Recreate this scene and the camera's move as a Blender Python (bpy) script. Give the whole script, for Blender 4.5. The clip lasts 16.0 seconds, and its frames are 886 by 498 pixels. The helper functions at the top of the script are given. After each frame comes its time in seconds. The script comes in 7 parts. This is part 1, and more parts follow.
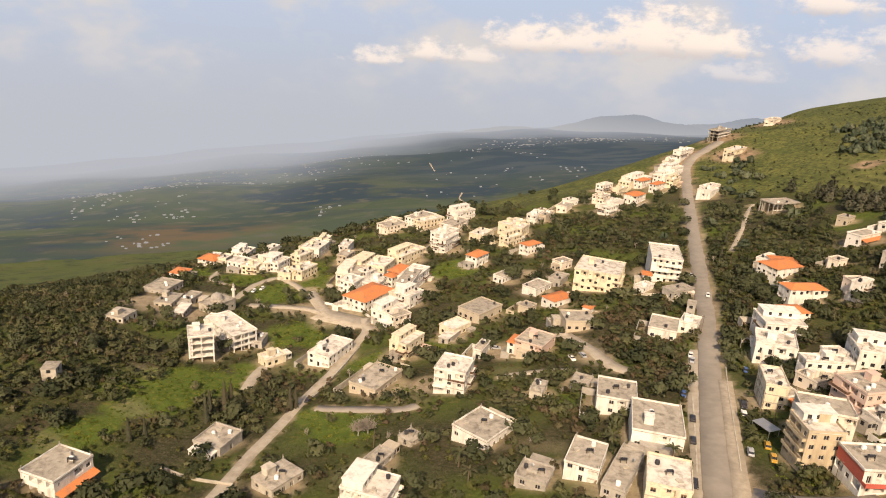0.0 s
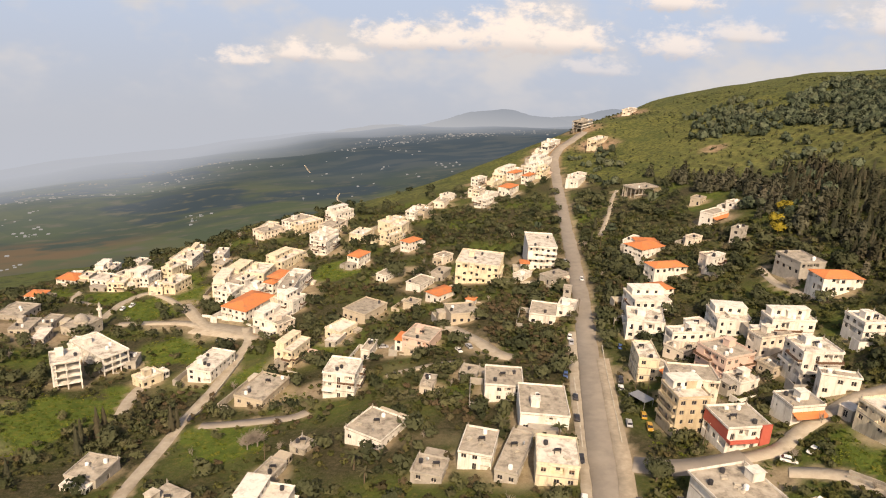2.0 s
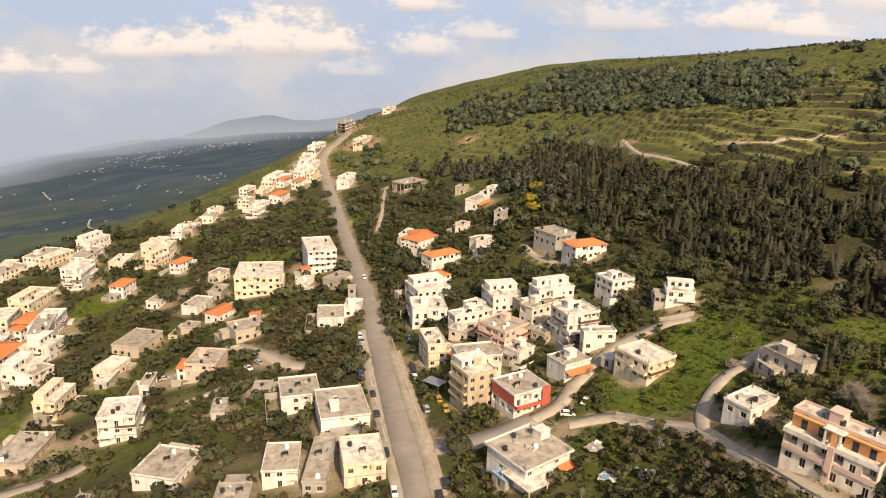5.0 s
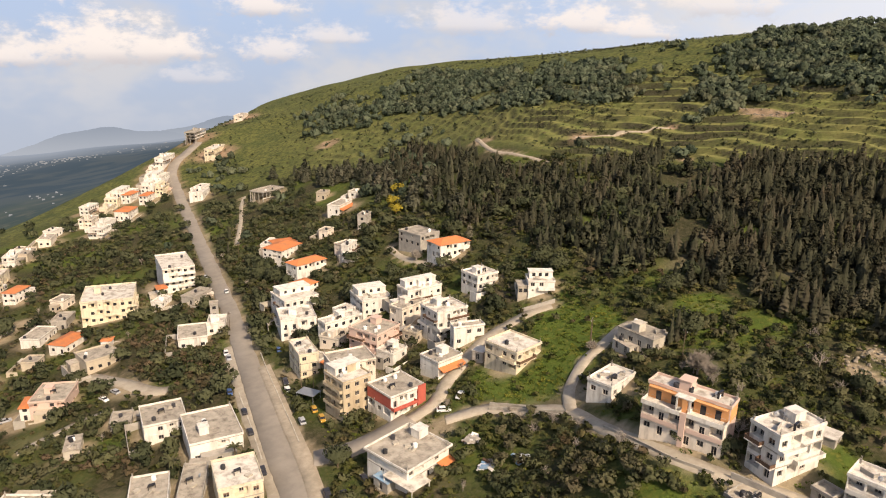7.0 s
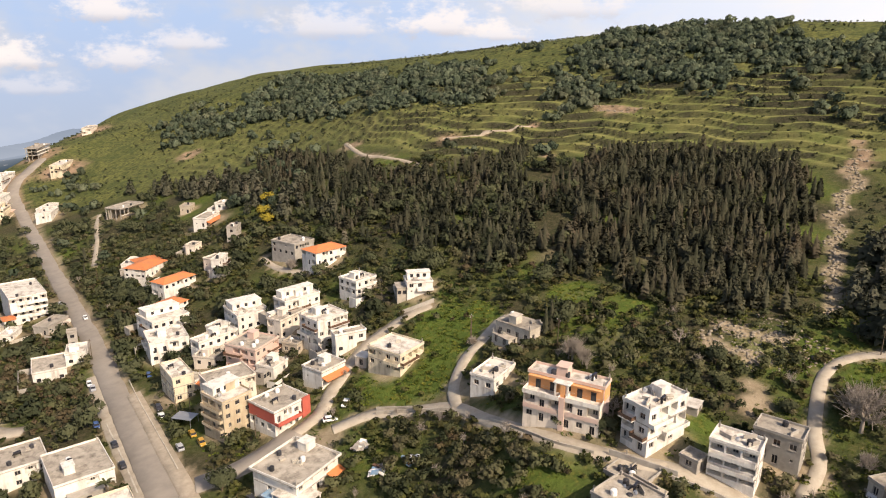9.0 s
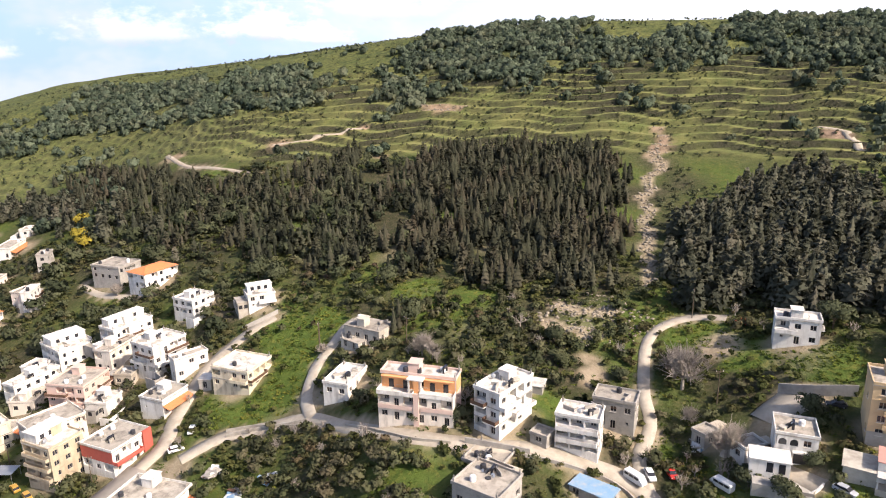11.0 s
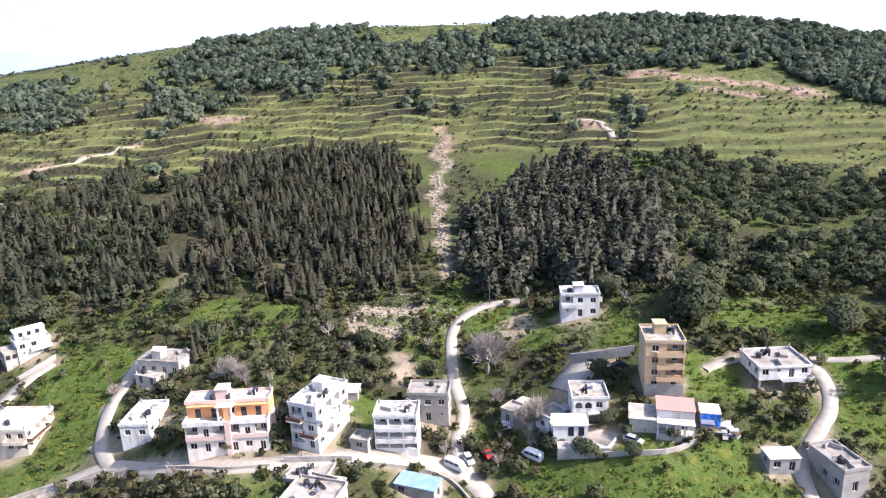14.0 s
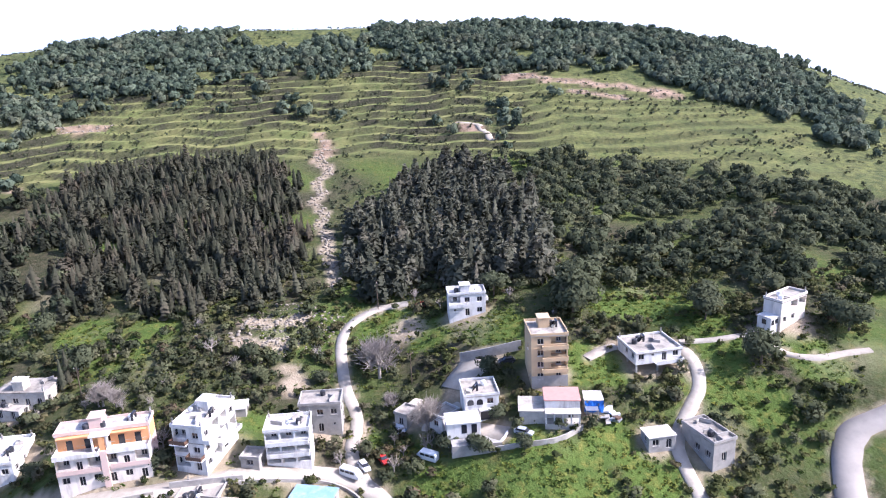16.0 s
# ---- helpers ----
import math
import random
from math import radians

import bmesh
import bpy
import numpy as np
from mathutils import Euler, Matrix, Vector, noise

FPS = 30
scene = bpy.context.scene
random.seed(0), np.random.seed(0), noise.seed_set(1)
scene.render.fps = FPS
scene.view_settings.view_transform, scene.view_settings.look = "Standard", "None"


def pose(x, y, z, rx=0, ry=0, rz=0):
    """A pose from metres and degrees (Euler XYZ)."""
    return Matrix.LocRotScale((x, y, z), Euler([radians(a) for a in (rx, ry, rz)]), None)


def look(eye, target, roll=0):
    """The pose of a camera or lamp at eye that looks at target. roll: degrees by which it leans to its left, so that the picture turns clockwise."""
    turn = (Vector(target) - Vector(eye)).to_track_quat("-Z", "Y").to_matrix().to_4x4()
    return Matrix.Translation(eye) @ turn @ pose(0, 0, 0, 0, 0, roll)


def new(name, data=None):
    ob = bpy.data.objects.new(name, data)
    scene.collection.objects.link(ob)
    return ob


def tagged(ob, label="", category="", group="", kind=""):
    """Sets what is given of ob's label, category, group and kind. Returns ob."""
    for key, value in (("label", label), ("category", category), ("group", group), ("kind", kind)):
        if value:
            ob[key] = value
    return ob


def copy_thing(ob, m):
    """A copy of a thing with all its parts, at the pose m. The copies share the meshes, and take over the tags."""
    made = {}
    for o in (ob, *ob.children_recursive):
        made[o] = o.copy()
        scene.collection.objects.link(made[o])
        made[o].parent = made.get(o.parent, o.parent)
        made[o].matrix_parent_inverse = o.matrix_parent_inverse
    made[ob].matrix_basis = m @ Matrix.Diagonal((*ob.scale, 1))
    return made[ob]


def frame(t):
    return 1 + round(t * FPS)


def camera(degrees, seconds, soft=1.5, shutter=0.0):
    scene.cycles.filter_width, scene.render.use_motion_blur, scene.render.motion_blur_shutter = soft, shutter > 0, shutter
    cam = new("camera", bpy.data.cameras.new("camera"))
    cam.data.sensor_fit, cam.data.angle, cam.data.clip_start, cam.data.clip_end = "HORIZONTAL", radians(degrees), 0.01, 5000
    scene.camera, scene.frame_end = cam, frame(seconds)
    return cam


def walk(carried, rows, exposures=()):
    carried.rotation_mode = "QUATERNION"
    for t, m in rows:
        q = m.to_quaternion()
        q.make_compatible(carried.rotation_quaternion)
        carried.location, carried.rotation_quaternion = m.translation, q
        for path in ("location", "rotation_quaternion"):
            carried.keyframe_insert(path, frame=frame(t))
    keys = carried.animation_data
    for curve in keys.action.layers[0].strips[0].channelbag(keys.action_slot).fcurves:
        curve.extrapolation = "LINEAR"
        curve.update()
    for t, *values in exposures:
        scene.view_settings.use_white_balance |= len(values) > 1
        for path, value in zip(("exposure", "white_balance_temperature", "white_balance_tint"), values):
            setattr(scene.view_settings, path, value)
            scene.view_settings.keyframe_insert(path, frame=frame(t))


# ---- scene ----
cam = camera(65.03, 16.0, soft=1.1)
# the eye hangs in one place over the slope and turns to the right
walk(cam, [
    (0.0, pose(0, 0, 80, 71.46, -3.65, 1.11)),
    (0.5, pose(0, 0, 80, 71.56, -3.62, -0.98)),
    (1.0, pose(0, 0, 80, 71.64, -3.57, -3.22)),
    (1.5, pose(0, 0, 80, 71.78, -3.43, -5.65)),
    (2.0, pose(0, 0, 80, 71.96, -3.20, -9.33)),
    (2.5, pose(0, 0, 80, 72.16, -3.01, -13.04)),
    (3.0, pose(0, 0, 80, 72.30, -2.75, -16.49)),
    (3.5, pose(0, 0, 80, 72.47, -2.34, -19.65)),
    (4.0, pose(0, 0, 80, 72.62, -2.11, -22.59)),
    (4.5, pose(0, 0, 80, 72.81, -1.91, -25.61)),
    (7.0, pose(0, 0, 80, 73.53, -1.09, -40.41)),
    (7.5, pose(0, 0, 80, 73.61, -0.80, -42.97)),
    (8.0, pose(0, 0, 80, 73.73, -0.69, -45.59)),
    (8.5, pose(0, 0, 80, 73.87, -0.68, -48.33)),
    (9.0, pose(0, 0, 80, 73.95, -0.35, -51.21)),
    (11.5, pose(0, 0, 80, 74.08, 1.27, -68.45)),
    (12.0, pose(0, 0, 80, 74.08, 1.69, -71.46)),
    (12.5, pose(0, 0, 80, 74.06, 1.89, -74.04)),
    (13.0, pose(0, 0, 80, 74.06, 2.04, -76.64)),
    (13.5, pose(0, 0, 80, 74.08, 2.17, -79.69)),
    (14.0, pose(0, 0, 80, 74.08, 2.32, -82.52)),
    (14.5, pose(0, 0, 80, 74.10, 2.42, -85.19)),
    (15.0, pose(0, 0, 80, 74.08, 2.55, -87.87)),
    (15.5, pose(0, 0, 80, 74.07, 2.55, -90.15)),
    (16.0, pose(0, 0, 80, 74.02, 2.36, -92.31)),
], exposures=[(0.0, 0.0, 7900, 17), (4.5, 0.0, 7900, 17), (7.5, -0.02, 7100, 16), (9.0, 0.06, 6900, 16), (12.5, 0.76, 5650, 19), (14.5, 0.86, 5350, 22), (16.0, 0.9, 5100, 25)])


# ---- light ----
SUN_AZ, SUN_EL = 188.0, 40.0
world = bpy.data.worlds.new("world")
scene.world = world
world.use_nodes = True
wn = world.node_tree.nodes
sky = wn.new("ShaderNodeTexSky")
sky.sky_type = "NISHITA"
sky.sun_disc = False
sky.sun_elevation = radians(SUN_EL)
sky.sun_rotation = radians(SUN_AZ)
sky.dust_density = 3.0
wn["Background"].inputs[1].default_value = 0.15
world.node_tree.links.new(sky.outputs[0], wn["Background"].inputs[0])
sun = new("sun", bpy.data.lights.new("sun", "SUN"))
sun.data.energy, sun.data.angle, sun.data.color = 5.8, radians(0.8), (1.0, 0.88, 0.70)
sa, se = radians(SUN_AZ), radians(SUN_EL)
sun.matrix_world = look((600 * math.sin(sa) * math.cos(se), 600 * math.cos(sa) * math.cos(se), 600 * math.sin(se)), (0, 0, 0))


# ---- materials ----
def material(name, base, rough=0.85, second=None, scale=1.0, amount=0.5, stain=None, stain_scale=0.15, bump=0.0, metal=0.0, vary=0.0, gloss=0.3, leaf=0.0, streak=1.0):
    """A surface with two scales of variation: grain (scale, in metres to one) and broad stains."""
    m = bpy.data.materials.new(name)
    m.use_nodes = True
    n, l = m.node_tree.nodes, m.node_tree.links
    b = n["Principled BSDF"]
    b.inputs["Roughness"].default_value, b.inputs["Metallic"].default_value = rough, metal
    b.inputs["Specular IOR Level"].default_value = gloss
    geo = n.new("ShaderNodeNewGeometry")

    def noise_of(s, detail=4.0, tall=1.0):
        t = n.new("ShaderNodeTexNoise")
        t.inputs["Scale"].default_value, t.inputs["Detail"].default_value, t.inputs["Roughness"].default_value = s, detail, 0.65
        if tall == 1.0:
            l.new(geo.outputs["Position"], t.inputs["Vector"])
        else:
            sq = n.new("ShaderNodeVectorMath")
            sq.operation = "MULTIPLY"
            sq.inputs[1].default_value = (1, 1, tall)
            l.new(geo.outputs["Position"], sq.inputs[0])
            l.new(sq.outputs[0], t.inputs["Vector"])
        return t

    def ramp_of(src, lo, hi):
        r = n.new("ShaderNodeMapRange")
        r.inputs[1].default_value, r.inputs[2].default_value = lo, hi
        l.new(src, r.inputs[0])
        return r.outputs[0]

    def mix_of(fac, a, c):
        x = n.new("ShaderNodeMix")
        x.data_type = "RGBA"
        for value, slot in ((fac, x.inputs[0]), (a, x.inputs[6]), (c, x.inputs[7])):
            if hasattr(value, "is_linked"):
                l.new(value, slot)
            else:
                slot.default_value = value if isinstance(value, float) else (*value, 1)
        return x.outputs[2]

    grain = noise_of(scale)
    second = second or tuple(c * 0.75 for c in base)
    scaled = n.new("ShaderNodeMath")
    scaled.operation = "MULTIPLY"
    scaled.inputs[1].default_value = amount
    l.new(ramp_of(grain.outputs[0], 0.35, 0.68), scaled.inputs[0])
    col = mix_of(scaled.outputs[0], base, second)
    if stain:
        col = mix_of(ramp_of(noise_of(stain_scale, 6.0, streak).outputs[0], 0.48, 0.72), col, stain)
    if vary:
        info = n.new("ShaderNodeObjectInfo")
        hsv = n.new("ShaderNodeHueSaturation")
        r = n.new("ShaderNodeMapRange")
        r.inputs[3].default_value, r.inputs[4].default_value = 1 - vary, 1 + vary
        l.new(info.outputs["Random"], r.inputs[0])
        l.new(r.outputs[0], hsv.inputs["Value"])
        l.new(col, hsv.inputs["Color"])
        col = hsv.outputs[0]
    if leaf:
        t = n.new("ShaderNodeAttribute")
        t.attribute_name = "tint"
        hsv = n.new("ShaderNodeHueSaturation")
        r = n.new("ShaderNodeMapRange")
        r.inputs[3].default_value, r.inputs[4].default_value = 1 - leaf, 1 + leaf
        l.new(t.outputs["Fac"], r.inputs[0])
        l.new(r.outputs[0], hsv.inputs["Value"])
        r = n.new("ShaderNodeMapRange")
        r.inputs[3].default_value, r.inputs[4].default_value = 0.515, 0.47
        l.new(t.outputs["Fac"], r.inputs[0])
        l.new(r.outputs[0], hsv.inputs["Hue"])
        l.new(col, hsv.inputs["Color"])
        col = hsv.outputs[0]
        # leaves let some light through
        through_leaf, both = n.new("ShaderNodeBsdfTranslucent"), n.new("ShaderNodeMixShader")
        both.inputs[0].default_value = 0.3
        l.new(col, through_leaf.inputs[0])
        l.new(b.outputs[0], both.inputs[1])
        l.new(through_leaf.outputs[0], both.inputs[2])
        l.new(both.outputs[0], n["Material Output"].inputs[0])
    l.new(col, b.inputs["Base Color"])
    if bump:
        bp = n.new("ShaderNodeBump")
        bp.inputs["Strength"].default_value, bp.inputs["Distance"].default_value = 0.7, bump
        l.new(grain.outputs[0], bp.inputs["Height"])
        l.new(bp.outputs[0], b.inputs["Normal"])
    return m


WHITE = material("white_render", (0.68, 0.655, 0.605), 0.9, (0.56, 0.53, 0.48), 0.9, 0.6, (0.38, 0.345, 0.30), 0.55, vary=0.05, streak=0.22)
CREAM = material("cream_render", (0.64, 0.565, 0.42), 0.9, (0.54, 0.47, 0.345), 0.9, 0.5, (0.32, 0.27, 0.21), 0.55, vary=0.06, streak=0.22)
WARM = material("warm_render", (0.68, 0.61, 0.52), 0.9, (0.58, 0.51, 0.43), 0.9, 0.5, (0.36, 0.31, 0.25), 0.5, vary=0.06, streak=0.22)
BEIGE = material("beige_render", (0.45, 0.39, 0.30), 0.9, (0.36, 0.31, 0.24), 0.8, 0.6, (0.36, 0.31, 0.25), 0.25, vary=0.06, streak=0.22)
TAN = material("tan_render", (0.46, 0.385, 0.27), 0.9, (0.38, 0.315, 0.22), 0.7, 0.6, (0.28, 0.22, 0.145), 0.3, streak=0.22)
SAND = material("sand_render", (0.53, 0.385, 0.22), 0.9, (0.43, 0.33, 0.20), 0.7, 0.5, (0.45, 0.34, 0.2), 0.3, streak=0.22)
PINK = material("pink_render", (0.58, 0.43, 0.36), 0.9, (0.5, 0.37, 0.31), 0.8, 0.5, vary=0.05, streak=0.22)
RED = material("coral_red_render", (0.42, 0.10, 0.07), 0.85, (0.33, 0.075, 0.055), 0.8, 0.6)
ORANGE = material("orange_render", (0.66, 0.33, 0.14), 0.9, (0.58, 0.28, 0.12), 0.8, 0.5)
RAW = material("raw_concrete", (0.36, 0.335, 0.295), 0.95, (0.27, 0.25, 0.22), 0.8, 0.7, (0.22, 0.20, 0.18), 0.3, vary=0.08)
ROOF = material("roof_screed", (0.39, 0.35, 0.29), 0.95, (0.255, 0.225, 0.185), 0.45, 0.9, (0.12, 0.105, 0.085), 0.4, vary=0.12)
ROOFWHITE = material("roof_whitewash", (0.62, 0.58, 0.52), 0.95, (0.46, 0.42, 0.36), 0.4, 0.9, (0.24, 0.21, 0.175), 0.4, vary=0.08)
TILE = material("roof_tiles", (0.55, 0.19, 0.07), 0.85, (0.42, 0.14, 0.05), 1.5, 0.6, (0.34, 0.15, 0.08), 0.3, vary=0.1)
PINKTILE = material("pink_roof_sheet", (0.46, 0.25, 0.205), 0.85, (0.38, 0.20, 0.165), 1.0, 0.6)
GLASS = material("window_dark", (0.03, 0.03, 0.035), 0.15, gloss=0.5)
FRAME = material("window_frame", (0.42, 0.38, 0.33), 0.6)
SHUTTER = material("shutter_brown", (0.12, 0.07, 0.045), 0.6)
METAL = material("galvanised", (0.45, 0.46, 0.47), 0.45, metal=0.7)
TANK = material("tank_plastic", (0.04, 0.04, 0.045), 0.5, vary=0.3)
TANKWHITE = material("tank_white", (0.75, 0.74, 0.72), 0.5)
BLUE = material("blue_tarpaulin", (0.04, 0.16, 0.55), 0.5, (0.03, 0.12, 0.42), 1.5, 0.6)
BLUEROOF = material("blue_painted_roof", (0.17, 0.30, 0.44), 0.85, (0.25, 0.34, 0.42), 0.8, 0.8, (0.36, 0.36, 0.35), 0.5)
ASPHALT = material("asphalt", (0.265, 0.235, 0.20), 0.9, (0.20, 0.18, 0.155), 0.25, 0.7, (0.31, 0.275, 0.23), 0.08)
VERGE = material("dusty_verge", (0.41, 0.35, 0.27), 0.95, (0.25, 0.21, 0.16), 0.5, 0.7, (0.24, 0.21, 0.16), 0.1)
LANE = material("concrete_lane", (0.41, 0.362, 0.29), 0.95, (0.32, 0.28, 0.222), 0.5, 0.8, (0.27, 0.23, 0.175), 0.22)
STONE = material("pale_stone", (0.46, 0.42, 0.35), 0.95, (0.33, 0.30, 0.25), 0.8, 0.7, (0.25, 0.22, 0.18), 0.3, vary=0.12)
RUBBLE = material("limestone_rubble", (0.26, 0.222, 0.17), 0.95, (0.20, 0.17, 0.13), 0.8, 0.7, (0.14, 0.125, 0.085), 0.3)
BARK = material("bark", (0.12, 0.09, 0.06), 0.95, scale=3.0)
PINELEAF = material("pine_needles", (0.065, 0.069, 0.043), 0.95, (0.042, 0.044, 0.028), 0.35, 0.8, (0.086, 0.073, 0.046), 0.035, gloss=0.1, leaf=0.5)
PINETUFT = material("pine_tufts", (0.104, 0.107, 0.073), 0.95, (0.062, 0.068, 0.046), 0.35, 0.8, (0.124, 0.114, 0.076), 0.05, gloss=0.1, leaf=0.4)
OAKLEAF = material("oak_leaves", (0.076, 0.087, 0.046), 0.95, (0.051, 0.061, 0.034), 0.35, 0.8, (0.083, 0.095, 0.049), 0.05, gloss=0.1, leaf=0.4)
HILLOAK = material("ridge_oak_leaves", (0.100, 0.127, 0.081), 0.95, (0.068, 0.092, 0.061), 0.2, 0.8, (0.111, 0.116, 0.071), 0.05, gloss=0.1, leaf=0.4)
OLIVELEAF = material("olive_leaves", (0.094, 0.103, 0.051), 0.95, (0.057, 0.070, 0.033), 0.5, 0.8, (0.127, 0.110, 0.063), 0.07, gloss=0.1, leaf=0.4)
SCRUBLEAF = material("scrub_leaves", (0.079, 0.090, 0.030), 0.95, (0.051, 0.061, 0.021), 0.5, 0.8, (0.105, 0.086, 0.044), 0.06, gloss=0.1, leaf=0.45)
RUSTLEAF = material("dry_brown_scrub", (0.110, 0.090, 0.050), 0.95, (0.075, 0.062, 0.036), 0.5, 0.8, gloss=0.1, leaf=0.4)
BARE = material("bare_twigs", (0.30, 0.26, 0.22), 0.95, (0.22, 0.19, 0.16), 1.0, 0.6, gloss=0.1)
YELLOWLEAF = material("yellow_leaves", (0.28, 0.22, 0.03), 0.95, (0.2, 0.17, 0.03), 0.5, 0.7, gloss=0.1)
CARPAINTS = [material("car_paint_" + k, c, 0.3, tuple(v * 0.9 for v in c), 2.0, 0.4, gloss=0.5) for k, c in (("white", (0.7, 0.7, 0.68)), ("silver", (0.35, 0.36, 0.38)), ("black", (0.03, 0.03, 0.035)), ("red", (0.45, 0.03, 0.02)), ("blue", (0.05, 0.1, 0.25)), ("ochre", (0.45, 0.26, 0.04)))]
TYRE = material("tyre_rubber", (0.025, 0.025, 0.025), 0.9)
GRASSBLADE = material("grass_blades", (0.092, 0.131, 0.023), 0.9, (0.064, 0.098, 0.018), 0.4, 0.8, (0.17, 0.165, 0.03), 0.12, gloss=0.1, leaf=0.4)


# ground heights: profiles (range, height) along compass lines from the middle of the place
EYE = (0.0, 0.0, 80.0)
RANGE = np.concatenate([np.arange(0, 700, 4.0), np.geomspace(700, 4950, 80)])
LINES = {}


def spread(az):
    """How far out the ground lies along a compass line."""
    return np.interp(az, [-70, -35, -18, -5, 5, 15, 24, 38, 125, 160], [1.2, 1.5, 1.75, 1.62, 1.55, 1.45, 1.32, 1.25, 1.25, 1.0])


def land(az, *pairs):
    k = float(spread(az))
    fade = 800 if az >= 26 else 400
    out = []
    for g, z in pairs:
        s = 1 + (k - 1) * min(1, max(0, (1500 - g) / (1500 - fade)))
        out.append((g * s, 80 - (80 - z) * s if g else -26))
    pairs = out
    LINES[az] = np.interp(RANGE, [p[0] for p in pairs], [p[1] for p in pairs])


land(-110, (0, -4), (150, -10), (300, -35), (450, -90), (800, -190), (1500, -260), (3000, -300), (4950, -310))
land(-60, (0, -3), (120, -6), (200, -14), (300, -35), (450, -90), (800, -190), (1500, -260), (3000, -300), (4950, -310))
land(-32, (0, 0), (110, -3), (200, -4), (240, -10), (330, -45), (500, -105), (800, -180), (1500, -260), (3000, -300), (4950, -310))
land(-15, (0, 0), (150, 0), (250, -4), (290, -14), (400, -55), (600, -120), (900, -190), (1500, -258), (3000, -300), (4950, -310))
land(-5, (0, 0), (150, 0), (300, -3), (345, -14), (450, -50), (650, -120), (950, -195), (1500, -255), (3000, -300), (4950, -310))
land(8, (0, 0), (200, 0), (360, 5), (420, -6), (550, -58), (800, -150), (1500, -252), (3000, -300), (4950, -310))
land(16, (0, 0), (300, 1), (400, 9), (460, 19), (520, 6), (700, -75), (1000, -170), (1600, -250), (3000, -300), (4950, -310))
land(20, (0, 0), (280, 0), (390, 5), (460, 14), (510, 30), (560, 37), (650, 22), (900, -90), (1500, -240), (3000, -300), (4950, -310))
land(26, (0, 0), (190, 1), (300, 6), (400, 16), (500, 30), (700, 54), (900, 0), (1500, -200), (3000, -300), (4950, -310))
land(38, (0, 0), (130, 1), (200, 7), (270, 24), (420, 37), (500, 59), (600, 82), (760, 86), (1500, -60), (3000, -250), (4950, -310))
land(49, (0, 1), (100, 3), (130, 7), (155, 13), (200, 24), (300, 46), (380, 67), (500, 89), (700, 96), (1500, 0), (3000, -200), (4950, -310))
land(60, (0, 4), (90, 14), (115, 19), (150, 22), (180, 26), (300, 47), (390, 76), (480, 102), (700, 108), (1500, 20), (3000, -200), (4950, -310))
land(73, (0, 5), (95, 15), (115, 19), (165, 26), (290, 49), (370, 80), (460, 110), (700, 116), (1500, 30), (3000, -200), (4950, -310))
land(85, (0, 2), (90, 8), (111, 12), (140, 20), (170, 27), (270, 42), (350, 73), (450, 106), (700, 112), (1500, 30), (3000, -200), (4950, -310))
land(99, (0, 3), (90, 13), (119, 22), (140, 29), (180, 33), (270, 42), (350, 71), (450, 102), (700, 106), (1500, 20), (3000, -200), (4950, -310))
land(109, (0, 2), (90, 10), (130, 22), (160, 26), (260, 34), (350, 63), (440, 91), (700, 91), (1500, 0), (3000, -220), (4950, -310))
land(118, (0, 0), (80, 5), (113, 12), (143, 27), (200, 31), (300, 41), (430, 71), (650, 63), (1500, -40), (3000, -240), (4950, -310))
land(125, (0, -2), (110, 9), (150, 23), (250, 30), (420, 46), (650, 30), (1500, -100), (3000, -260), (4950, -310))
land(140, (0, -4), (150, 12), (300, 16), (500, 0), (1000, -80), (2000, -220), (3000, -280), (4950, -310))
land(180, (0, -4), (300, -10), (1000, -100), (2000, -220), (3000, -280), (4950, -310))
land(250, (0, -4), (150, -10), (300, -35), (450, -90), (800, -190), (1500, -260), (3000, -300), (4950, -310))

AZ = np.arange(-110.0, 250.5, 1.0)
keys_az = np.array(sorted(LINES))
TABLE = np.stack([np.interp(AZ, keys_az, np.array([LINES[k] for k in keys_az])[:, j]) for j in range(len(RANGE))], 1)


def soften(a, n, axis, reps=2):
    for _ in range(reps):
        pad = [(0, 0), (0, 0)]
        pad[axis] = (n, n)
        b = np.pad(a, pad, mode="edge")
        c = np.cumsum(b, axis)
        z = np.zeros_like(np.take(c, [0], axis))
        c = np.concatenate([z, c], axis)
        m = 2 * n + 1
        a = (np.take(c, range(m, c.shape[axis]), axis) - np.take(c, range(0, c.shape[axis] - m), axis)) / m
    return a


TABLE = soften(soften(TABLE, 3, 0), 3, 1)


def height(x, y):
    """Ground height at places x, y (arrays or numbers)."""
    x, y = np.asarray(x, float), np.asarray(y, float)
    g = np.hypot(x, y)
    a = (np.degrees(np.arctan2(x, y)) + 110) % 360
    i = np.clip(a.astype(int), 0, len(AZ) - 2)
    u = a - i
    j = np.clip(np.searchsorted(RANGE, g) - 1, 0, len(RANGE) - 2)
    v = np.clip((g - RANGE[j]) / (RANGE[j + 1] - RANGE[j]), 0, 1)
    z = (TABLE[i, j] * (1 - u) + TABLE[i + 1, j] * u) * (1 - v) + (TABLE[i, j + 1] * (1 - u) + TABLE[i + 1, j + 1] * u) * v
    # the whole place leans a little, down to the north-east
    return z - (0.0214 * x + 0.025 * y) * np.minimum(1, 900 / np.maximum(g, 1))


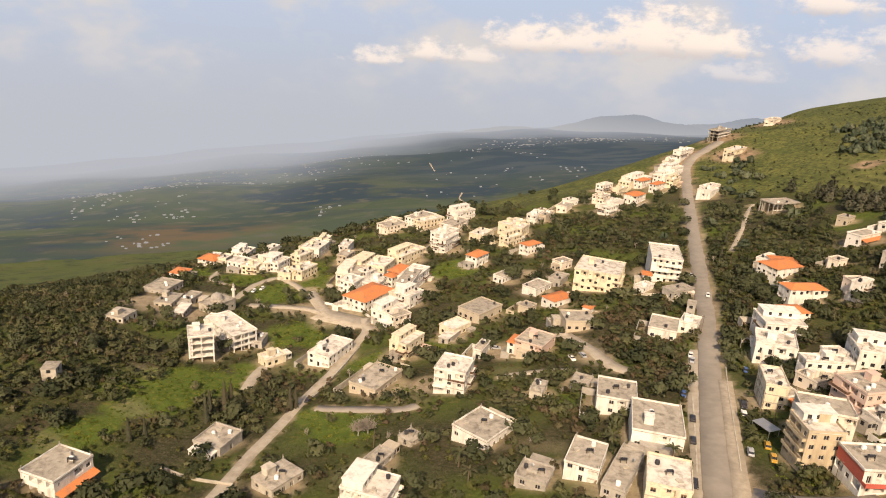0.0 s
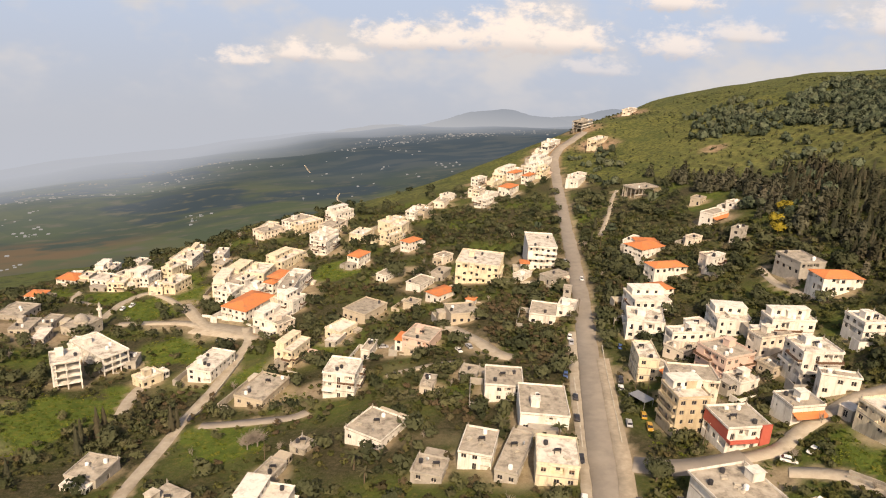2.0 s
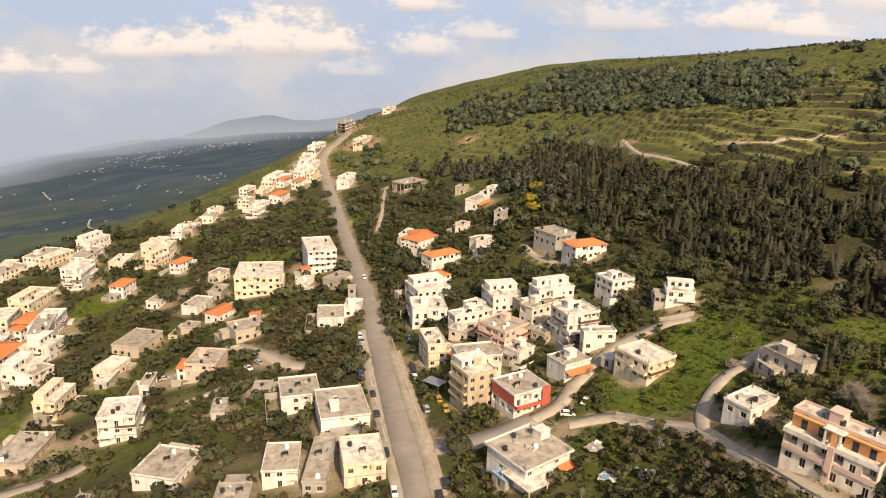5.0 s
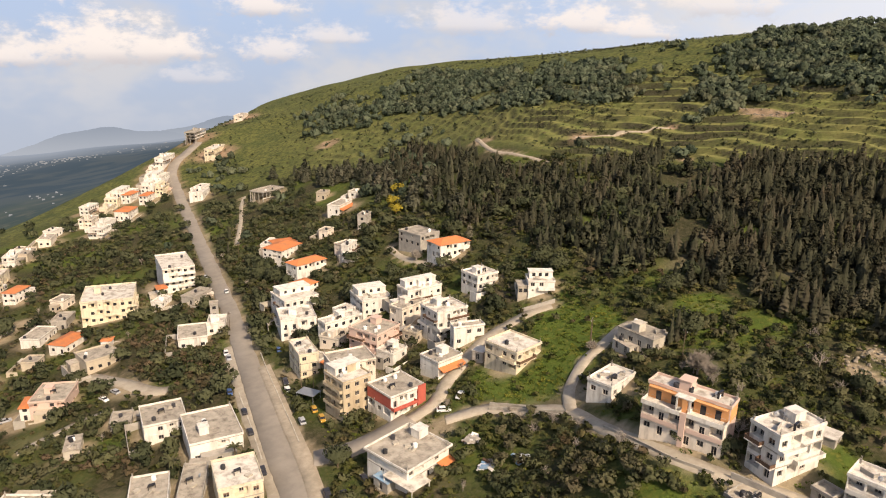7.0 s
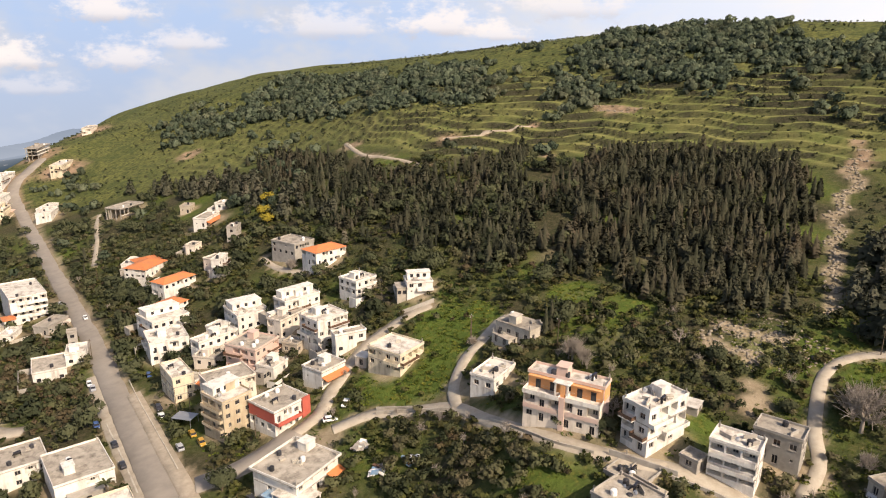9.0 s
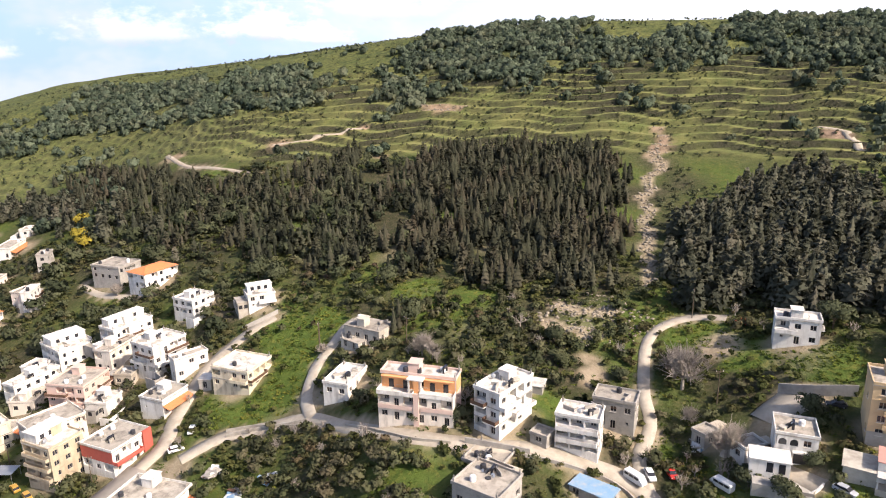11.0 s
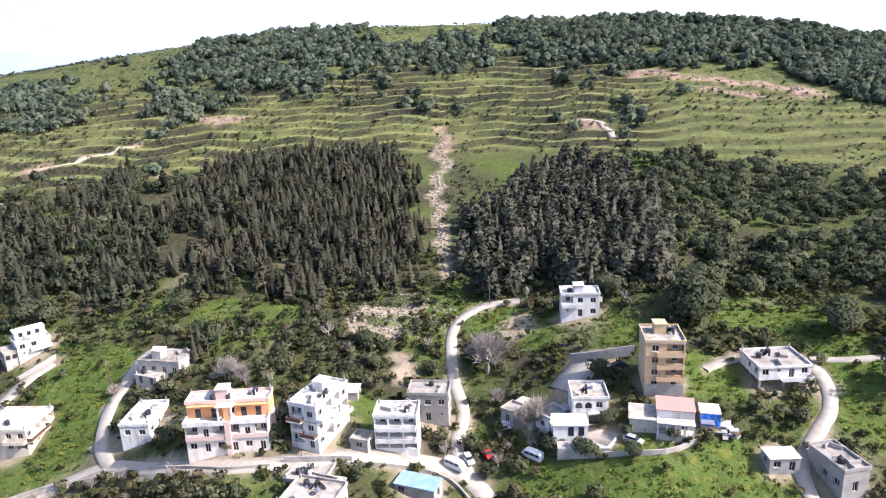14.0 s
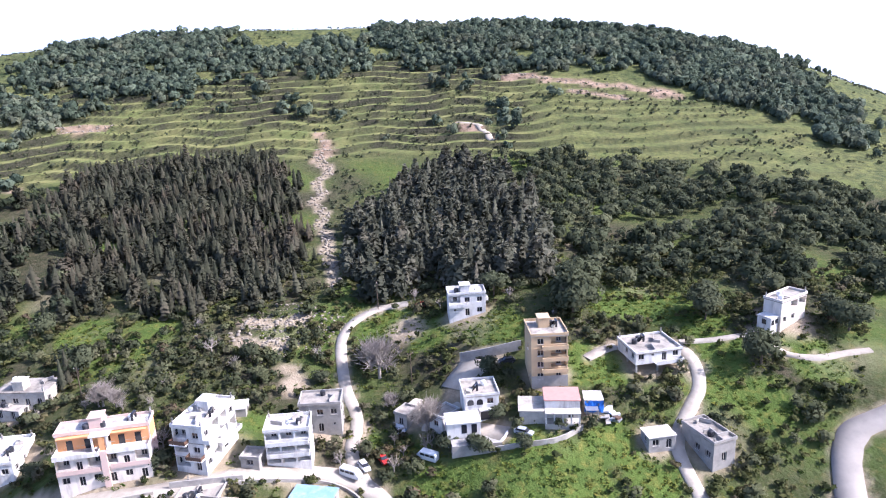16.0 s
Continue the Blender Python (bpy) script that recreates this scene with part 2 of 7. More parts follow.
def part(name, bm, mat, parent=None, label=""):
    """Links a bmesh as one mesh object, under a thing or a part."""
    me = bpy.data.meshes.new(name)
    bm.to_mesh(me)
    bm.free()
    me.materials.append(mat)
    ob = new(name, me)
    ob.parent = parent
    if label:
        tagged(ob, label)
    return ob


def shared(name, me, parent, m=None, label=""):
    """One more object on a mesh that others use too."""
    ob = new(name, me)
    ob.parent = parent
    if m is not None:
        ob.matrix_basis = m
    if label:
        tagged(ob, label)
    return ob


def from_arrays(name, verts, faces, mats, index=None, smooth=False):
    me = bpy.data.meshes.new(name)
    me.from_pydata(verts.tolist() if hasattr(verts, "tolist") else verts, [], faces.tolist() if hasattr(faces, "tolist") else faces)
    for m in mats:
        me.materials.append(m)
    if index is not None:
        me.polygons.foreach_set("material_index", index)
    if smooth:
        me.polygons.foreach_set("use_smooth", [True] * len(me.polygons))
    me.update()
    return me


def bump01(v, lo, hi):
    t = np.clip((v - lo) / (hi - lo), 0, 1)
    return t * t * (3 - 2 * t)


def wave(x, y, size, seed):
    """Smooth value noise from a few crossed waves, about -1 to 1."""
    r = np.random.RandomState(seed)
    total = 0
    for _ in range(7):
        a, p, s = r.uniform(0, 6.28), r.uniform(0, 6.28), size * r.uniform(0.6, 1.6)
        total = total + np.sin((x * np.cos(a) + y * np.sin(a)) * 6.28 / s + p)
    return total / 3.5


def terraced(x, y):
    """How strongly the slope is cut into terraces, 0 to 1."""
    g, a = np.hypot(x, y), np.degrees(np.arctan2(x, y))
    g = g / spread(a)
    low = np.interp(a, [25, 38, 50, 62, 75, 88, 100, 110, 122], [380, 395, 300, 295, 285, 285, 275, 272, 258])
    high = np.interp(a, [25, 38, 50, 62, 75, 88, 97, 104, 110, 122], [560, 500, 410, 400, 390, 390, 385, 350, 338, 330])
    return bump01(g, low - 8, low + 8) * (1 - bump01(g, high, high + 18)) * bump01(a, 27, 31) * (0.45 + 0.55 * bump01(a, 38, 50)) * (1 - 0.6 * bump01(a, 97, 102)) * (1 - bump01(a, 119, 126))


def brow_slope(x, y):
    """The open grassy slope under the edge of the village, 0 to 1."""
    a = np.degrees(np.arctan2(x, y))
    k = np.hypot(x, y) / spread(a)
    rim = np.interp(a, [-5, 8, 16, 20, 26], [345, 415, 480, 560, 720])
    return bump01(k, rim * 0.79, rim * 0.87) * (1 - bump01(k, rim * 1.1, rim * 1.3)) * bump01(a, 0, 5) * (1 - bump01(a, 21, 24))


def level_wobble(x, y):
    """How far the terrace lines stray from the contours."""
    return 1.1 * wave(x, y, 60, 5) + 0.3 * wave(x, y, 26, 6)


def ground(x, y):
    """Ground height with its terraces and small unevenness."""
    z = height(x, y)
    g = np.hypot(x, y)
    k = terraced(x, y)
    wob = z + level_wobble(x, y)
    step = 3.4
    f = wob / step
    stair = (np.floor(f) + bump01(f - np.floor(f), 0.6, 0.9)) * step - wob
    z = z + k * stair * 0.9
    return z + 0.25 * wave(x, y, 23, 3) * bump01(g, 150, 260) + 1.4 * wave(x, y, 90, 4) * bump01(g, 520, 900)


def sheet(name, azs, ranges, mats, heights):
    a, g = np.meshgrid(np.radians(azs), ranges, indexing="ij")
    x, y = np.sin(a) * g, np.cos(a) * g
    z = heights(x, y)
    v = np.stack([x, y, z], -1).reshape(-1, 3)
    n, m = a.shape
    i = (np.arange(n - 1)[:, None] * m + np.arange(m - 1)[None]).reshape(-1)
    f = np.stack([i, i + 1, i + m + 1, i + m], 1)
    return from_arrays(name, v, f, mats, smooth=True), v


def land_material():
    m = bpy.data.materials.new("land")
    m.use_nodes = True
    n, l = m.node_tree.nodes, m.node_tree.links
    b = n["Principled BSDF"]
    b.inputs["Roughness"].default_value, b.inputs["Specular IOR Level"].default_value = 0.95, 0.1
    geo = n.new("ShaderNodeNewGeometry")

    def tex(s, d=5.0, lo=0.4, hi=0.62, rough=0.65):
        t = n.new("ShaderNodeTexNoise")
        t.inputs["Scale"].default_value, t.inputs["Detail"].default_value, t.inputs["Roughness"].default_value = s, d, rough
        l.new(geo.outputs["Position"], t.inputs["Vector"])
        r = n.new("ShaderNodeMapRange")
        r.inputs[1].default_value, r.inputs[2].default_value = lo, hi
        l.new(t.outputs[0], r.inputs[0])
        return r.outputs[0]

    def attr(name):
        t = n.new("ShaderNodeAttribute")
        t.attribute_name = name
        return t.outputs["Fac"]

    def mix(fac, a, c):
        x = n.new("ShaderNodeMix")
        x.data_type = "RGBA"
        l.new(fac, x.inputs[0])
        for v, s in ((a, x.inputs[6]), (c, x.inputs[7])):
            if isinstance(v, tuple):
                s.default_value = (*v, 1)
            else:
                l.new(v, s)
        return x.outputs[2]

    def times(a, c):
        x = n.new("ShaderNodeMath")
        x.operation = "MULTIPLY"
        l.new(a, x.inputs[0])
        if isinstance(c, float):
            x.inputs[1].default_value = c
        else:
            l.new(c, x.inputs[1])
        return x.outputs[0]

    grass = mix(tex(0.25), (0.084, 0.119, 0.023), (0.050, 0.079, 0.016))
    grass = mix(tex(0.5, 5, 0.5, 0.72), grass, (0.165, 0.158, 0.034))
    scrub = mix(tex(0.12), (0.050, 0.048, 0.025), (0.031, 0.036, 0.015))
    scrub = mix(tex(0.8, 4, 0.45, 0.7), scrub, (0.092, 0.074, 0.046))
    col = mix(attr("lush"), scrub, grass)
    pasture = mix(tex(0.05, 7), (0.145, 0.148, 0.046), (0.080, 0.097, 0.031))
    pasture = mix(tex(0.35, 5, 0.40, 0.64), pasture, (0.042, 0.052, 0.020))
    col = mix(attr("hill"), col, pasture)
    col = mix(attr("tread"), col, mix(tex(0.08, 5), (0.215, 0.205, 0.074), (0.125, 0.145, 0.044)))
    # terrace banks: a near-black brown-green, much darker than the treads
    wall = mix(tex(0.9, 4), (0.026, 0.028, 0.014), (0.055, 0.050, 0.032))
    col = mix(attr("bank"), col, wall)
    dirt = mix(tex(0.3, 5.0, 0.42, 0.7), (0.36, 0.29, 0.20), (0.225, 0.175, 0.115))
    dirt = mix(attr("hill"), dirt, mix(tex(0.2), (0.36, 0.25, 0.175), (0.20, 0.14, 0.095)))
    col = mix(attr("bare"), col, dirt)
    field = n.new("ShaderNodeTexVoronoi")
    field.inputs["Scale"].default_value = 0.006
    l.new(geo.outputs["Position"], field.inputs["Vector"])
    sep = n.new("ShaderNodeSeparateColor")
    l.new(field.outputs["Color"], sep.inputs[0])
    fields = mix(sep.outputs[0], (0.054, 0.078, 0.027), (0.102, 0.115, 0.040))
    fields = mix(tex(0.012, 6, 0.5, 0.75), fields, (0.12, 0.09, 0.05))
    fields = mix(tex(0.05, 5, 0.5, 0.7), fields, (0.03, 0.045, 0.025))
    col = mix(attr("valley"), col, fields)
    l.new(col, b.inputs["Base Color"])
    bp = n.new("ShaderNodeBump")
    bp.inputs["Strength"].default_value, bp.inputs["Distance"].default_value = 0.8, 0.5
    l.new(tex(0.7, 6, 0.2, 0.8), bp.inputs["Height"])
    l.new(bp.outputs[0], b.inputs["Normal"])
    return m


def at(az, g):
    return math.sin(radians(az)) * g, math.cos(radians(az)) * g


MEADOWS = []  # patches of bright grass: x, y, radius


def meadow(x, y, r):
    MEADOWS.append((x, y, r))


EARTH = []  # patches of bare earth


def earth(x, y, r):
    EARTH.append((x, y, r))


SCREE = []
TAKEN = []  # places that plants keep clear of: x, y, radius


def earth_line(points, r):
    """A broken strip of bare earth and rock along a line."""
    for (x0, y0), (x1, y1) in zip(points, points[1:]):
        n = max(1, int(math.hypot(x1 - x0, y1 - y0) / r))
        for i in range(n):
            earth(x0 + (x1 - x0) * i / n, y0 + (y1 - y0) * i / n, r)
            SCREE.append((x0 + (x1 - x0) * i / n, y0 + (y1 - y0) * i / n, r))
            TAKEN.append((x0 + (x1 - x0) * i / n, y0 + (y1 - y0) * i / n, r * 0.7))




meadow(-82.0, 344.5, 16.2)
meadow(-90.8, 349.3, 11.9)
meadow(-65.9, 289.5, 13.2)
meadow(-69.4, 283.4, 11.8)
meadow(-55.8, 282.1, 8.7)
meadow(-66.4, 359.7, 14.5)
meadow(-113.9, 367.8, 13.6)
meadow(-144.9, 379.6, 13.5)
meadow(-96.8, 230.7, 14.7)
meadow(-28.8, 200.1, 12.8)
meadow(-36.2, 205.5, 11.5)
meadow(-15.1, 226.9, 8.4)
meadow(2.4, 269.4, 6.8)
meadow(9.9, 371.3, 13.6)
meadow(64.6, 344.3, 7.8)
meadow(149.4, 124.5, 9.8)
meadow(135.8, 121.2, 8.7)
meadow(132.1, 126.3, 7.6)
meadow(162.1, 127.2, 9.8)
meadow(169.1, 122.4, 7.6)
meadow(158.6, 126.4, 8.7)
meadow(136.0, 115.1, 7.6)
meadow(120.3, -24.4, 13.0)
meadow(176.1, -1.9, 7.6)
meadow(192.1, 17.8, 6.5)
meadow(143.6, -68.5, 6.5)
meadow(142.9, 14.7, 4.3)
meadow(142.9, 41.7, 6.5)
meadow(151.9, -38.0, 8.7)
meadow(186.5, 14.7, 7.6)
meadow(190.2, 98.6, 8.7)
meadow(145.8, 151.8, 4.3)
earth(296.4, 490.9, 10.1)
earth(300.9, 314.1, 7.6)
earth(314.6, 249.3, 7.6)
earth(385.9, 180.4, 6.0)
earth(318.4, 186.8, 4.0)
earth(378.4, -28.0, 5.5)
earth(438.9, -57.6, 5.5)
earth(434.6, -79.5, 6.0)
earth(426.0, -103.0, 6.0)
earth(419.2, -123.4, 6.0)
earth(408.2, -142.2, 8.7)
earth(167.5, 37.4, 3.3)
earth(160.7, 34.6, 4.3)
earth(181.5, 7.6, 4.3)
earth(-49.2, 306.1, 12.9)
earth(-68.3, 319.7, 10.2)
earth(-120.1, 325.5, 13.5)
earth(-133.3, 310.2, 13.2)
earth(61.6, 240.2, 8.9)
earth(157.6, -81.9, 4.3)
earth(109.4, 128.7, 6.5)
earth_line([(371, 49), (352, 51), (334, 43), (319, 48), (304, 43.5), (291, 46), (279, 40), (266, 40.5), (252, 35), (239, 34.5), (224, 30.5), (210, 28.5)], 2.6)
earth_line([(376, 52), (360, 45), (347, 50), (338, 45)], 4.0)
earth_line([(446.7, -58.5), (438.9, -74.3), (430.0, -90.3), (424.0, -108.2), (417.8, -125.8), (408.2, -142.2), (399.2, -154.4)], 4)
earth_line([(384.1, 191.4), (385.7, 183.7), (388.5, 171.5)], 3)
earth_line([(389.8, 194.2), (388.3, 178.9), (389.6, 165.4)], 3)
earth_line([(183.8, 56.0), (180.3, 49.0), (178.9, 42.7), (179.4, 35.1)], 3)
earth_line([(191.6, 51.9), (189.6, 45.2), (191.9, 37.6), (195.3, 33.2)], 3)
earth_line([(415.4, -92.2), (407.5, -107.2), (400.0, -123.7)], 3)
meadow(-76.9, 385.2, 11.6)
meadow(-85.7, 230.2, 13.5)
meadow(-96.1, 216.5, 11.7)
meadow(1.0, 363.1, 9.6)
meadow(-26.0, 254.7, 8.4)
meadow(-33.6, 251.1, 7.1)
earth(-47.3, 309.2, 14.3)
earth(-55.3, 314.2, 11.5)
earth(-69.2, 347.2, 7.3)
earth(-78.7, 320.5, 7.4)
earth(-120.6, 301.5, 11.9)
earth(-145.2, 314.9, 11.6)
earth(46.4, 356.6, 7.9)
earth(27.1, 256.0, 9.3)
earth(-2.0, 229.6, 8.2)
earth(181.9, 6.9, 6.5)
earth(183.8, 5.6, 5.4)
meadow(156.4, 127.9, 9.8)
meadow(144.6, 123.8, 8.7)
meadow(141.2, 128.8, 8.7)
meadow(132.6, 131.3, 6.5)
for mx, my, mr in ((-113, 183, 8), (-107, 192, 9), (-103, 205, 9), (-97, 217, 9), (-89, 230, 9), (-82, 240, 8), (-75, 250, 7), (135, 118, 8), (150, 117, 9), (161, 117, 8), (166, 131, 8), (151, 110, 5), (181, -54, 11), (176, -66, 10), (165, -70, 7), (172, -17, 8), (187, 8, 6), (127, -4, 8),
                   (126, -20, 8), (130, -37, 6), (150, -72, 8), (147, -92, 8), (140, -74, 8), (121, -43, 6)):
    meadow(mx, my, mr)
meadow(165.8, 123.0, 6.5)


def bend(points, step=2.5):
    """A smooth line through a few points."""
    p = [Vector(q) for q in points]
    p = [p[0] * 2 - p[1]] + p + [p[-1] * 2 - p[-2]]
    line = []
    for i in range(1, len(p) - 2):
        n = max(2, int((p[i + 1] - p[i]).length / step))
        for k in range(n):
            t = k / n
            line.append(0.5 * (2 * p[i] + (p[i + 1] - p[i - 1]) * t + (2 * p[i - 1] - 5 * p[i] + 4 * p[i + 1] - p[i + 2]) * t * t + (3 * p[i] - p[i - 1] - 3 * p[i + 1] + p[i + 2]) * t ** 3))
    line.append(p[-2])
    return line


LANELINES = []


def ribbon(line, offsets, lift, seed=0, wobble=0.0):
    """A strip along a line, draped on the ground, with thickness."""
    r = random.Random(seed)
    v, f = [], []
    n = len(offsets)
    for i, c in enumerate(line):
        d = (line[min(i + 1, len(line) - 1)] - line[max(i - 1, 0)]).normalized()
        side = Vector((d.y, -d.x))
        mid = float(ground(c.x, c.y))
        for k, o in enumerate(offsets):
            q = c + side * (o + (r.uniform(-wobble, wobble) if k in (0, n - 1) else 0))
            z = 0.5 * mid + 0.5 * float(ground(q.x, q.y))
            v.append((q.x, q.y, z + (lift if 0 < k < n - 1 else lift - 0.9)))
        if i:
            b = n * i
            f += [(b - n + k, b + k, b + k + 1, b - n + k + 1) for k in range(n - 1)]
    return v, [tuple(reversed(q)) for q in f]


def lane(points, width, mat):
    line = bend(points)
    h = width / 2
    lift = 0.32 if mat is ASPHALT else 0.26
    v, f = ribbon(line, (-h - 0.25, -h, 0, h, h + 0.25), lift, int(abs(points[0][0]) * 10), 0.25)
    name, label = {"asphalt": ("road", "grey asphalt road"), "concrete_lane": ("lane", "pale concrete and dirt village lane"), "dusty_verge": ("track", "pale dirt track on the hill")}[mat.name]
    ob = new(name, from_arrays(name, v, f, [mat], smooth=True))
    tagged(ob, label, "road", kind="structure")
    LANELINES.append(line)
    for c in line[::2]:
        earth(c.x, c.y, h + 0.9)
        TAKEN.append((c.x, c.y, h + 0.7))
    return line


# ---- houses ----
def quad_box(bm, x0, x1, y0, y1, z0, z1):
    v = [bm.verts.new(p) for p in ((x0, y0, z0), (x1, y0, z0), (x1, y1, z0), (x0, y1, z0), (x0, y0, z1), (x1, y0, z1), (x1, y1, z1), (x0, y1, z1))]
    for f in ((0, 3, 2, 1), (4, 5, 6, 7), (0, 1, 5, 4), (1, 2, 6, 5), (2, 3, 7, 6), (3, 0, 4, 7)):
        bm.faces.new([v[i] for i in f])


def boxes(*dims):
    bm = bmesh.new()
    for d in dims:
        quad_box(bm, *d)
    return bm


def tube(r, h, seg=10, r2=None, z=0.0):
    bm = bmesh.new()
    bmesh.ops.create_cone(bm, cap_ends=True, segments=seg, radius1=r, radius2=r if r2 is None else r2, depth=h, matrix=Matrix.Translation((0, 0, z + h / 2)))
    return bm


def mesh_of(name, bm, mat):
    me = bpy.data.meshes.new(name)
    bm.to_mesh(me)
    bm.free()
    me.materials.append(mat)
    return me


def frame_bm(w, h):
    t, d = 0.09, 0.1
    return boxes((-w / 2, -w / 2 + t, -d, 0, 0, h), (w / 2 - t, w / 2, -d, 0, 0, h), (-w / 2 + t, w / 2 - t, -d, 0, h - t, h), (-w / 2 + t, w / 2 - t, -d, 0, 0, t), (-t / 2, t / 2, -d, 0, t, h - t))


WINDOWS = {}


def window_meshes(w, h):
    key = (w, h)
    if key not in WINDOWS:
        WINDOWS[key] = (mesh_of("window_frame", frame_bm(w, h), FRAME), mesh_of("pane", boxes((-w / 2, w / 2, 0.01, 0.04, 0, h)), GLASS),
                        mesh_of("window_sill", boxes((-w / 2 - 0.1, w / 2 + 0.1, -0.36, -0.02, -0.1, -0.02)), ROOFWHITE), mesh_of("shutter", boxes((-w / 2 + 0.05, w / 2 - 0.05, -0.06, -0.02, h * 0.45, h - 0.05)), SHUTTER))
    return WINDOWS[key]


def facade(bm, m, width, z0, n, storey, open_cells, foot, rnd):
    """One wall from -width/2 to width/2 in the plane y=0 (outside is -y), with recessed openings. Returns the openings' places."""
    cols = max(1, int(width / 2.9))
    pitch = width / cols
    xs, found = [-width / 2], []
    holes = {}
    for s in range(n):
        for c in range(cols):
            kind = open_cells(s, c, cols)
            if kind:
                holes[(s, c)] = {1: (1.45, 1.4, 0.9, 0.28), 2: (1.2, 2.1, 0.05, 0.28), 3: (0.7, 0.7, 1.5, 0.28), 4: (pitch * 0.88, storey - 1.2, 0.85, 1.5)}[kind]
    top = z0 + n * storey

    def quad(*pts):
        bm.faces.new([bm.verts.new(m @ Vector(p)) for p in pts])

    quad((-width / 2, 0, z0 - foot), (width / 2, 0, z0 - foot), (width / 2, 0, z0), (-width / 2, 0, z0))
    for s in range(n):
        zb, zt = z0 + s * storey, z0 + (s + 1) * storey
        for c in range(cols):
            xa, xb = -width / 2 + c * pitch, -width / 2 + (c + 1) * pitch
            hole = holes.get((s, c))
            if not hole:
                quad((xa, 0, zb), (xb, 0, zb), (xb, 0, zt), (xa, 0, zt))
                continue
            w, h, sill, depth = hole
            xm = (xa + xb) / 2
            l, r, b, t = xm - w / 2, xm + w / 2, zb + sill, zb + sill + h
            quad((xa, 0, zb), (xb, 0, zb), (xb, 0, b), (xa, 0, b))
            quad((xa, 0, t), (xb, 0, t), (xb, 0, zt), (xa, 0, zt))
            quad((xa, 0, b), (l, 0, b), (l, 0, t), (xa, 0, t))
            quad((r, 0, b), (xb, 0, b), (xb, 0, t), (r, 0, t))
            quad((l, 0, b), (r, 0, b), (r, depth, b), (l, depth, b))
            quad((l, 0, t), (l, depth, t), (r, depth, t), (r, 0, t))
            quad((l, 0, b), (l, depth, b), (l, 0 + depth, t), (l, 0, t))
            quad((r, 0, b), (r, 0, t), (r, depth, t), (r, depth, b))
            if depth > 1:
                # a loggia: closed at the back, with a window in it
                quad((l, depth, b), (r, depth, b), (r, depth, t), (l, depth, t))
                found.append((m @ Matrix.Translation((xm + 0.2, depth - 0.06, b + 0.1)), 1.15, 1.25))
            else:
                found.append((m @ Matrix.Translation((xm, depth, b)), w, h))
    return found


TANKMESH = {}


def water_tank(parent, x, y, z, white):
    if not TANKMESH:
        for key, mat in ((0, TANK), (1, TANKWHITE)):
            bm = tube(0.6, 1.1, 12)
            for k in range(3):
                b2 = tube(0.64, 0.1, 12, z=0.2 + 0.3 * k)
                me = bpy.data.meshes.new("ring")
                b2.to_mesh(me)
                b2.free()
                bm.from_mesh(me)
            b2 = tube(0.6, 0.18, 12, 0.25, z=1.1)
            me = bpy.data.meshes.new("cap")
            b2.to_mesh(me)
            b2.free()
            bm.from_mesh(me)
            TANKMESH[key] = mesh_of("water_tank", bm, mat)
    shared("water_tank", TANKMESH[1 if white else 0], parent, Matrix.Translation((x, y, z)), "white plastic water tank" if white else "black plastic water tank")


ROOFTHINGS = []


def roof_meshes():
    """Small things that stand on the flat roofs."""
    if not ROOFTHINGS:
        bm = boxes((-0.16, 0.16, -0.16, 0.16, 0, 1.0))
        for a, b in ((-0.1, -0.1), (0.1, -0.1), (0.1, 0.1), (-0.1, 0.1)):
            quad_box(bm, a - 0.02, a + 0.02, b - 0.02, b + 0.02, 1.0, 1.7)
        ROOFTHINGS.append(mesh_of("column_stub", bm, RAW))
        bm = boxes((-1.0, 1.0, -0.05, 0.05, 0, 1.6))
        bm.transform(Matrix.Rotation(radians(-45), 4, "X"))
        quad_box(bm, -0.9, 0.9, 1.0, 1.5, 1.05, 1.55)
        quad_box(bm, -0.9, -0.8, 1.0, 1.5, 0, 1.05)
        quad_box(bm, 0.8, 0.9, 1.0, 1.5, 0, 1.05)
        ROOFTHINGS.append(mesh_of("solar_heater", bm, GLASS))
        bm = bmesh.new()
        bmesh.ops.create_cone(bm, cap_ends=False, segments=12, radius1=0.5, radius2=0.08, depth=0.2, matrix=pose(0, -0.15, 1.0, 60, 0, 0))
        quad_box(bm, -0.04, 0.04, -0.04, 0.04, 0, 0.95)
        ROOFTHINGS.append(mesh_of("satellite_dish", bm, METAL))
        ROOFTHINGS.append(mesh_of("roof_clutter", boxes((-0.8, 0.7, -0.4, 0.5, 0, 0.5), (-0.3, 0.9, 0.5, 1.1, 0, 0.3)), STONE))
        ROOFTHINGS.append(mesh_of("roof_clutter", boxes((-1.4, 1.4, -0.1, 0.1, 0, 0.9), (1.2, 1.4, 0.1, 1.6, 0, 0.7)), RAW))
    return ROOFTHINGS


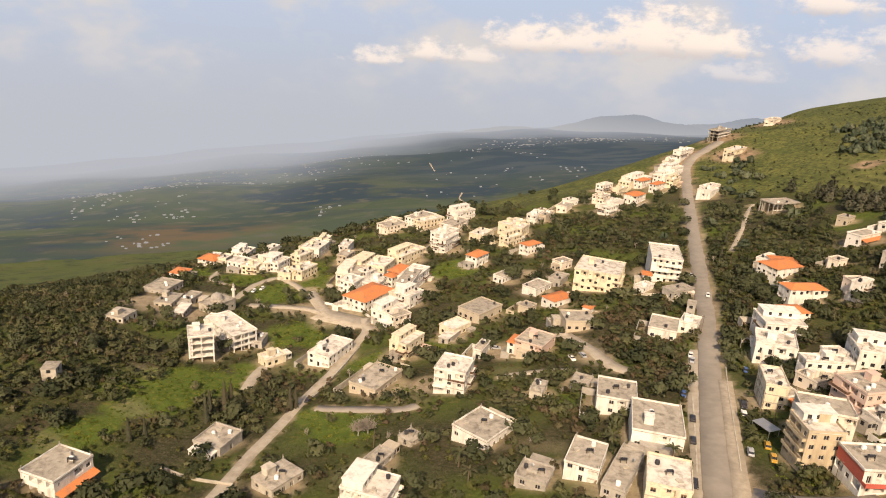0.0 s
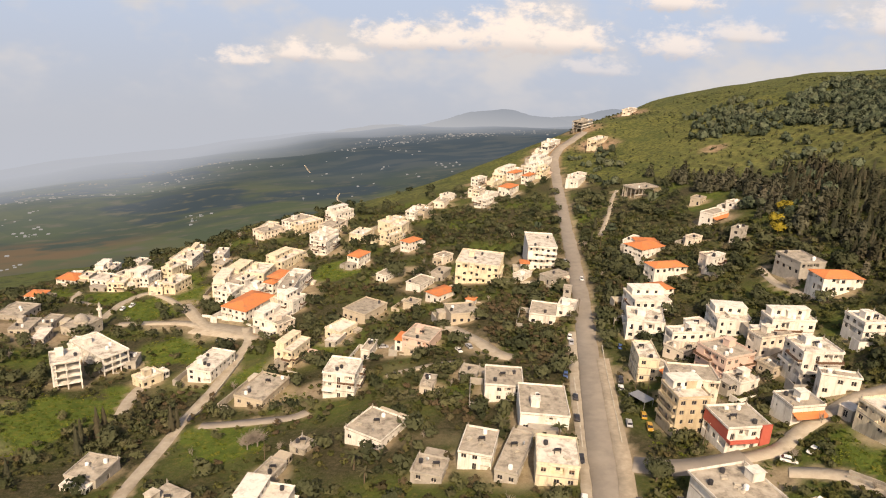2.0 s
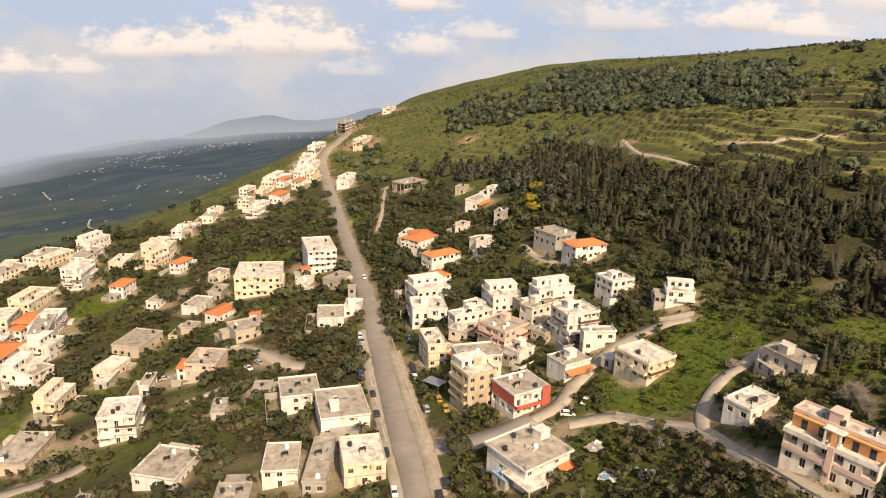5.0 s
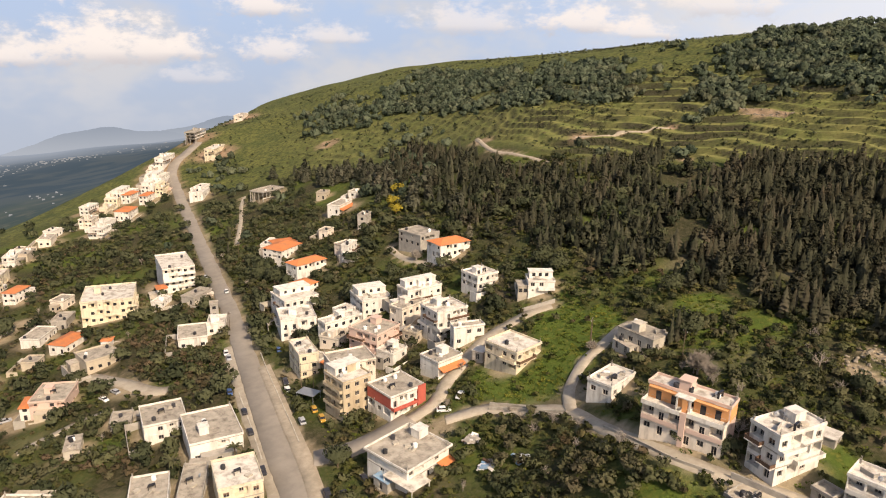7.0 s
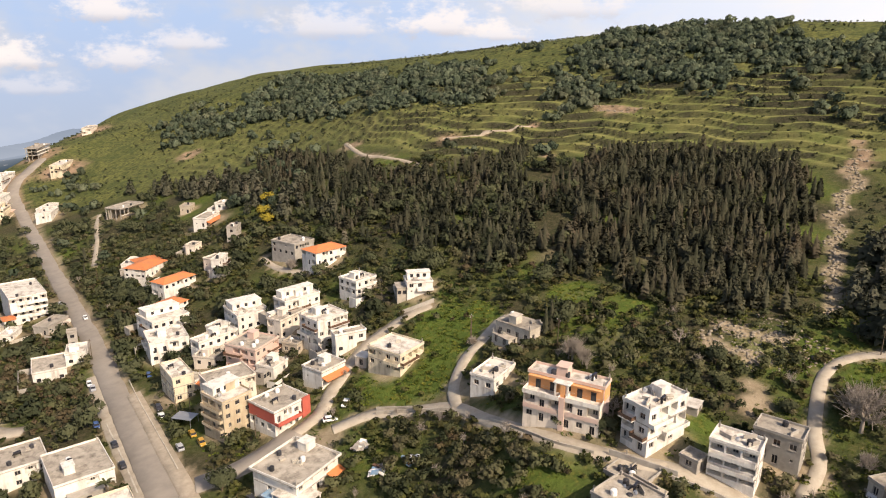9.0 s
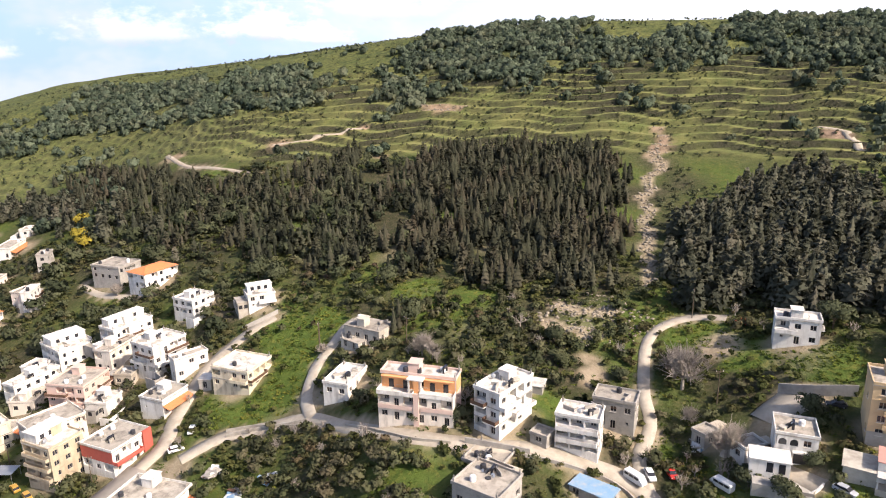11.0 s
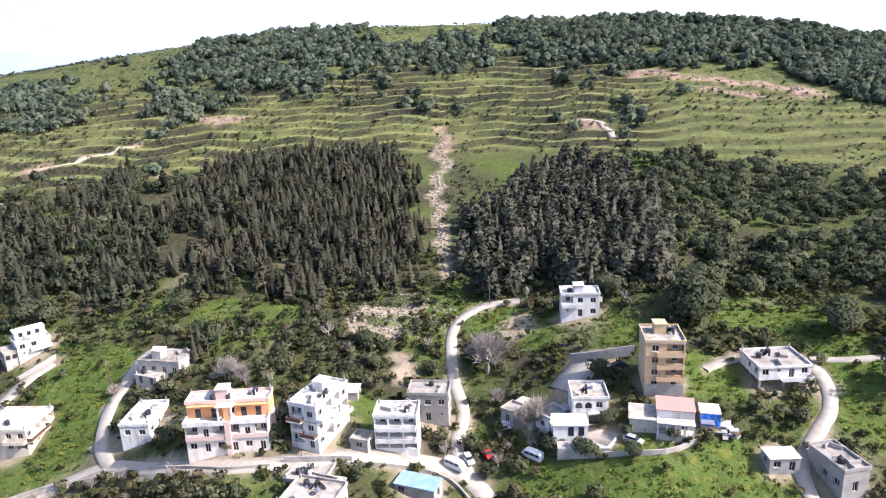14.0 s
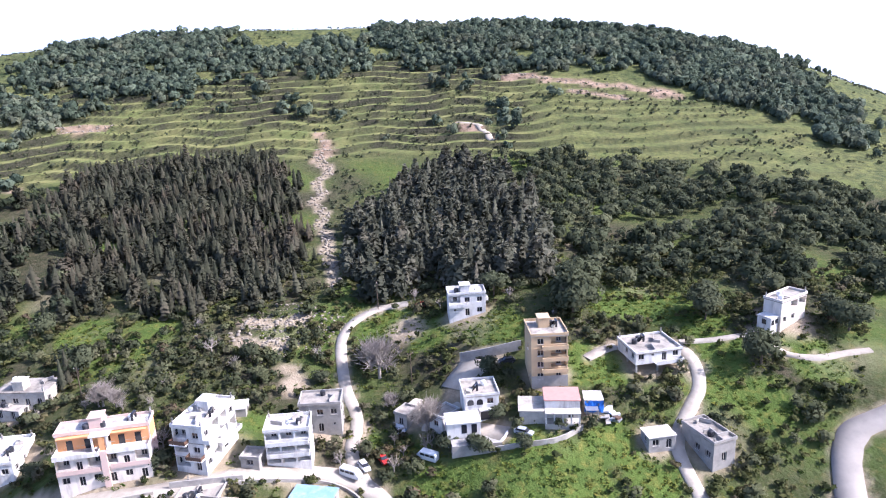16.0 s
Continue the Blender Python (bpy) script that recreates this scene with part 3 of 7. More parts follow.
STYLE = {
    "warmblock": (WARM, ROOF, "broad off-white apartment block with grey roof terraces"),
    "warm": (WARM, ROOF, "warm off-white rendered house with grey flat roof"),
    "white": (WHITE, ROOFWHITE, "white rendered flat-roofed house"), "flat": (WHITE, ROOF, "white house with a wide grey flat roof"),
    "slab": (WHITE, ROOF, "white house under a wide grey roof slab with porch"),
    "cream": (CREAM, ROOFWHITE, "cream rendered flat-roofed house"), "creamtall": (CREAM, ROOFWHITE, "pale cream apartment house with flat roof"),
    "beige": (BEIGE, ROOF, "beige rendered flat-roofed house"), "tan": (TAN, ROOFWHITE, "tall tan apartment building by the road"),
    "balc": (WHITE, ROOFWHITE, "white apartment house with stacked balconies"), "open": (WHITE, ROOFWHITE, "white three-storey house with open verandas"),
    "orange": (PINK, ROOFWHITE, "three-storey house with orange top floor and balconies"), "beigetall": (SAND, ROOF, "tall sand-coloured apartment house on a concrete base"),
    "pink": (PINK, ROOF, "pale pink rendered flat-roofed house"), "red": (WHITE, ROOF, "white house with coral red balconies and tower"),
    "tile": (WHITE, TILE, "white house with an orange tiled roof"), "awning": (WHITE, ROOF, "pale house with an orange tiled porch"),
    "concrete": (RAW, ROOF, "bare grey concrete house with flat roof"), "frame": (RAW, ROOF, "unfinished concrete frame building with open floors"),
    "ruin": (STONE, ROOF, "old ruined stone house with broken roof"), "villa": (WHITE, ROOF, "white villa standing on concrete stilts"),
    "shell": (WHITE, ROOFWHITE, "white unfinished apartment block with open floors"),
    "shed": (RAW, ROOFWHITE, "small concrete shed with flat roof"), "pinkroof": (WHITE, PINKTILE, "white cottage with a pink roof and porch"),
    "tarp": (RAW, ROOFWHITE, "shed hung with bright blue tarpaulin"), "blueroof": (RAW, BLUEROOF, "low shed with a faded blue roof"),
    "veranda": (WHITE, ROOF, "white house under a broad grey flat roof slab"),
    "arch": (WHITE, ROOF, "white house with arched veranda openings"),
}


def house(x, y, z, w, d, rot, h, style, seed=0):
    """A house of width w and depth d on the ground at z, turned by rot degrees, its parapet h above the ground."""
    rnd = random.Random(seed * 7 + 1)
    deep = 1.35
    if style == "orange":
        # the front is all terraces, so the rooms lie back
        deep = min(3.2, w * 0.36)
        w -= deep
        x, y = x + math.cos(radians(rot)) * deep / 2, y + math.sin(radians(rot)) * deep / 2
    if style == "white" and seed % 5 == 3:
        style = "warm"
    if style == "white" and seed % 11 == 4:
        style = "flat"
    wall_mat, roof_mat, label = STYLE[style]
    top = new("house")
    top.matrix_basis = pose(x, y, z, 0, 0, rot)
    tagged(top, label, "house")
    earth(x, y, max(w, d) * 0.64 + 0.6)
    for i in range(-2, 3):
        for j in range(-2, 3):
            q = top.matrix_basis @ Vector((i * w / 5, j * d / 5, 0))
            TAKEN.append((q.x, q.y, max(w, d) * 0.14 + 0.4))
    par = 0.0 if style in ("tile", "pinkroof", "blueroof", "shed", "tarp") else 0.55
    body = h - par - 0.2
    n = max(1, round(body / 3.1))
    storey = body / n
    foot = 4.0
    stilt = 0.0
    if style == "villa":
        stilt, n = 1.3, 1
        storey = body - stilt
    faces = ((0, w, pose(0, -d / 2, 0)), (1, d, pose(w / 2, 0, 0, 0, 0, 90)), (2, w, pose(0, d / 2, 0, 0, 0, 180)), (3, d, pose(-w / 2, 0, 0, 0, 0, -90)))
    door_face = rnd.choice((0, 3))
    openings = []
    if style in ("frame", "shell"):
        bones = WHITE if style == "shell" else RAW
        for s in range(1, n + 1):
            part("floor_slab", boxes((-w / 2, w / 2, -d / 2, d / 2, s * storey - 0.25, s * storey)), bones, top)
        nx, ny = max(2, int(w / 3.5) + 1), max(2, int(d / 3.5) + 1)
        col = mesh_of("column", boxes((-0.2, 0.2, -0.2, 0.2, -foot, n * storey)), bones)
        for i in range(nx):
            for j in range(ny):
                if i in (0, nx - 1) or j in (0, ny - 1):
                    shared("column", col, top, Matrix.Translation((-w / 2 + 0.3 + i * (w - 0.6) / (nx - 1), -d / 2 + 0.3 + j * (d - 0.6) / (ny - 1), 0)))
        part("back_wall", boxes((-w / 2 + 0.6, w / 2 - 0.6, d / 2 - 1.6, d / 2 - 1.4, -foot, n * storey - 0.3), (-0.1, 0.1, -d / 2 + 0.8, d / 2 - 1.6, -foot, n * storey - 0.3)), STONE if bones is RAW else WARM, top)
        part("parapet", boxes(*[(-w / 2, w / 2, -d / 2, -d / 2 + 0.15, s * storey, s * storey + 0.8) for s in range(1, n)] or [(-w / 2, w / 2, -d / 2, -d / 2 + 0.15, 0, 0.5)]), WHITE, top)
    else:
        def cells_for(face):
            def pick(s, c, cols):
                if face == door_face and s == 0 and c == cols // 2:
                    return 2
                if style == "ruin":
                    return 2 if rnd.random() < 0.5 else 1
                if style == "open" and face == 3:
                    return 4
                if style == "beigetall" and face == 3:
                    return 4 if c > 0 else 1
                if style == "tan" and face == 0:
                    return 1
                if face in (0, 3) and not (face == 0 and c == 0) and n > 1 and rnd.random() < {"balc": 0.5, "open": 0.3, "tan": 0.6, "red": 0.5, "creamtall": 0.35, "orange": 0.1}.get(style, 0.26):
                    return 4
                if style in ("balc", "open", "tan", "beigetall", "red") and face in (0, 3) and s > 0 and rnd.random() < 0.3:
                    return 2
                if face in (1, 2) and rnd.random() < 0.55:
                    return 0
                q = rnd.random()
                return 1 if q < 0.68 else (3 if q < 0.78 else 0)
            return pick
        bm = bmesh.new()
        for i, width, m in faces:
            openings += facade(bm, m, width, stilt, n, storey, cells_for(i), foot if not stilt else 0.0, rnd)
        if stilt:
            quad_box(bm, -w / 2, w / 2, -d / 2, d / 2, stilt - 0.3, stilt - 0.01)
        bmesh.ops.recalc_face_normals(bm, faces=bm.faces)
        part("wall", bm, wall_mat, top)
        if stilt:
            post = mesh_of("stilt", boxes((-0.22, 0.22, -0.22, 0.22, -foot, stilt - 0.3)), RAW)
            for px_ in (-1, 0, 1):
                for py_ in (-1, 0, 1):
                    shared("stilt", post, top, Matrix.Translation((px_ * (w / 2 - 0.4), py_ * (d / 2 - 0.4), 0)))
            part("understorey", boxes((-w / 2 + 2, w / 2 - 0.5, -d / 2 + 3.5, d / 2 - 0.5, -foot, stilt - 0.31)), RAW, top)
        near = math.hypot(x, y)
        for m, ww, hh in openings:
            if near > 235:
                if not m.translation.y > d / 2 - 0.5 and not m.translation.x > w / 2 - 0.5:
                    shared("door" if hh > 2 else "window", window_meshes(ww, hh)[1], top, m)
                continue
            if hh > 2:
                fr = shared("door", window_meshes(ww, hh)[0], top, m)
                shared("door_leaf", window_meshes(ww, hh)[1], fr)
            else:
                fr = shared("window", window_meshes(ww, hh)[0], top, m)
                shared("pane", window_meshes(ww, hh)[1], fr)
                if ww > 1 and near < 175:
                    shared("window_sill", window_meshes(ww, hh)[2], fr)
                    if rnd.random() < 0.3:
                        shared("shutter", window_meshes(ww, hh)[3], fr)
    zr = stilt + n * storey
    # roof
    if style == "tile":
        bm = bmesh.new()
        o, rise = 0.5, min(w, d) * 0.17
        a = [bm.verts.new(p) for p in ((-w / 2 - o, -d / 2 - o, zr), (w / 2 + o, -d / 2 - o, zr), (w / 2 + o, d / 2 + o, zr), (-w / 2 - o, d / 2 + o, zr))]
        k = max(0.3, abs(w - d) / 2)
        r0, r1 = ((bm.verts.new((-k, 0, zr + rise)), bm.verts.new((k, 0, zr + rise))) if w >= d else (bm.verts.new((0, -k, zr + rise)), bm.verts.new((0, k, zr + rise))))
        if w >= d:
            for f in ((a[0], a[1], r1, r0), (a[1], a[2], r1), (a[2], a[3], r0, r1), (a[3], a[0], r0), (a[3], a[2], a[1], a[0])):
                bm.faces.new(f)
        else:
            for f in ((a[0], a[1], r0), (a[1], a[2], r1, r0), (a[2], a[3], r1), (a[3], a[0], r0, r1), (a[3], a[2], a[1], a[0])):
                bm.faces.new(f)
        part("roof", bm, TILE, top, "orange tiled hip roof")
    else:
        lip = 0.7 if style == "slab" else 0.18
        part("roof", boxes((-w / 2 - lip, w / 2 + lip, -d / 2 - lip, d / 2 + lip, zr, zr + 0.2)), roof_mat, top)
        if par and style != "ruin":
            t, zp = 0.2, zr + 0.204
            part("parapet", boxes((-w / 2 - lip, w / 2 + lip, -d / 2 - lip, -d / 2 - lip + t, zp, zp + par), (-w / 2 - lip, w / 2 + lip, d / 2 + lip - t, d / 2 + lip, zp, zp + par),
                                  (-w / 2 - lip, -w / 2 - lip + t, -d / 2 - lip + t, d / 2 + lip - t, zp, zp + par), (w / 2 + lip - t, w / 2 + lip, -d / 2 - lip + t, d / 2 + lip - t, zp, zp + par)), wall_mat if style not in ("orange",) else PINK, top)
        if par and w * d > 30:
            for _ in range(rnd.choice((1, 1, 2, 3))):
                water_tank(top, rnd.uniform(-w / 2 + 1.2, w / 2 - 1.2), rnd.uniform(-d / 2 + 1.2, d / 2 - 1.2), zr + 0.2, rnd.random() < 0.5)
            if math.hypot(x, y) < 260:
                stub = roof_meshes()
                for sx in (-1, 1):
                    for sy in (-1, 1):
                        if rnd.random() < 0.55:
                            shared("column_stub", stub[0], top, Matrix.Translation((sx * (w / 2 - 0.3), sy * (d / 2 - 0.3), zr + 0.2)))
                if rnd.random() < 0.6:
                    shared("solar_heater", stub[1], top, pose(rnd.uniform(-w / 4, w / 4), rnd.uniform(-d / 4, d / 4), zr + 0.2, 0, 0, -rot + 180))
                if rnd.random() < 0.6:
                    shared("satellite_dish", stub[2], top, pose(rnd.uniform(-w / 3, w / 3), rnd.uniform(-d / 3, d / 3), zr + 0.2, 0, 0, rnd.uniform(0, 360)))
                for _ in range(rnd.choice((1, 2, 3))):
                    shared("roof_clutter", stub[3 + rnd.randrange(2)], top, pose(rnd.uniform(-w / 3, w / 3), rnd.uniform(-d / 3, d / 3), zr + 0.2, 0, 0, rnd.uniform(0, 360)))
            if rnd.random() < 0.45 and w * d > 50 and style not in ("beige", "concrete"):
                hx, hy = rnd.uniform(-w / 4, w / 4), rnd.uniform(0, d / 4)
                part("stair_hut", boxes((hx - 1.5, hx + 1.5, hy - 1.3, hy + 1.3, zr + 0.2, zr + 2.5), (hx - 1.7, hx + 1.7, hy - 1.5, hy + 1.5, zr + 2.5, zr + 2.65)), wall_mat, top)
    if style == "slab":
        x0, y0 = -w / 2, -d / 2
        part("porch_roof", boxes((x0 - 2.4, x0 + 4.2, y0 - 4.0, y0 - 0.003, 2.6, 2.8), (x0 - 2.4, x0 - 0.003, y0, y0 + 6, 2.6, 2.8)), ROOFWHITE, top, "pale flat porch roof at the corner")
        post = mesh_of("porch_post", boxes((-0.12, 0.12, -0.12, 0.12, -3, 2.6)), WHITE)
        for px_, py_ in ((x0 - 2.1, y0 - 3.7), (x0 + 3.9, y0 - 3.7), (x0 - 2.1, y0 + 5.7)):
            shared("porch_post", post, top, Matrix.Translation((px_, py_, 0)))
        bm = boxes((w / 2 - 4.6, w / 2 + 0.3, -2.3, 0, 0, 0.14))
        bm.transform(pose(0, y0 - 0.02, 2.7, 18, 0, 0))
        part("awning", bm, TILE, top, "orange tiled awning")
        part("stair_hut", boxes((w / 2 - 3.2, w / 2 + 0.2, 0.4, 3.4, zr + 0.2, zr + 2.5), (w / 2 - 3.4, w / 2 + 0.4, 0.2, 3.6, zr + 2.5, zr + 2.65)), WHITE, top, "small stair hut on the roof")
    if style == "red":
        part("red_wall", boxes((-w / 2 - 0.06, -w / 2 - 0.002, -d / 2, d / 2, storey, zr - 0.1)), RED, top, "coral red upper side wall")
        part("stair_tower", boxes((w / 2 - 2.8, w / 2 + 0.1, -d / 2 - 0.5, -d / 2 - 0.003, -2, zr + 0.9)), RED, top, "plain coral red stair tower")
    if style == "beigetall":
        part("base_wall", boxes((-w / 2 - 0.07, w / 2 + 0.07, -d / 2 - 0.07, -d / 2 - 0.002, -3, 1.6), (-w / 2 - 0.07, -w / 2 - 0.002, -d / 2, d / 2, -3, 1.6)), RAW, top, "grey concrete base")
    if style == "orange":
        # two lower floors come forward under a terrace; the orange top floor lies back
        zt = zr - storey
        bm = bmesh.new()
        plan = ((1, 2, 1, 2, 1, 2), (4, 2, 4, 4, 2, 4))
        holes = facade(bm, pose(-w / 2 - deep, 0, 0, 0, 0, -90), d, 0, n - 1, storey, lambda fs, fc, cols: plan[fs % 2][fc % 6], foot, rnd)
        facade(bm, pose(-w / 2 - deep / 2, -d / 2, 0), deep, 0, n - 1, storey, lambda fs, fc, cols: 0, foot, rnd)
        facade(bm, pose(-w / 2 - deep / 2, d / 2, 0, 0, 0, 180), deep, 0, n - 1, storey, lambda fs, fc, cols: 0, foot, rnd)
        bmesh.ops.recalc_face_normals(bm, faces=bm.faces)
        front = part("front_wall", bm, WARM, top, "pale pink and white front with loggias")
        for m, ww, hh in holes:
            fr = shared("window" if hh < 2 else "door", window_meshes(ww, hh)[0], front, m)
            shared("pane", window_meshes(ww, hh)[1], top, m)
        x0, x1 = -w / 2 - deep, -w / 2
        part("terrace", boxes((x0 - 0.1, x1 - 0.003, -d / 2, d / 2, zt - 0.02, zt + 0.12)), ROOFWHITE, top, "pale terrace floor")
        for y0, y1 in ((-d / 2 - 0.1, -d * 0.06), (d * 0.02, d / 2 + 0.1)):
            out = 0.7 if y1 > 0 else 0.3
            part("terrace_parapet", boxes((x0 - out, x0 - out + 0.15, y0, y1, zt - 0.25, zt + 0.8), (x0 - out + 0.15, x1 - 0.003, y0, y0 + 0.15, zt - 0.25, zt + 0.8), (x0 - out + 0.15, x1 - 0.003, y1 - 0.15, y1, zt - 0.25, zt + 0.8), (x0 - out + 0.15, x0 - 0.003, y0 + 0.15, y1 - 0.15, zt - 0.25, zt - 0.05)), WHITE, top, "white terrace parapet")
            part("balcony", boxes((x0 - out, x0 - 0.003, y0 + 0.3, y1 - 0.3, storey - 0.25, storey - 0.05), (x0 - out, x0 - out + 0.12, y0 + 0.3, y1 - 0.3, storey - 0.05, storey + 0.75)), PINK, top)
            part("top_floor_wall", boxes((x1 - 0.08, x1 - 0.002, y0 + 0.3, y1 - 0.3, zt + 0.13, zr - 0.05)), ORANGE, top, "orange rendered top floor wall")
            for k in (0.3, 0.7):
                shared("door", window_meshes(1.2, 2.1)[1], top, pose(x1 - 0.14, y0 + (y1 - y0) * k, zt + 0.15, 0, 0, -90))
            part("canopy", boxes((x1 - 1.1, x1 - 0.2, y0 + 0.5, y1 - 0.5, zr - 0.35, zr - 0.15)), ORANGE, top, "orange canopy over the terrace")
        part("roof_tongue", boxes((x0 + 0.4, x1 - 0.2, -d * 0.1, d * 0.12, zr - 0.1, zr + 0.12), (x0 + 0.5, x0 + 0.8, -d * 0.08, -d * 0.06, zt + 0.13, zr - 0.1), (x0 + 0.5, x0 + 0.8, d * 0.08, d * 0.1, zt + 0.13, zr - 0.1)), WHITE, top, "white roof slab over the middle terrace")
        part("stair_tower", boxes((x0 - 0.5, x0 - 0.003, -d * 0.055, d * 0.015, -2, zt + 0.6)), PINK, top, "narrow pink stair wall")
        part("column", boxes((x0 + 0.5, x0 + 1.1, -0.6, 0.4, zt + 0.13, zr - 0.1)), ORANGE, top, "orange pillar under the roof slab")
        part("side_wall", boxes((-w / 2 + 0.3, w / 2 - 0.3, -d / 2 - 0.07, -d / 2 - 0.002, zr - storey + 0.2, zr - 0.1)), ORANGE, top, "orange rendered gable")
    if style == "tarp":
        for sheet_w, m in ((d * 1.05, pose(-w / 2 - 0.16, 0, 0, 0, 0, -90)), (w * 0.8, pose(-w * 0.08, -d / 2 - 0.16, 0))):
            nx, nz = 10, 5
            q = [[m @ Vector((-sheet_w / 2 + sheet_w * i / nx, 0.1 * math.sin(i * 1.9 + j) - 0.13 * (nz - j) / nz, 0.15 + 0.18 * math.sin(i * 1.1) * (j == 0) + (zr - 0.15 + 0.12 * math.sin(i * 2.3)) * j / nz)) for i in range(nx + 1)] for j in range(nz + 1)]
            bm = bmesh.new()
            vs = [[bm.verts.new(p_) for p_ in row] for row in q]
            for j in range(nz):
                for i in range(nx):
                    if (i * 7 + j * 3 + int(sheet_w * 5)) % 13:
                        bm.faces.new((vs[j][i], vs[j][i + 1], vs[j + 1][i + 1], vs[j + 1][i]))
            g = bmesh.ops.extrude_face_region(bm, geom=bm.faces[:])
            for v in g["geom"]:
                if isinstance(v, bmesh.types.BMVert):
                    v.co += m.to_3x3() @ Vector((0, 0.02, 0))
            bmesh.ops.recalc_face_normals(bm, faces=bm.faces)
            part("tarpaulin", bm, BLUE, top, "bright blue tarpaulin hung on the shed")
        part("lean_to", boxes((-w / 2 - 2.2, -w / 2 - 0.3, -d * 0.2, d * 0.5, 1.5, 1.58), (-w / 2 - 2.1, -w / 2 - 2.0, -d * 0.2, -d * 0.17, -1, 1.5), (-w / 2 - 2.1, -w / 2 - 2.0, d * 0.45, d * 0.48, -1, 1.5)), METAL, top, "rusty sheet lean-to on thin posts")
    if style == "pinkroof":
        # porch across the front
        pd = 2.6
        part("porch_roof", boxes((-w / 2 - pd, -w / 2 - 0.003, -d / 2, d / 2, 2.45, 2.62)), ROOFWHITE, top, "flat pale porch roof")
        part("porch_floor", boxes((-w / 2 - pd, -w / 2 - 0.003, -d / 2, d / 2, -3, 0.1)), STONE, top, "raised stone porch floor")
        post = mesh_of("porch_post", boxes((-0.13, 0.13, -0.13, 0.13, 0.1, 2.45)), WHITE)
        for k in range(5):
            shared("porch_post", post, top, Matrix.Translation((-w / 2 - pd + 0.2, -d / 2 + 0.2 + k * (d - 0.4) / 4, 0)))
        part("annex", boxes((-w / 2 - 1.0, w / 2 - 0.6, d / 2 + 0.003, d / 2 + 5.5, -3, 2.3), (-w / 2 - 1.3, w / 2 - 0.4, d / 2 + 0.003, d / 2 + 5.8, 2.3, 2.48)), STONE, top, "low flat-roofed side building")
    if style == "arch":
        # two arched veranda bays above, a garage below and a low wing in front
        x0, each = -w / 2 - 0.3, 2.1
        bm = bmesh.new()
        for i in range(2):
            yc, rad, foot_z, head_z = d / 2 - 0.3 - (i + 0.5) * each, 0.78, zr - storey + 0.9, zr - 0.05
            spring = head_z - 0.45 - rad
            arc = [(yc + rad * math.cos(t * math.pi / 8), spring + rad * math.sin(t * math.pi / 8)) for t in range(9)]
            rim = [(yc + each / 2, spring), (yc + each / 2, spring + rad * 0.6), (yc + each / 2, head_z), (yc + each / 4, head_z), (yc, head_z), (yc - each / 4, head_z), (yc - each / 2, head_z), (yc - each / 2, spring + rad * 0.6), (yc - each / 2, spring)]
            ring = [(arc[0][0], foot_z)] + arc + [(arc[8][0], foot_z)]
            rim = [(yc + each / 2, foot_z)] + rim + [(yc - each / 2, foot_z)]
            va, vb, vc = [[bm.verts.new((xx, p_[0], p_[1])) for p_ in line] for xx, line in ((x0, ring), (x0, rim), (x0 + 0.28, ring))]
            for q in range(len(ring) - 1):
                bm.faces.new((va[q], va[q + 1], vb[q + 1], vb[q]))
                bm.faces.new((va[q + 1], va[q], vc[q], vc[q + 1]))
            shared("door", window_meshes(1.45, 1.4)[1], top, pose(x0 + 0.24, yc, foot_z, 0, 0, -90))
        part("arcade", bm, WHITE, top, "white wall with two round arches")
        part("garage_lintel", boxes((x0 - 0.7, x0 + 0.297, -d / 2, 0.6, storey - 0.3, storey)), WHITE, top, "white slab over the garage")
        # flat dark panel in place of the shaded garage interior
        part("garage_door", boxes((x0 + 0.2, x0 + 0.297, -d / 2 + 0.4, 0.3, 0, storey - 0.31)), GLASS, top, "dark panel for the shade in the open garage")
        part("wing", boxes((-w / 2 - 5.2, -w / 2 - 0.31, 1.2, d / 2 + 4.6, -3, 2.6), (-w / 2 - 5.5, -w / 2 - 0.31, 1.0, d / 2 + 4.8, 2.6, 2.8)), WHITE, top, "low flat-roofed white wing")
        part("yard", boxes((-w / 2 - 8.5, -w / 2 - 5.6, -d / 2 + 1, d / 2 + 4, -3.5, -0.9)), RAW, top, "raised concrete yard")
        for k in (2.6, 4.8):
            shared("door", window_meshes(1.2, 2.1)[1], top, pose(-w / 2 - 5.24, k, 0.1, 0, 0, -90))
    if style == "awning":
        bm = bmesh.new()
        a = [bm.verts.new(p) for p in ((-w / 2, -d / 2 - 2.4, 2.2), (w / 2, -d / 2 - 2.4, 2.2), (w / 2, -d / 2 - 0.003, 3.0), (-w / 2, -d / 2 - 0.003, 3.0), (-w / 2, -d / 2 - 2.4, 2.05), (w / 2, -d / 2 - 2.4, 2.05), (w / 2, -d / 2 - 0.003, 2.85), (-w / 2, -d / 2 - 0.003, 2.85))]
        for f in ((0, 1, 2, 3), (7, 6, 5, 4), (0, 4, 5, 1), (1, 5, 6, 2), (3, 7, 4, 0)):
            bm.faces.new([a[i] for i in f])
        part("porch_roof", bm, TILE, top, "orange tiled porch roof")
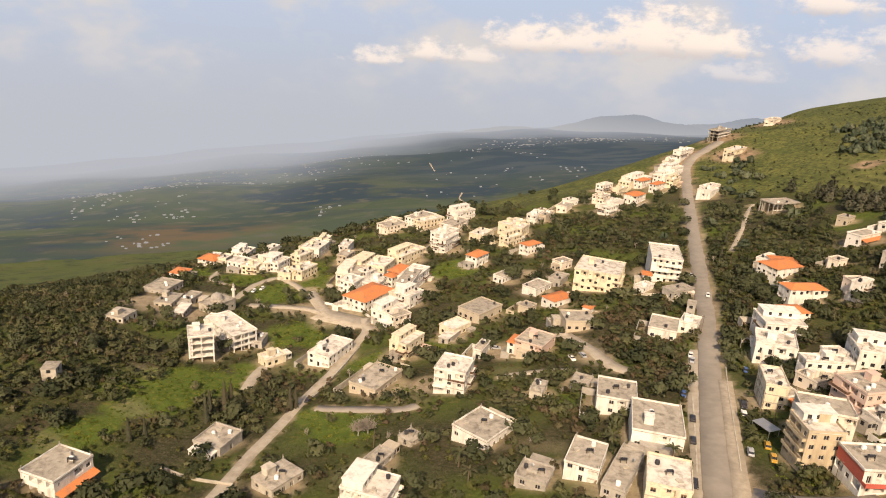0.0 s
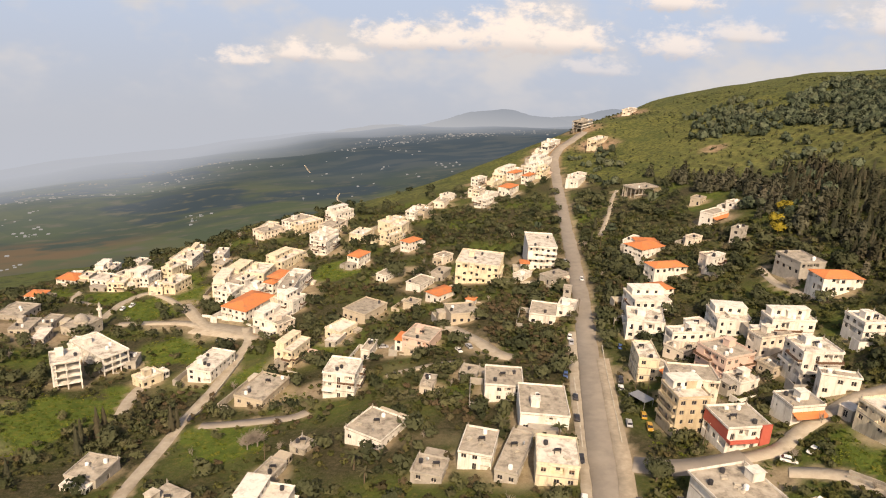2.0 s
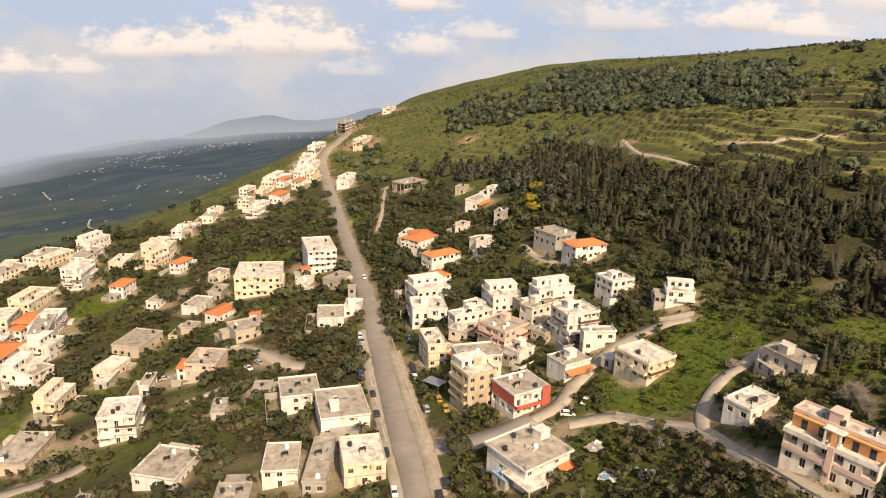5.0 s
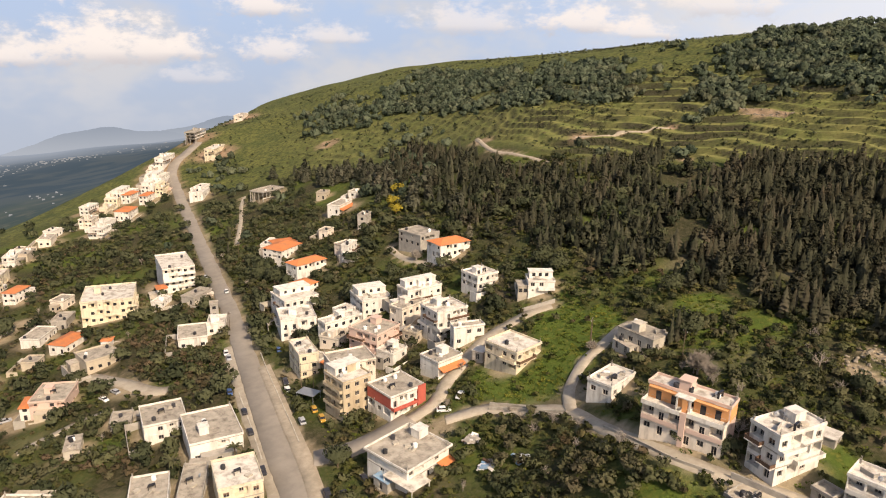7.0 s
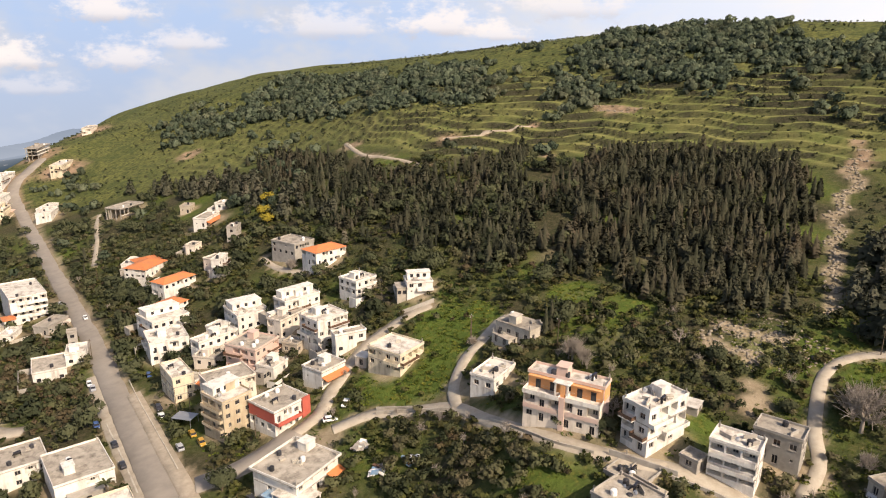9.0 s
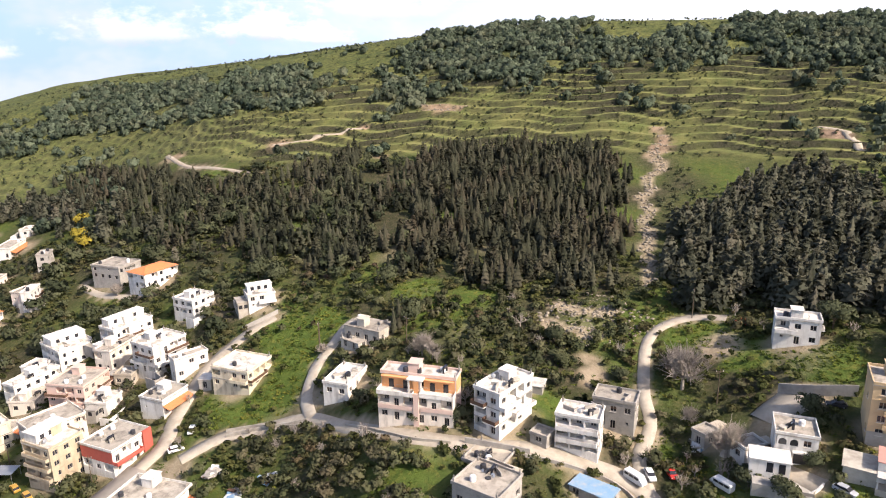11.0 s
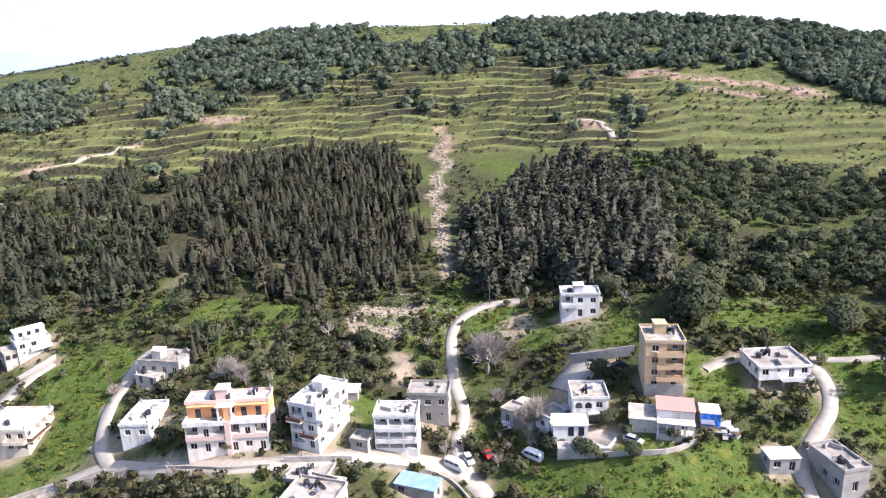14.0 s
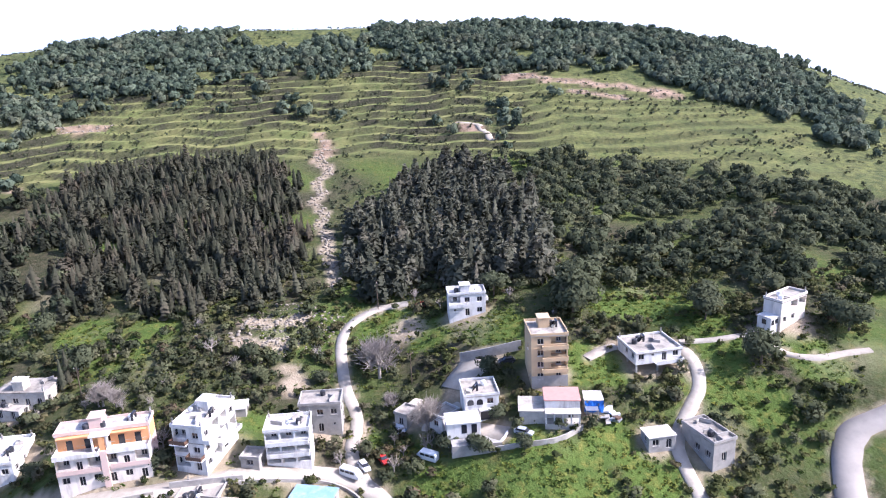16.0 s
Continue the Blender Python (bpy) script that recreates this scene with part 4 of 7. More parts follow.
    # lean-to and yard wall
    if seed % 3 != 1 and style in ("white", "warm", "cream", "flat", "beige", "concrete", "tile", "pink", "veranda"):
        aw, ad, ah = rnd.uniform(2.6, 4.2), d * rnd.uniform(0.5, 0.9), rnd.uniform(2.6, 3.3)
        side = 1 if rnd.random() < 0.75 or math.hypot(x, y) < 165 else -1
        x0 = side * w / 2 + (0.003 if side > 0 else -aw - 0.003)
        annex = part("annex", boxes((x0, x0 + aw, -ad / 2, ad / 2, -3.0, ah), (x0 - 0.15 * (side < 0), x0 + aw + 0.15 * (side > 0), -ad / 2 - 0.15, ad / 2 + 0.15, ah, ah + 0.18)), rnd.choice((RAW, WHITE, BEIGE, ROOF)), top, "low flat-roofed side building")
        for k in (-0.25, 0.25):
            shared("window", window_meshes(1.15, 1.25)[1], annex, pose(x0 + aw / 2 + k * aw, -ad / 2 - 0.06, 1.0))
        if side < 0:
            shared("window", window_meshes(1.15, 1.25)[1], annex, pose(x0 - 0.06, 0, 1.0, 0, 0, -90))
    if style in ("white", "warm", "cream", "flat", "beige", "concrete", "tile", "pink", "veranda", "balc") and rnd.random() < 0.7 and math.hypot(x, y) > 200:
        # low yard wall round one side
        yx, yy, side = rnd.uniform(2.5, 4.5), rnd.uniform(3.0, 6.0), rnd.choice((-1, 1))
        x0, x1 = -w / 2 - yx, w / 2 + 0.5
        y0 = side * (d / 2 + 0.003) if side > 0 else -d / 2 - yy
        y1 = d / 2 + yy if side > 0 else -d / 2 - 0.003
        part("yard_wall", boxes((x0, x1, y0 if side < 0 else y1 - 0.2, y0 + 0.2 if side < 0 else y1, -3, 1.0), (x0, x0 + 0.2, y0 + 0.2, y1 - 0.2, -3, 1.1), (x1 - 0.2, x1, y0 + 0.2, y1 - 0.2, -3, 0.9)), rnd.choice((RAW, STONE, wall_mat)), top, "low yard wall")
        earth(x + rnd.uniform(-3, 3), y + rnd.uniform(-3, 3), max(w, d) * 0.6 + 1)
        if rnd.random() < 0.6:
            a0 = rnd.uniform(2.2, 3.4)
            hut = part("outbuilding", boxes((w / 2 - a0 - 1, w / 2, y0 + 0.25 if side > 0 else y1 - a0 - 0.25, y0 + 0.25 + a0 if side > 0 else y1 - 0.25, -3, 2.3), (w / 2 - a0 - 1.2, w / 2 + 0.2, y0 + 0.05 if side > 0 else y1 - a0 - 0.45, y0 + 0.45 + a0 if side > 0 else y1 - 0.05, 2.3, 2.45)), rnd.choice((RAW, STONE, WARM, ROOF, PINK)), top, "small flat-roofed outbuilding")
    # bands at the floors, extra upper floors
    if n > 1 and style not in ("frame", "shell", "ruin", "villa", "orange") and seed % 2 == 0:
        for k in range(1, n):
            zb = stilt + k * storey
            part("floor_band", boxes((-w / 2 - 0.07, w / 2 + 0.07, -d / 2 - 0.07, -d / 2 - 0.003, zb - 0.25, zb), (-w / 2 - 0.07, -w / 2 - 0.003, -d / 2 - 0.003, d / 2, zb - 0.25, zb)), RAW if seed % 4 == 0 else wall_mat, top)
    if style in ("white", "warm", "cream", "balc", "tan") and n > 1 and w * d > 60 and ((seed % 3 == 0 and math.hypot(x, y) > 150) or style == "tan"):
        y0, hh = d * 0.02, 2.7
        upper = part("upper_floor", boxes((-w * 0.42, w / 2 - 0.15, y0, d / 2 - 0.15, zr + 0.2, zr + hh), (-w * 0.42 - 0.3, w / 2, y0 - 0.3, d / 2, zr + hh, zr + hh + 0.18)), WHITE if style == "tan" else wall_mat, top, "set-back upper floor with its own slab roof")
        for k in (-0.25, 0.0, 0.25):
            shared("window", window_meshes(1.15, 1.25)[1], upper, pose(w * k, y0 - 0.045, zr + 1.0))
    if style == "villa":
        part("terrace_rail", boxes((-w * 0.1, w / 2, -d / 2 - 1.6, -d / 2 - 0.003, stilt - 0.2, stilt - 0.02), (-w * 0.1, w / 2, -d / 2 - 1.6, -d / 2 - 1.5, stilt - 0.02, stilt + 0.75), (w / 2 - 0.1, w / 2, -d / 2 - 1.5, -d / 2 - 0.003, stilt - 0.02, stilt + 0.75)), WHITE, top, "front terrace with a low parapet")
    # balconies
    if style in ("balc", "open", "beigetall", "red", "tan", "creamtall") or (n > 1 and seed % 5 in (1, 2) and style in ("white", "warm", "cream", "pink", "beige")):
        for fi, width, m in faces:
            if (fi == 0 and style not in ("tan", "open", "beigetall")) or (fi == 3 and style != "creamtall" and style != "red"):
                for s in range(1, n):
                    zb = s * storey
                    full = style in ("open", "tan", "beigetall")
                    wd = width * (0.96 if style == "open" else 0.72 if style == "beigetall" else 0.9 if full else rnd.uniform(0.4, 0.7))
                    off = 0 if style in ("open", "tan") else (width - wd) / 2 if style == "beigetall" else rnd.choice((-1, 1)) * (width - wd) / 2
                    deep = 1.0 if full else rnd.uniform(1.1, 1.6)
                    l, r = off - wd / 2, off + wd / 2
                    if full or rnd.random() < 0.5:
                        bm = boxes((l, r, -deep, -0.002, zb - 0.2, zb), (l, r, -deep, -deep + 0.12, zb, zb + 0.75), (l, l + 0.12, -deep + 0.12, -0.002, zb, zb + 0.75), (r - 0.12, r, -deep + 0.12, -0.002, zb, zb + 0.75))
                        rail = None
                    else:
                        bm = boxes((l, r, -deep, -0.002, zb - 0.2, zb))
                        rail = boxes((l, r, -deep, -deep + 0.05, zb + 0.08, zb + 0.92), (l, l + 0.05, -deep + 0.05, -0.002, zb + 0.08, zb + 0.92), (r - 0.05, r, -deep + 0.05, -0.002, zb + 0.08, zb + 0.92))
                    bm.transform(m)
                    slab = part("balcony", bm, {"red": RED}.get(style, wall_mat), top)
                    if rail:
                        rail.transform(m)
                        part("railing", rail, SHUTTER, slab, "dark metal balcony railing")
    return top


# ---- the village: x, y, ground, width, depth, turn, height, look, seed ----
house(94.8, 122.0, -23.5, 15.2, 14.0, 7.9, 6.0, "slab", 0)
house(110.6, 148.4, -23.4, 12.5, 11.2, 1.4, 7.5, "red", 1)
house(101.2, 159.8, -26.2, 9.7, 10.0, 0.8, 12.5, "tan", 2)
house(110.7, 173.5, -26.2, 14.0, 10.0, -13.9, 10.0, "warmblock", 3)
house(106.8, 196.2, -28.9, 6.6, 13.5, -13.8, 9.0, "cream", 4)
house(121.7, 228.3, -29.4, 13.5, 13.1, -20.6, 8.0, "balc", 5)
house(131.1, 246.8, -27.8, 15.0, 13.6, -3.4, 7.0, "white", 6)
house(152.7, 274.5, -24.0, 16.8, 8.4, 7.8, 6.5, "tile", 7)
house(167.4, 323.4, -26.3, 12.2, 13.4, -5.4, 4.0, "tile", 8)
house(147.1, 213.6, -21.4, 12.7, 13.5, -13.1, 6.5, "white", 9)
house(129.3, 208.6, -25.5, 16.1, 5.2, 1.0, 7.0, "white", 10)
house(127.9, 184.1, -23.2, 12.4, 12.3, 15.6, 9.5, "pink", 11)
house(157.3, 196.0, -16.3, 15.3, 7.7, -5.4, 8.0, "white", 12)
house(147.4, 190.2, -19.0, 13.2, 6.2, 9.7, 7.5, "white", 13)
house(147.1, 169.7, -15.7, 12.6, 10.2, -4.7, 9.5, "balc", 14)
house(145.1, 155.4, -15.0, 10.6, 3.7, -21.7, 7.0, "white", 15)
house(142.9, 132.5, -12.1, 11.6, 12.3, 4.3, 6.5, "cream", 16)
house(130.8, 151.7, -18.3, 10.2, 8.3, 3.1, 5.0, "awning", 17)
house(188.4, 235.5, -6.4, 11.7, 14.2, 4.5, 6.0, "concrete", 18)
house(186.9, 213.5, -5.8, 15.4, 9.7, -4.6, 6.0, "tile", 19)
house(172.9, 179.3, -7.6, 10.2, 9.2, -1.8, 6.0, "white", 20)
house(176.7, 152.7, -3.3, 9.1, 7.4, -39.0, 5.5, "white", 21)
house(116.1, 344.0, -41.0, 26.0, 15.0, 78.8, 13.0, "balc", 22)
house(128.7, 67.0, -1.4, 7.4, 17.8, 9.4, 11.0, "orange", 23)
house(133.4, 48.2, -1.1, 12.8, 6.9, -15.4, 10.5, "balc", 24)
house(140.1, 94.9, -5.1, 11.5, 7.0, 5.7, 4.0, "white", 25)
house(161.7, 100.3, -0.1, 7.7, 12.0, -3.2, 4.5, "ruin", 26)
house(157.7, 102.7, -2.0, 4.5, 7.2, -14.0, 3.0, "ruin", 27)
house(133.9, 30.9, -3.6, 6.2, 9.3, 3.0, 9.0, "open", 28)
house(146.3, 25.6, -3.2, 6.2, 9.4, 1.0, 7.5, "concrete", 29)
house(150.2, -27.5, 5.0, 9.2, 8.4, 0.8, 12.2, "beigetall", 30)
house(182.2, -11.0, 9.1, 5.7, 10.2, 3.0, 7.0, "white", 31)
house(154.5, -53.6, 5.4, 11.7, 9.8, -80.9, 4.4, "villa", 32)
house(162.2, -90.7, 10.4, 11.0, 4.8, -58.0, 7.0, "white", 33)
house(127.4, -57.7, -3.5, 5.6, 9.6, -71.1, 5.2, "concrete", 34)
house(129.0, -47.6, -2.4, 5.9, 4.1, -83.0, 3.0, "shed", 35)
house(138.4, -28.8, 1.2, 6.0, 7.6, -7.3, 4.5, "pinkroof", 36)
house(139.0, -36.0, 1.5, 4.2, 3.9, -6.7, 3.0, "tarp", 37)
house(143.5, -10.9, -0.4, 7.8, 7.8, 4.0, 6.6, "arch", 38)
house(109.8, 42.9, -4.7, 9.5, 10.2, -9.9, 5.0, "concrete", 39)
house(121.8, 24.6, -7.2, 4.6, 8.8, -14.0, 2.8, "blueroof", 40)
house(-14.8, 155.7, -44.9, 10.4, 12.9, 72.2, 6.5, "white", 42)
house(-102.0, 161.0, -50.0, 13.0, 12.0, 70.9, 7.0, "awning", 43)
house(-42.3, 166.2, -49.6, 11.6, 8.6, 54.5, 4.0, "ruin", 44)
house(-66.4, 187.6, -53.2, 11.1, 10.0, 70.0, 4.0, "concrete", 45)
house(-21.5, 233.3, -53.9, 18.8, 11.5, 62.9, 4.0, "beige", 46)
house(-96.0, 256.4, -59.8, 10.9, 9.9, 111.3, 12.5, "shell", 47)
house(-90.2, 277.6, -62.2, 11.1, 24.4, 45.5, 9.0, "shell", 48)
house(-43.7, 262.4, -59.0, 18.9, 10.1, 67.4, 5.5, "white", 49)
house(-67.4, 258.6, -61.1, 9.3, 6.7, 45.8, 4.0, "cream", 50)
house(-11.9, 262.3, -54.3, 14.3, 8.0, 60.8, 7.5, "cream", 51)
house(7.5, 225.2, -48.1, 12.6, 11.4, 73.4, 10.0, "balc", 52)
house(-18.8, 295.6, -56.8, 9.8, 9.0, 43.5, 6.0, "white", 53)
house(-35.1, 324.3, -59.7, 23.9, 14.0, 58.4, 6.0, "tile", 54)
house(-47.0, 345.1, -62.0, 10.8, 9.9, 65.4, 7.0, "white", 55)
house(-14.0, 347.9, -57.7, 21.4, 9.5, 70.6, 8.0, "white", 56)
house(-41.6, 375.5, -62.1, 19.4, 16.4, 70.4, 6.0, "cream", 57)
house(-21.0, 399.7, -60.1, 19.0, 14.8, 57.6, 5.5, "cream", 58)
house(40.0, 253.8, -45.2, 13.8, 11.6, 59.6, 6.0, "pink", 59)
house(16.5, 186.8, -42.5, 14.5, 13.1, 51.3, 4.5, "flat", 60)
house(43.1, 162.5, -35.0, 13.0, 9.2, 68.0, 5.5, "veranda", 61)
house(59.3, 198.8, -36.0, 13.1, 12.2, 77.3, 6.5, "flat", 62)
house(66.4, 178.8, -33.4, 17.8, 14.4, 77.1, 6.5, "flat", 63)
house(60.9, 149.2, -31.5, 13.0, 10.8, 74.4, 7.0, "cream", 64)
house(60.6, 276.3, -43.4, 11.6, 13.1, 95.7, 5.0, "beige", 65)
house(92.4, 260.4, -37.1, 14.3, 10.9, 69.0, 5.0, "flat", 66)
house(80.7, 331.5, -44.7, 22.4, 22.0, 69.5, 11.0, "creamtall", 67)
house(67.1, 363.8, -48.0, 9.1, 6.7, 42.2, 5.0, "white", 68)
house(20.7, 377.9, -54.0, 12.8, 7.5, 55.4, 6.5, "tile", 69)
house(19.9, 301.0, -52.1, 17.8, 12.4, 50.6, 5.0, "beige", 70)
house(1.2, 419.9, -57.6, 17.0, 10.3, 58.0, 10.0, "balc", 71)
house(12.2, 482.2, -58.0, 18.0, 10.5, 45.9, 8.0, "white", 72)
house(-35.6, 465.3, -64.8, 18.8, 11.1, 45.2, 6.0, "white", 73)
house(-10.3, 469.9, -60.8, 22.8, 7.6, 44.9, 6.0, "cream", 74)
house(-131.4, 435.3, -81.1, 13.4, 10.9, 80.3, 6.0, "white", 75)
house(-145.4, 413.5, -78.9, 11.8, 12.0, 73.7, 5.0, "tile", 76)
house(-118.4, 389.9, -71.7, 11.4, 14.0, 68.8, 6.0, "white", 77)
house(-101.4, 389.9, -69.9, 12.9, 10.9, 48.5, 6.0, "white", 78)
house(-79.0, 373.7, -66.8, 15.4, 9.7, 66.8, 6.0, "cream", 79)
house(-81.0, 420.0, -69.1, 21.6, 11.4, 73.9, 7.0, "cream", 80)
house(-150.2, 375.3, -73.2, 9.6, 8.6, 80.5, 4.0, "tile", 81)
house(-144.5, 337.6, -66.2, 15.1, 12.6, 75.3, 4.0, "concrete", 82)
house(-141.6, 283.6, -58.2, 9.5, 9.2, 76.3, 4.0, "ruin", 83)
house(42.5, 413.8, -51.9, 14.6, 7.1, 49.1, 6.0, "cream", 84)
house(49.5, 431.7, -51.5, 13.3, 8.2, 62.3, 7.0, "cream", 85)
house(52.6, 395.1, -50.5, 12.2, 6.7, 44.5, 6.0, "tile", 86)
house(-57.5, 396.2, -64.8, 11.7, 6.4, 72.7, 6.0, "beige", 87)
house(67.9, 476.2, -50.0, 11.1, 4.6, 57.2, 5.0, "white", 88)
house(93.0, 503.8, -47.4, 10.7, 6.3, 45.4, 5.0, "white", 89)
house(124.0, 495.3, -44.1, 14.2, 6.2, 44.6, 5.0, "white", 90)
house(126.8, 547.3, -44.6, 14.9, 6.9, 49.1, 6.0, "white", 91)
house(134.8, 529.2, -42.8, 15.7, 5.7, 53.8, 6.0, "cream", 92)
house(147.0, 557.3, -41.5, 16.1, 6.5, 57.4, 6.0, "white", 93)
house(157.4, 550.1, -39.8, 15.9, 7.1, 47.7, 6.0, "tile", 94)
house(164.8, 535.1, -38.8, 15.1, 5.9, 49.6, 6.0, "tile", 95)
house(182.9, 576.2, -33.0, 22.8, 6.0, 56.2, 6.0, "white", 96)
house(206.1, 609.9, -23.9, 28.3, 7.0, 50.5, 7.0, "white", 97)
house(188.8, 592.3, -30.4, 20.0, 4.8, 57.3, 6.0, "white", 98)
house(180.2, 545.3, -35.6, 17.4, 5.8, 54.2, 6.0, "cream", 99)
house(198.3, 514.7, -32.2, 20.2, 7.2, 45.7, 5.0, "white", 100)
house(243.7, 592.4, -17.1, 30, 8.9, 50.0, 7.0, "cream", 101)
house(249.4, 648.6, -11.2, 29.6, 9.8, 49.0, 9.0, "frame", 102)
house(316.6, 694.2, -0.4, 30, 8.4, 52.5, 6.0, "white", 103)
house(214.4, 436.1, -23.0, 21.9, 11.4, 22.8, 5.0, "frame", 104)
house(209.3, 334.6, -13.2, 17.8, 7.3, 33.1, 5.0, "awning", 105)
house(193.8, 286.9, -10.2, 8.6, 4.6, 38.5, 7.0, "concrete", 106)
house(170.0, 264.5, -16.5, 9.8, 3.6, 33.6, 7.0, "white", 107)
house(171.7, 270.7, -16.3, 7.7, 6.7, 12.1, 5.0, "white", 108)
house(-19.2, 326.5, -57.8, 10.0, 7.7, 57.1, 5.0, "cream", 109)
house(-79.0, 443.2, -71.4, 10.8, 6.1, 77.2, 6.0, "white", 110)
house(-25.3, 350.3, -59.2, 9.2, 6.0, 57.6, 6.0, "tile", 111)
house(-39.7, 362.1, -61.4, 10.3, 6.3, 54.0, 6.0, "white", 112)
house(57.0, 309.1, -47.1, 13.8, 7.9, 39.5, 4.0, "tile", 113)
house(49.5, 329.2, -49.1, 14.1, 8.3, 50.2, 4.0, "white", 114)
house(8.3, 281.7, -52.6, 12.2, 8.2, 49.5, 4.5, "cream", 115)
house(51.9, 156.8, -33.3, 20.6, 6.0, 61.8, 4.0, "concrete", 116)
house(103.6, 262.7, -35.7, 9.8, 6.9, 61.2, 5.0, "white", 117)
house(32.1, 256.2, -46.8, 8.4, 3.2, 64.5, 5.0, "tile", 118)
house(18.8, 254.5, -49.0, 10.3, 3.7, 67.4, 4.5, "flat", 119)
house(36.4, 212.2, -41.4, 9.1, 4.4, 70.2, 4.0, "ruin", 120)
house(51.7, 215.7, -38.9, 6.7, 6.2, 65.5, 3.0, "concrete", 121)
house(28.9, 158.4, -37.2, 8.2, 8.6, 66.5, 3.5, "concrete", 122)
house(-48.5, 360.9, -62.6, 18.6, 13.2, 80.1, 7.0, "white", 123)
house(-34.2, 372.6, -61.1, 16.9, 11.5, 73.0, 7.0, "cream", 124)
house(-16.0, 338.2, -57.7, 24.2, 7.6, 79.1, 9.0, "white", 125)
house(-14.4, 320.2, -57.0, 11.4, 8.7, 58.9, 7.0, "white", 126)
house(-33.7, 344.7, -60.2, 15.1, 8.5, 69.4, 6.0, "white", 127)
house(-22.0, 356.5, -58.9, 13.4, 8.0, 62.1, 7.0, "tile", 128)
house(-22.5, 300.1, -57.4, 14.3, 10.8, 58.6, 7.0, "balc", 129)
house(-77.5, 276.1, -62.5, 8.6, 4.8, 88.3, 4.0, "concrete", 130)
house(-102.4, 291.0, -62.4, 7.4, 6.2, 83.1, 5.0, "white", 131)
house(-124.1, 321.0, -64.4, 10.5, 6.3, 78.1, 4.0, "concrete", 132)
house(-132.7, 314.7, -63.3, 12.7, 8.9, 85.4, 4.0, "ruin", 133)
house(-120.9, 301.5, -62.2, 11.6, 5.0, 90.8, 3.5, "shed", 134)
house(-97.3, 389.4, -69.5, 13.3, 9.2, 72.1, 6.0, "white", 135)
house(-109.5, 394.4, -71.0, 8.7, 9.7, 64.2, 6.0, "white", 136)
house(-110.6, 382.9, -70.6, 10.9, 9.1, 83.0, 6.0, "cream", 137)
house(-87.0, 370.9, -67.7, 9.6, 7.8, 77.9, 5.0, "cream", 138)
house(-85.4, 401.4, -68.6, 12.6, 7.0, 65.5, 6.0, "cream", 139)
house(-78.7, 416.4, -68.5, 17.0, 9.3, 77.5, 7.0, "white", 140)
house(-77.2, 432.4, -69.8, 12.4, 5.4, 83.8, 7.0, "cream", 141)
house(-151.6, 436.6, -86.0, 11.6, 6.2, 86.4, 5.0, "white", 142)
house(-136.5, 413.7, -77.5, 9.2, 5.7, 78.5, 5.0, "cream", 143)
house(-113.7, 439.2, -77.9, 10.7, 5.8, 69.3, 5.0, "white", 144)
house(-60.7, 419.3, -66.2, 14.2, 6.1, 82.9, 6.0, "white", 145)
house(-36.5, 475.0, -65.5, 17.2, 8.0, 69.4, 6.0, "cream", 146)
house(-16.6, 481.6, -62.4, 22.2, 11.7, 55.9, 6.0, "white", 147)
house(7.3, 452.3, -57.5, 22.2, 9.8, 60.3, 7.0, "white", 148)
house(2.2, 411.3, -57.2, 18.8, 8.6, 65.2, 9.0, "balc", 149)
house(24.6, 429.0, -54.6, 16.0, 9.3, 62.5, 5.0, "cream", 150)
house(45.5, 442.0, -52.1, 19.3, 8.6, 48.2, 7.0, "cream", 151)
house(70.8, 467.2, -49.5, 14.2, 5.6, 59.8, 5.0, "beige", 152)
house(-22.0, 392.2, -60.0, 19.3, 10.1, 59.4, 6.0, "cream", 153)
house(113.4, 309.5, -38.6, 13.6, 6.8, 31.1, 4.0, "concrete", 154)
house(100.0, 319.1, -41.2, 9.6, 5.2, 42.7, 3.5, "white", 155)
house(156.5, 558.4, -39.3, 19.4, 12.7, 51.6, 6.0, "white", 156)
house(146.2, 551.6, -41.4, 17.7, 9.2, 56.8, 6.0, "cream", 157)
house(116.6, 508.2, -44.6, 13.1, 8.7, 55.6, 6.0, "white", 158)
house(176.3, 555.5, -35.5, 18.9, 10.5, 45.4, 6.0, "white", 159)
house(193.6, 504.3, -32.7, 19.8, 9.7, 52.4, 5.0, "white", 160)
house(115.9, 479.7, -45.0, 13.9, 8.8, 49.5, 6.0, "white", 161)
house(141.4, 507.8, -42.1, 16.4, 9.8, 50.0, 6.0, "tile", 162)
house(86.6, 489.1, -47.9, 14.0, 7.5, 64.0, 5.0, "white", 163)
house(63.1, 465.1, -50.3, 15.6, 6.8, 63.0, 6.0, "white", 164)
house(186.9, 567.7, -32.2, 21.5, 7.9, 53.9, 7.0, "white", 165)
house(161.2, 313.9, -26.0, 17.1, 11.8, 24.3, 5.0, "tile", 166)
house(163.7, 331.6, -28.2, 13.5, 6.5, 42.2, 5.0, "white", 167)
house(123.6, 202.9, -25.9, 8.8, 7.9, 26.9, 4.0, "white", 168)
house(139.1, 176.1, -19.2, 5.9, 5.9, 18.2, 4.0, "beige", 169)
house(127.3, 173.2, -22.0, 7.7, 6.9, 15.6, 4.0, "white", 170)
house(110.8, 193.2, -27.5, 5.5, 5.0, 21.5, 4.0, "awning", 171)
house(140.6, 256.0, -25.7, 9.4, 8.4, 11.9, 5.0, "tile", 172)
house(139.5, 143.1, -14.2, 4.1, 3.7, 20.1, 3.0, "shed", 173)
house(136.5, 216.9, -24.2, 6.8, 5.8, 10.6, 5.0, "white", 174)
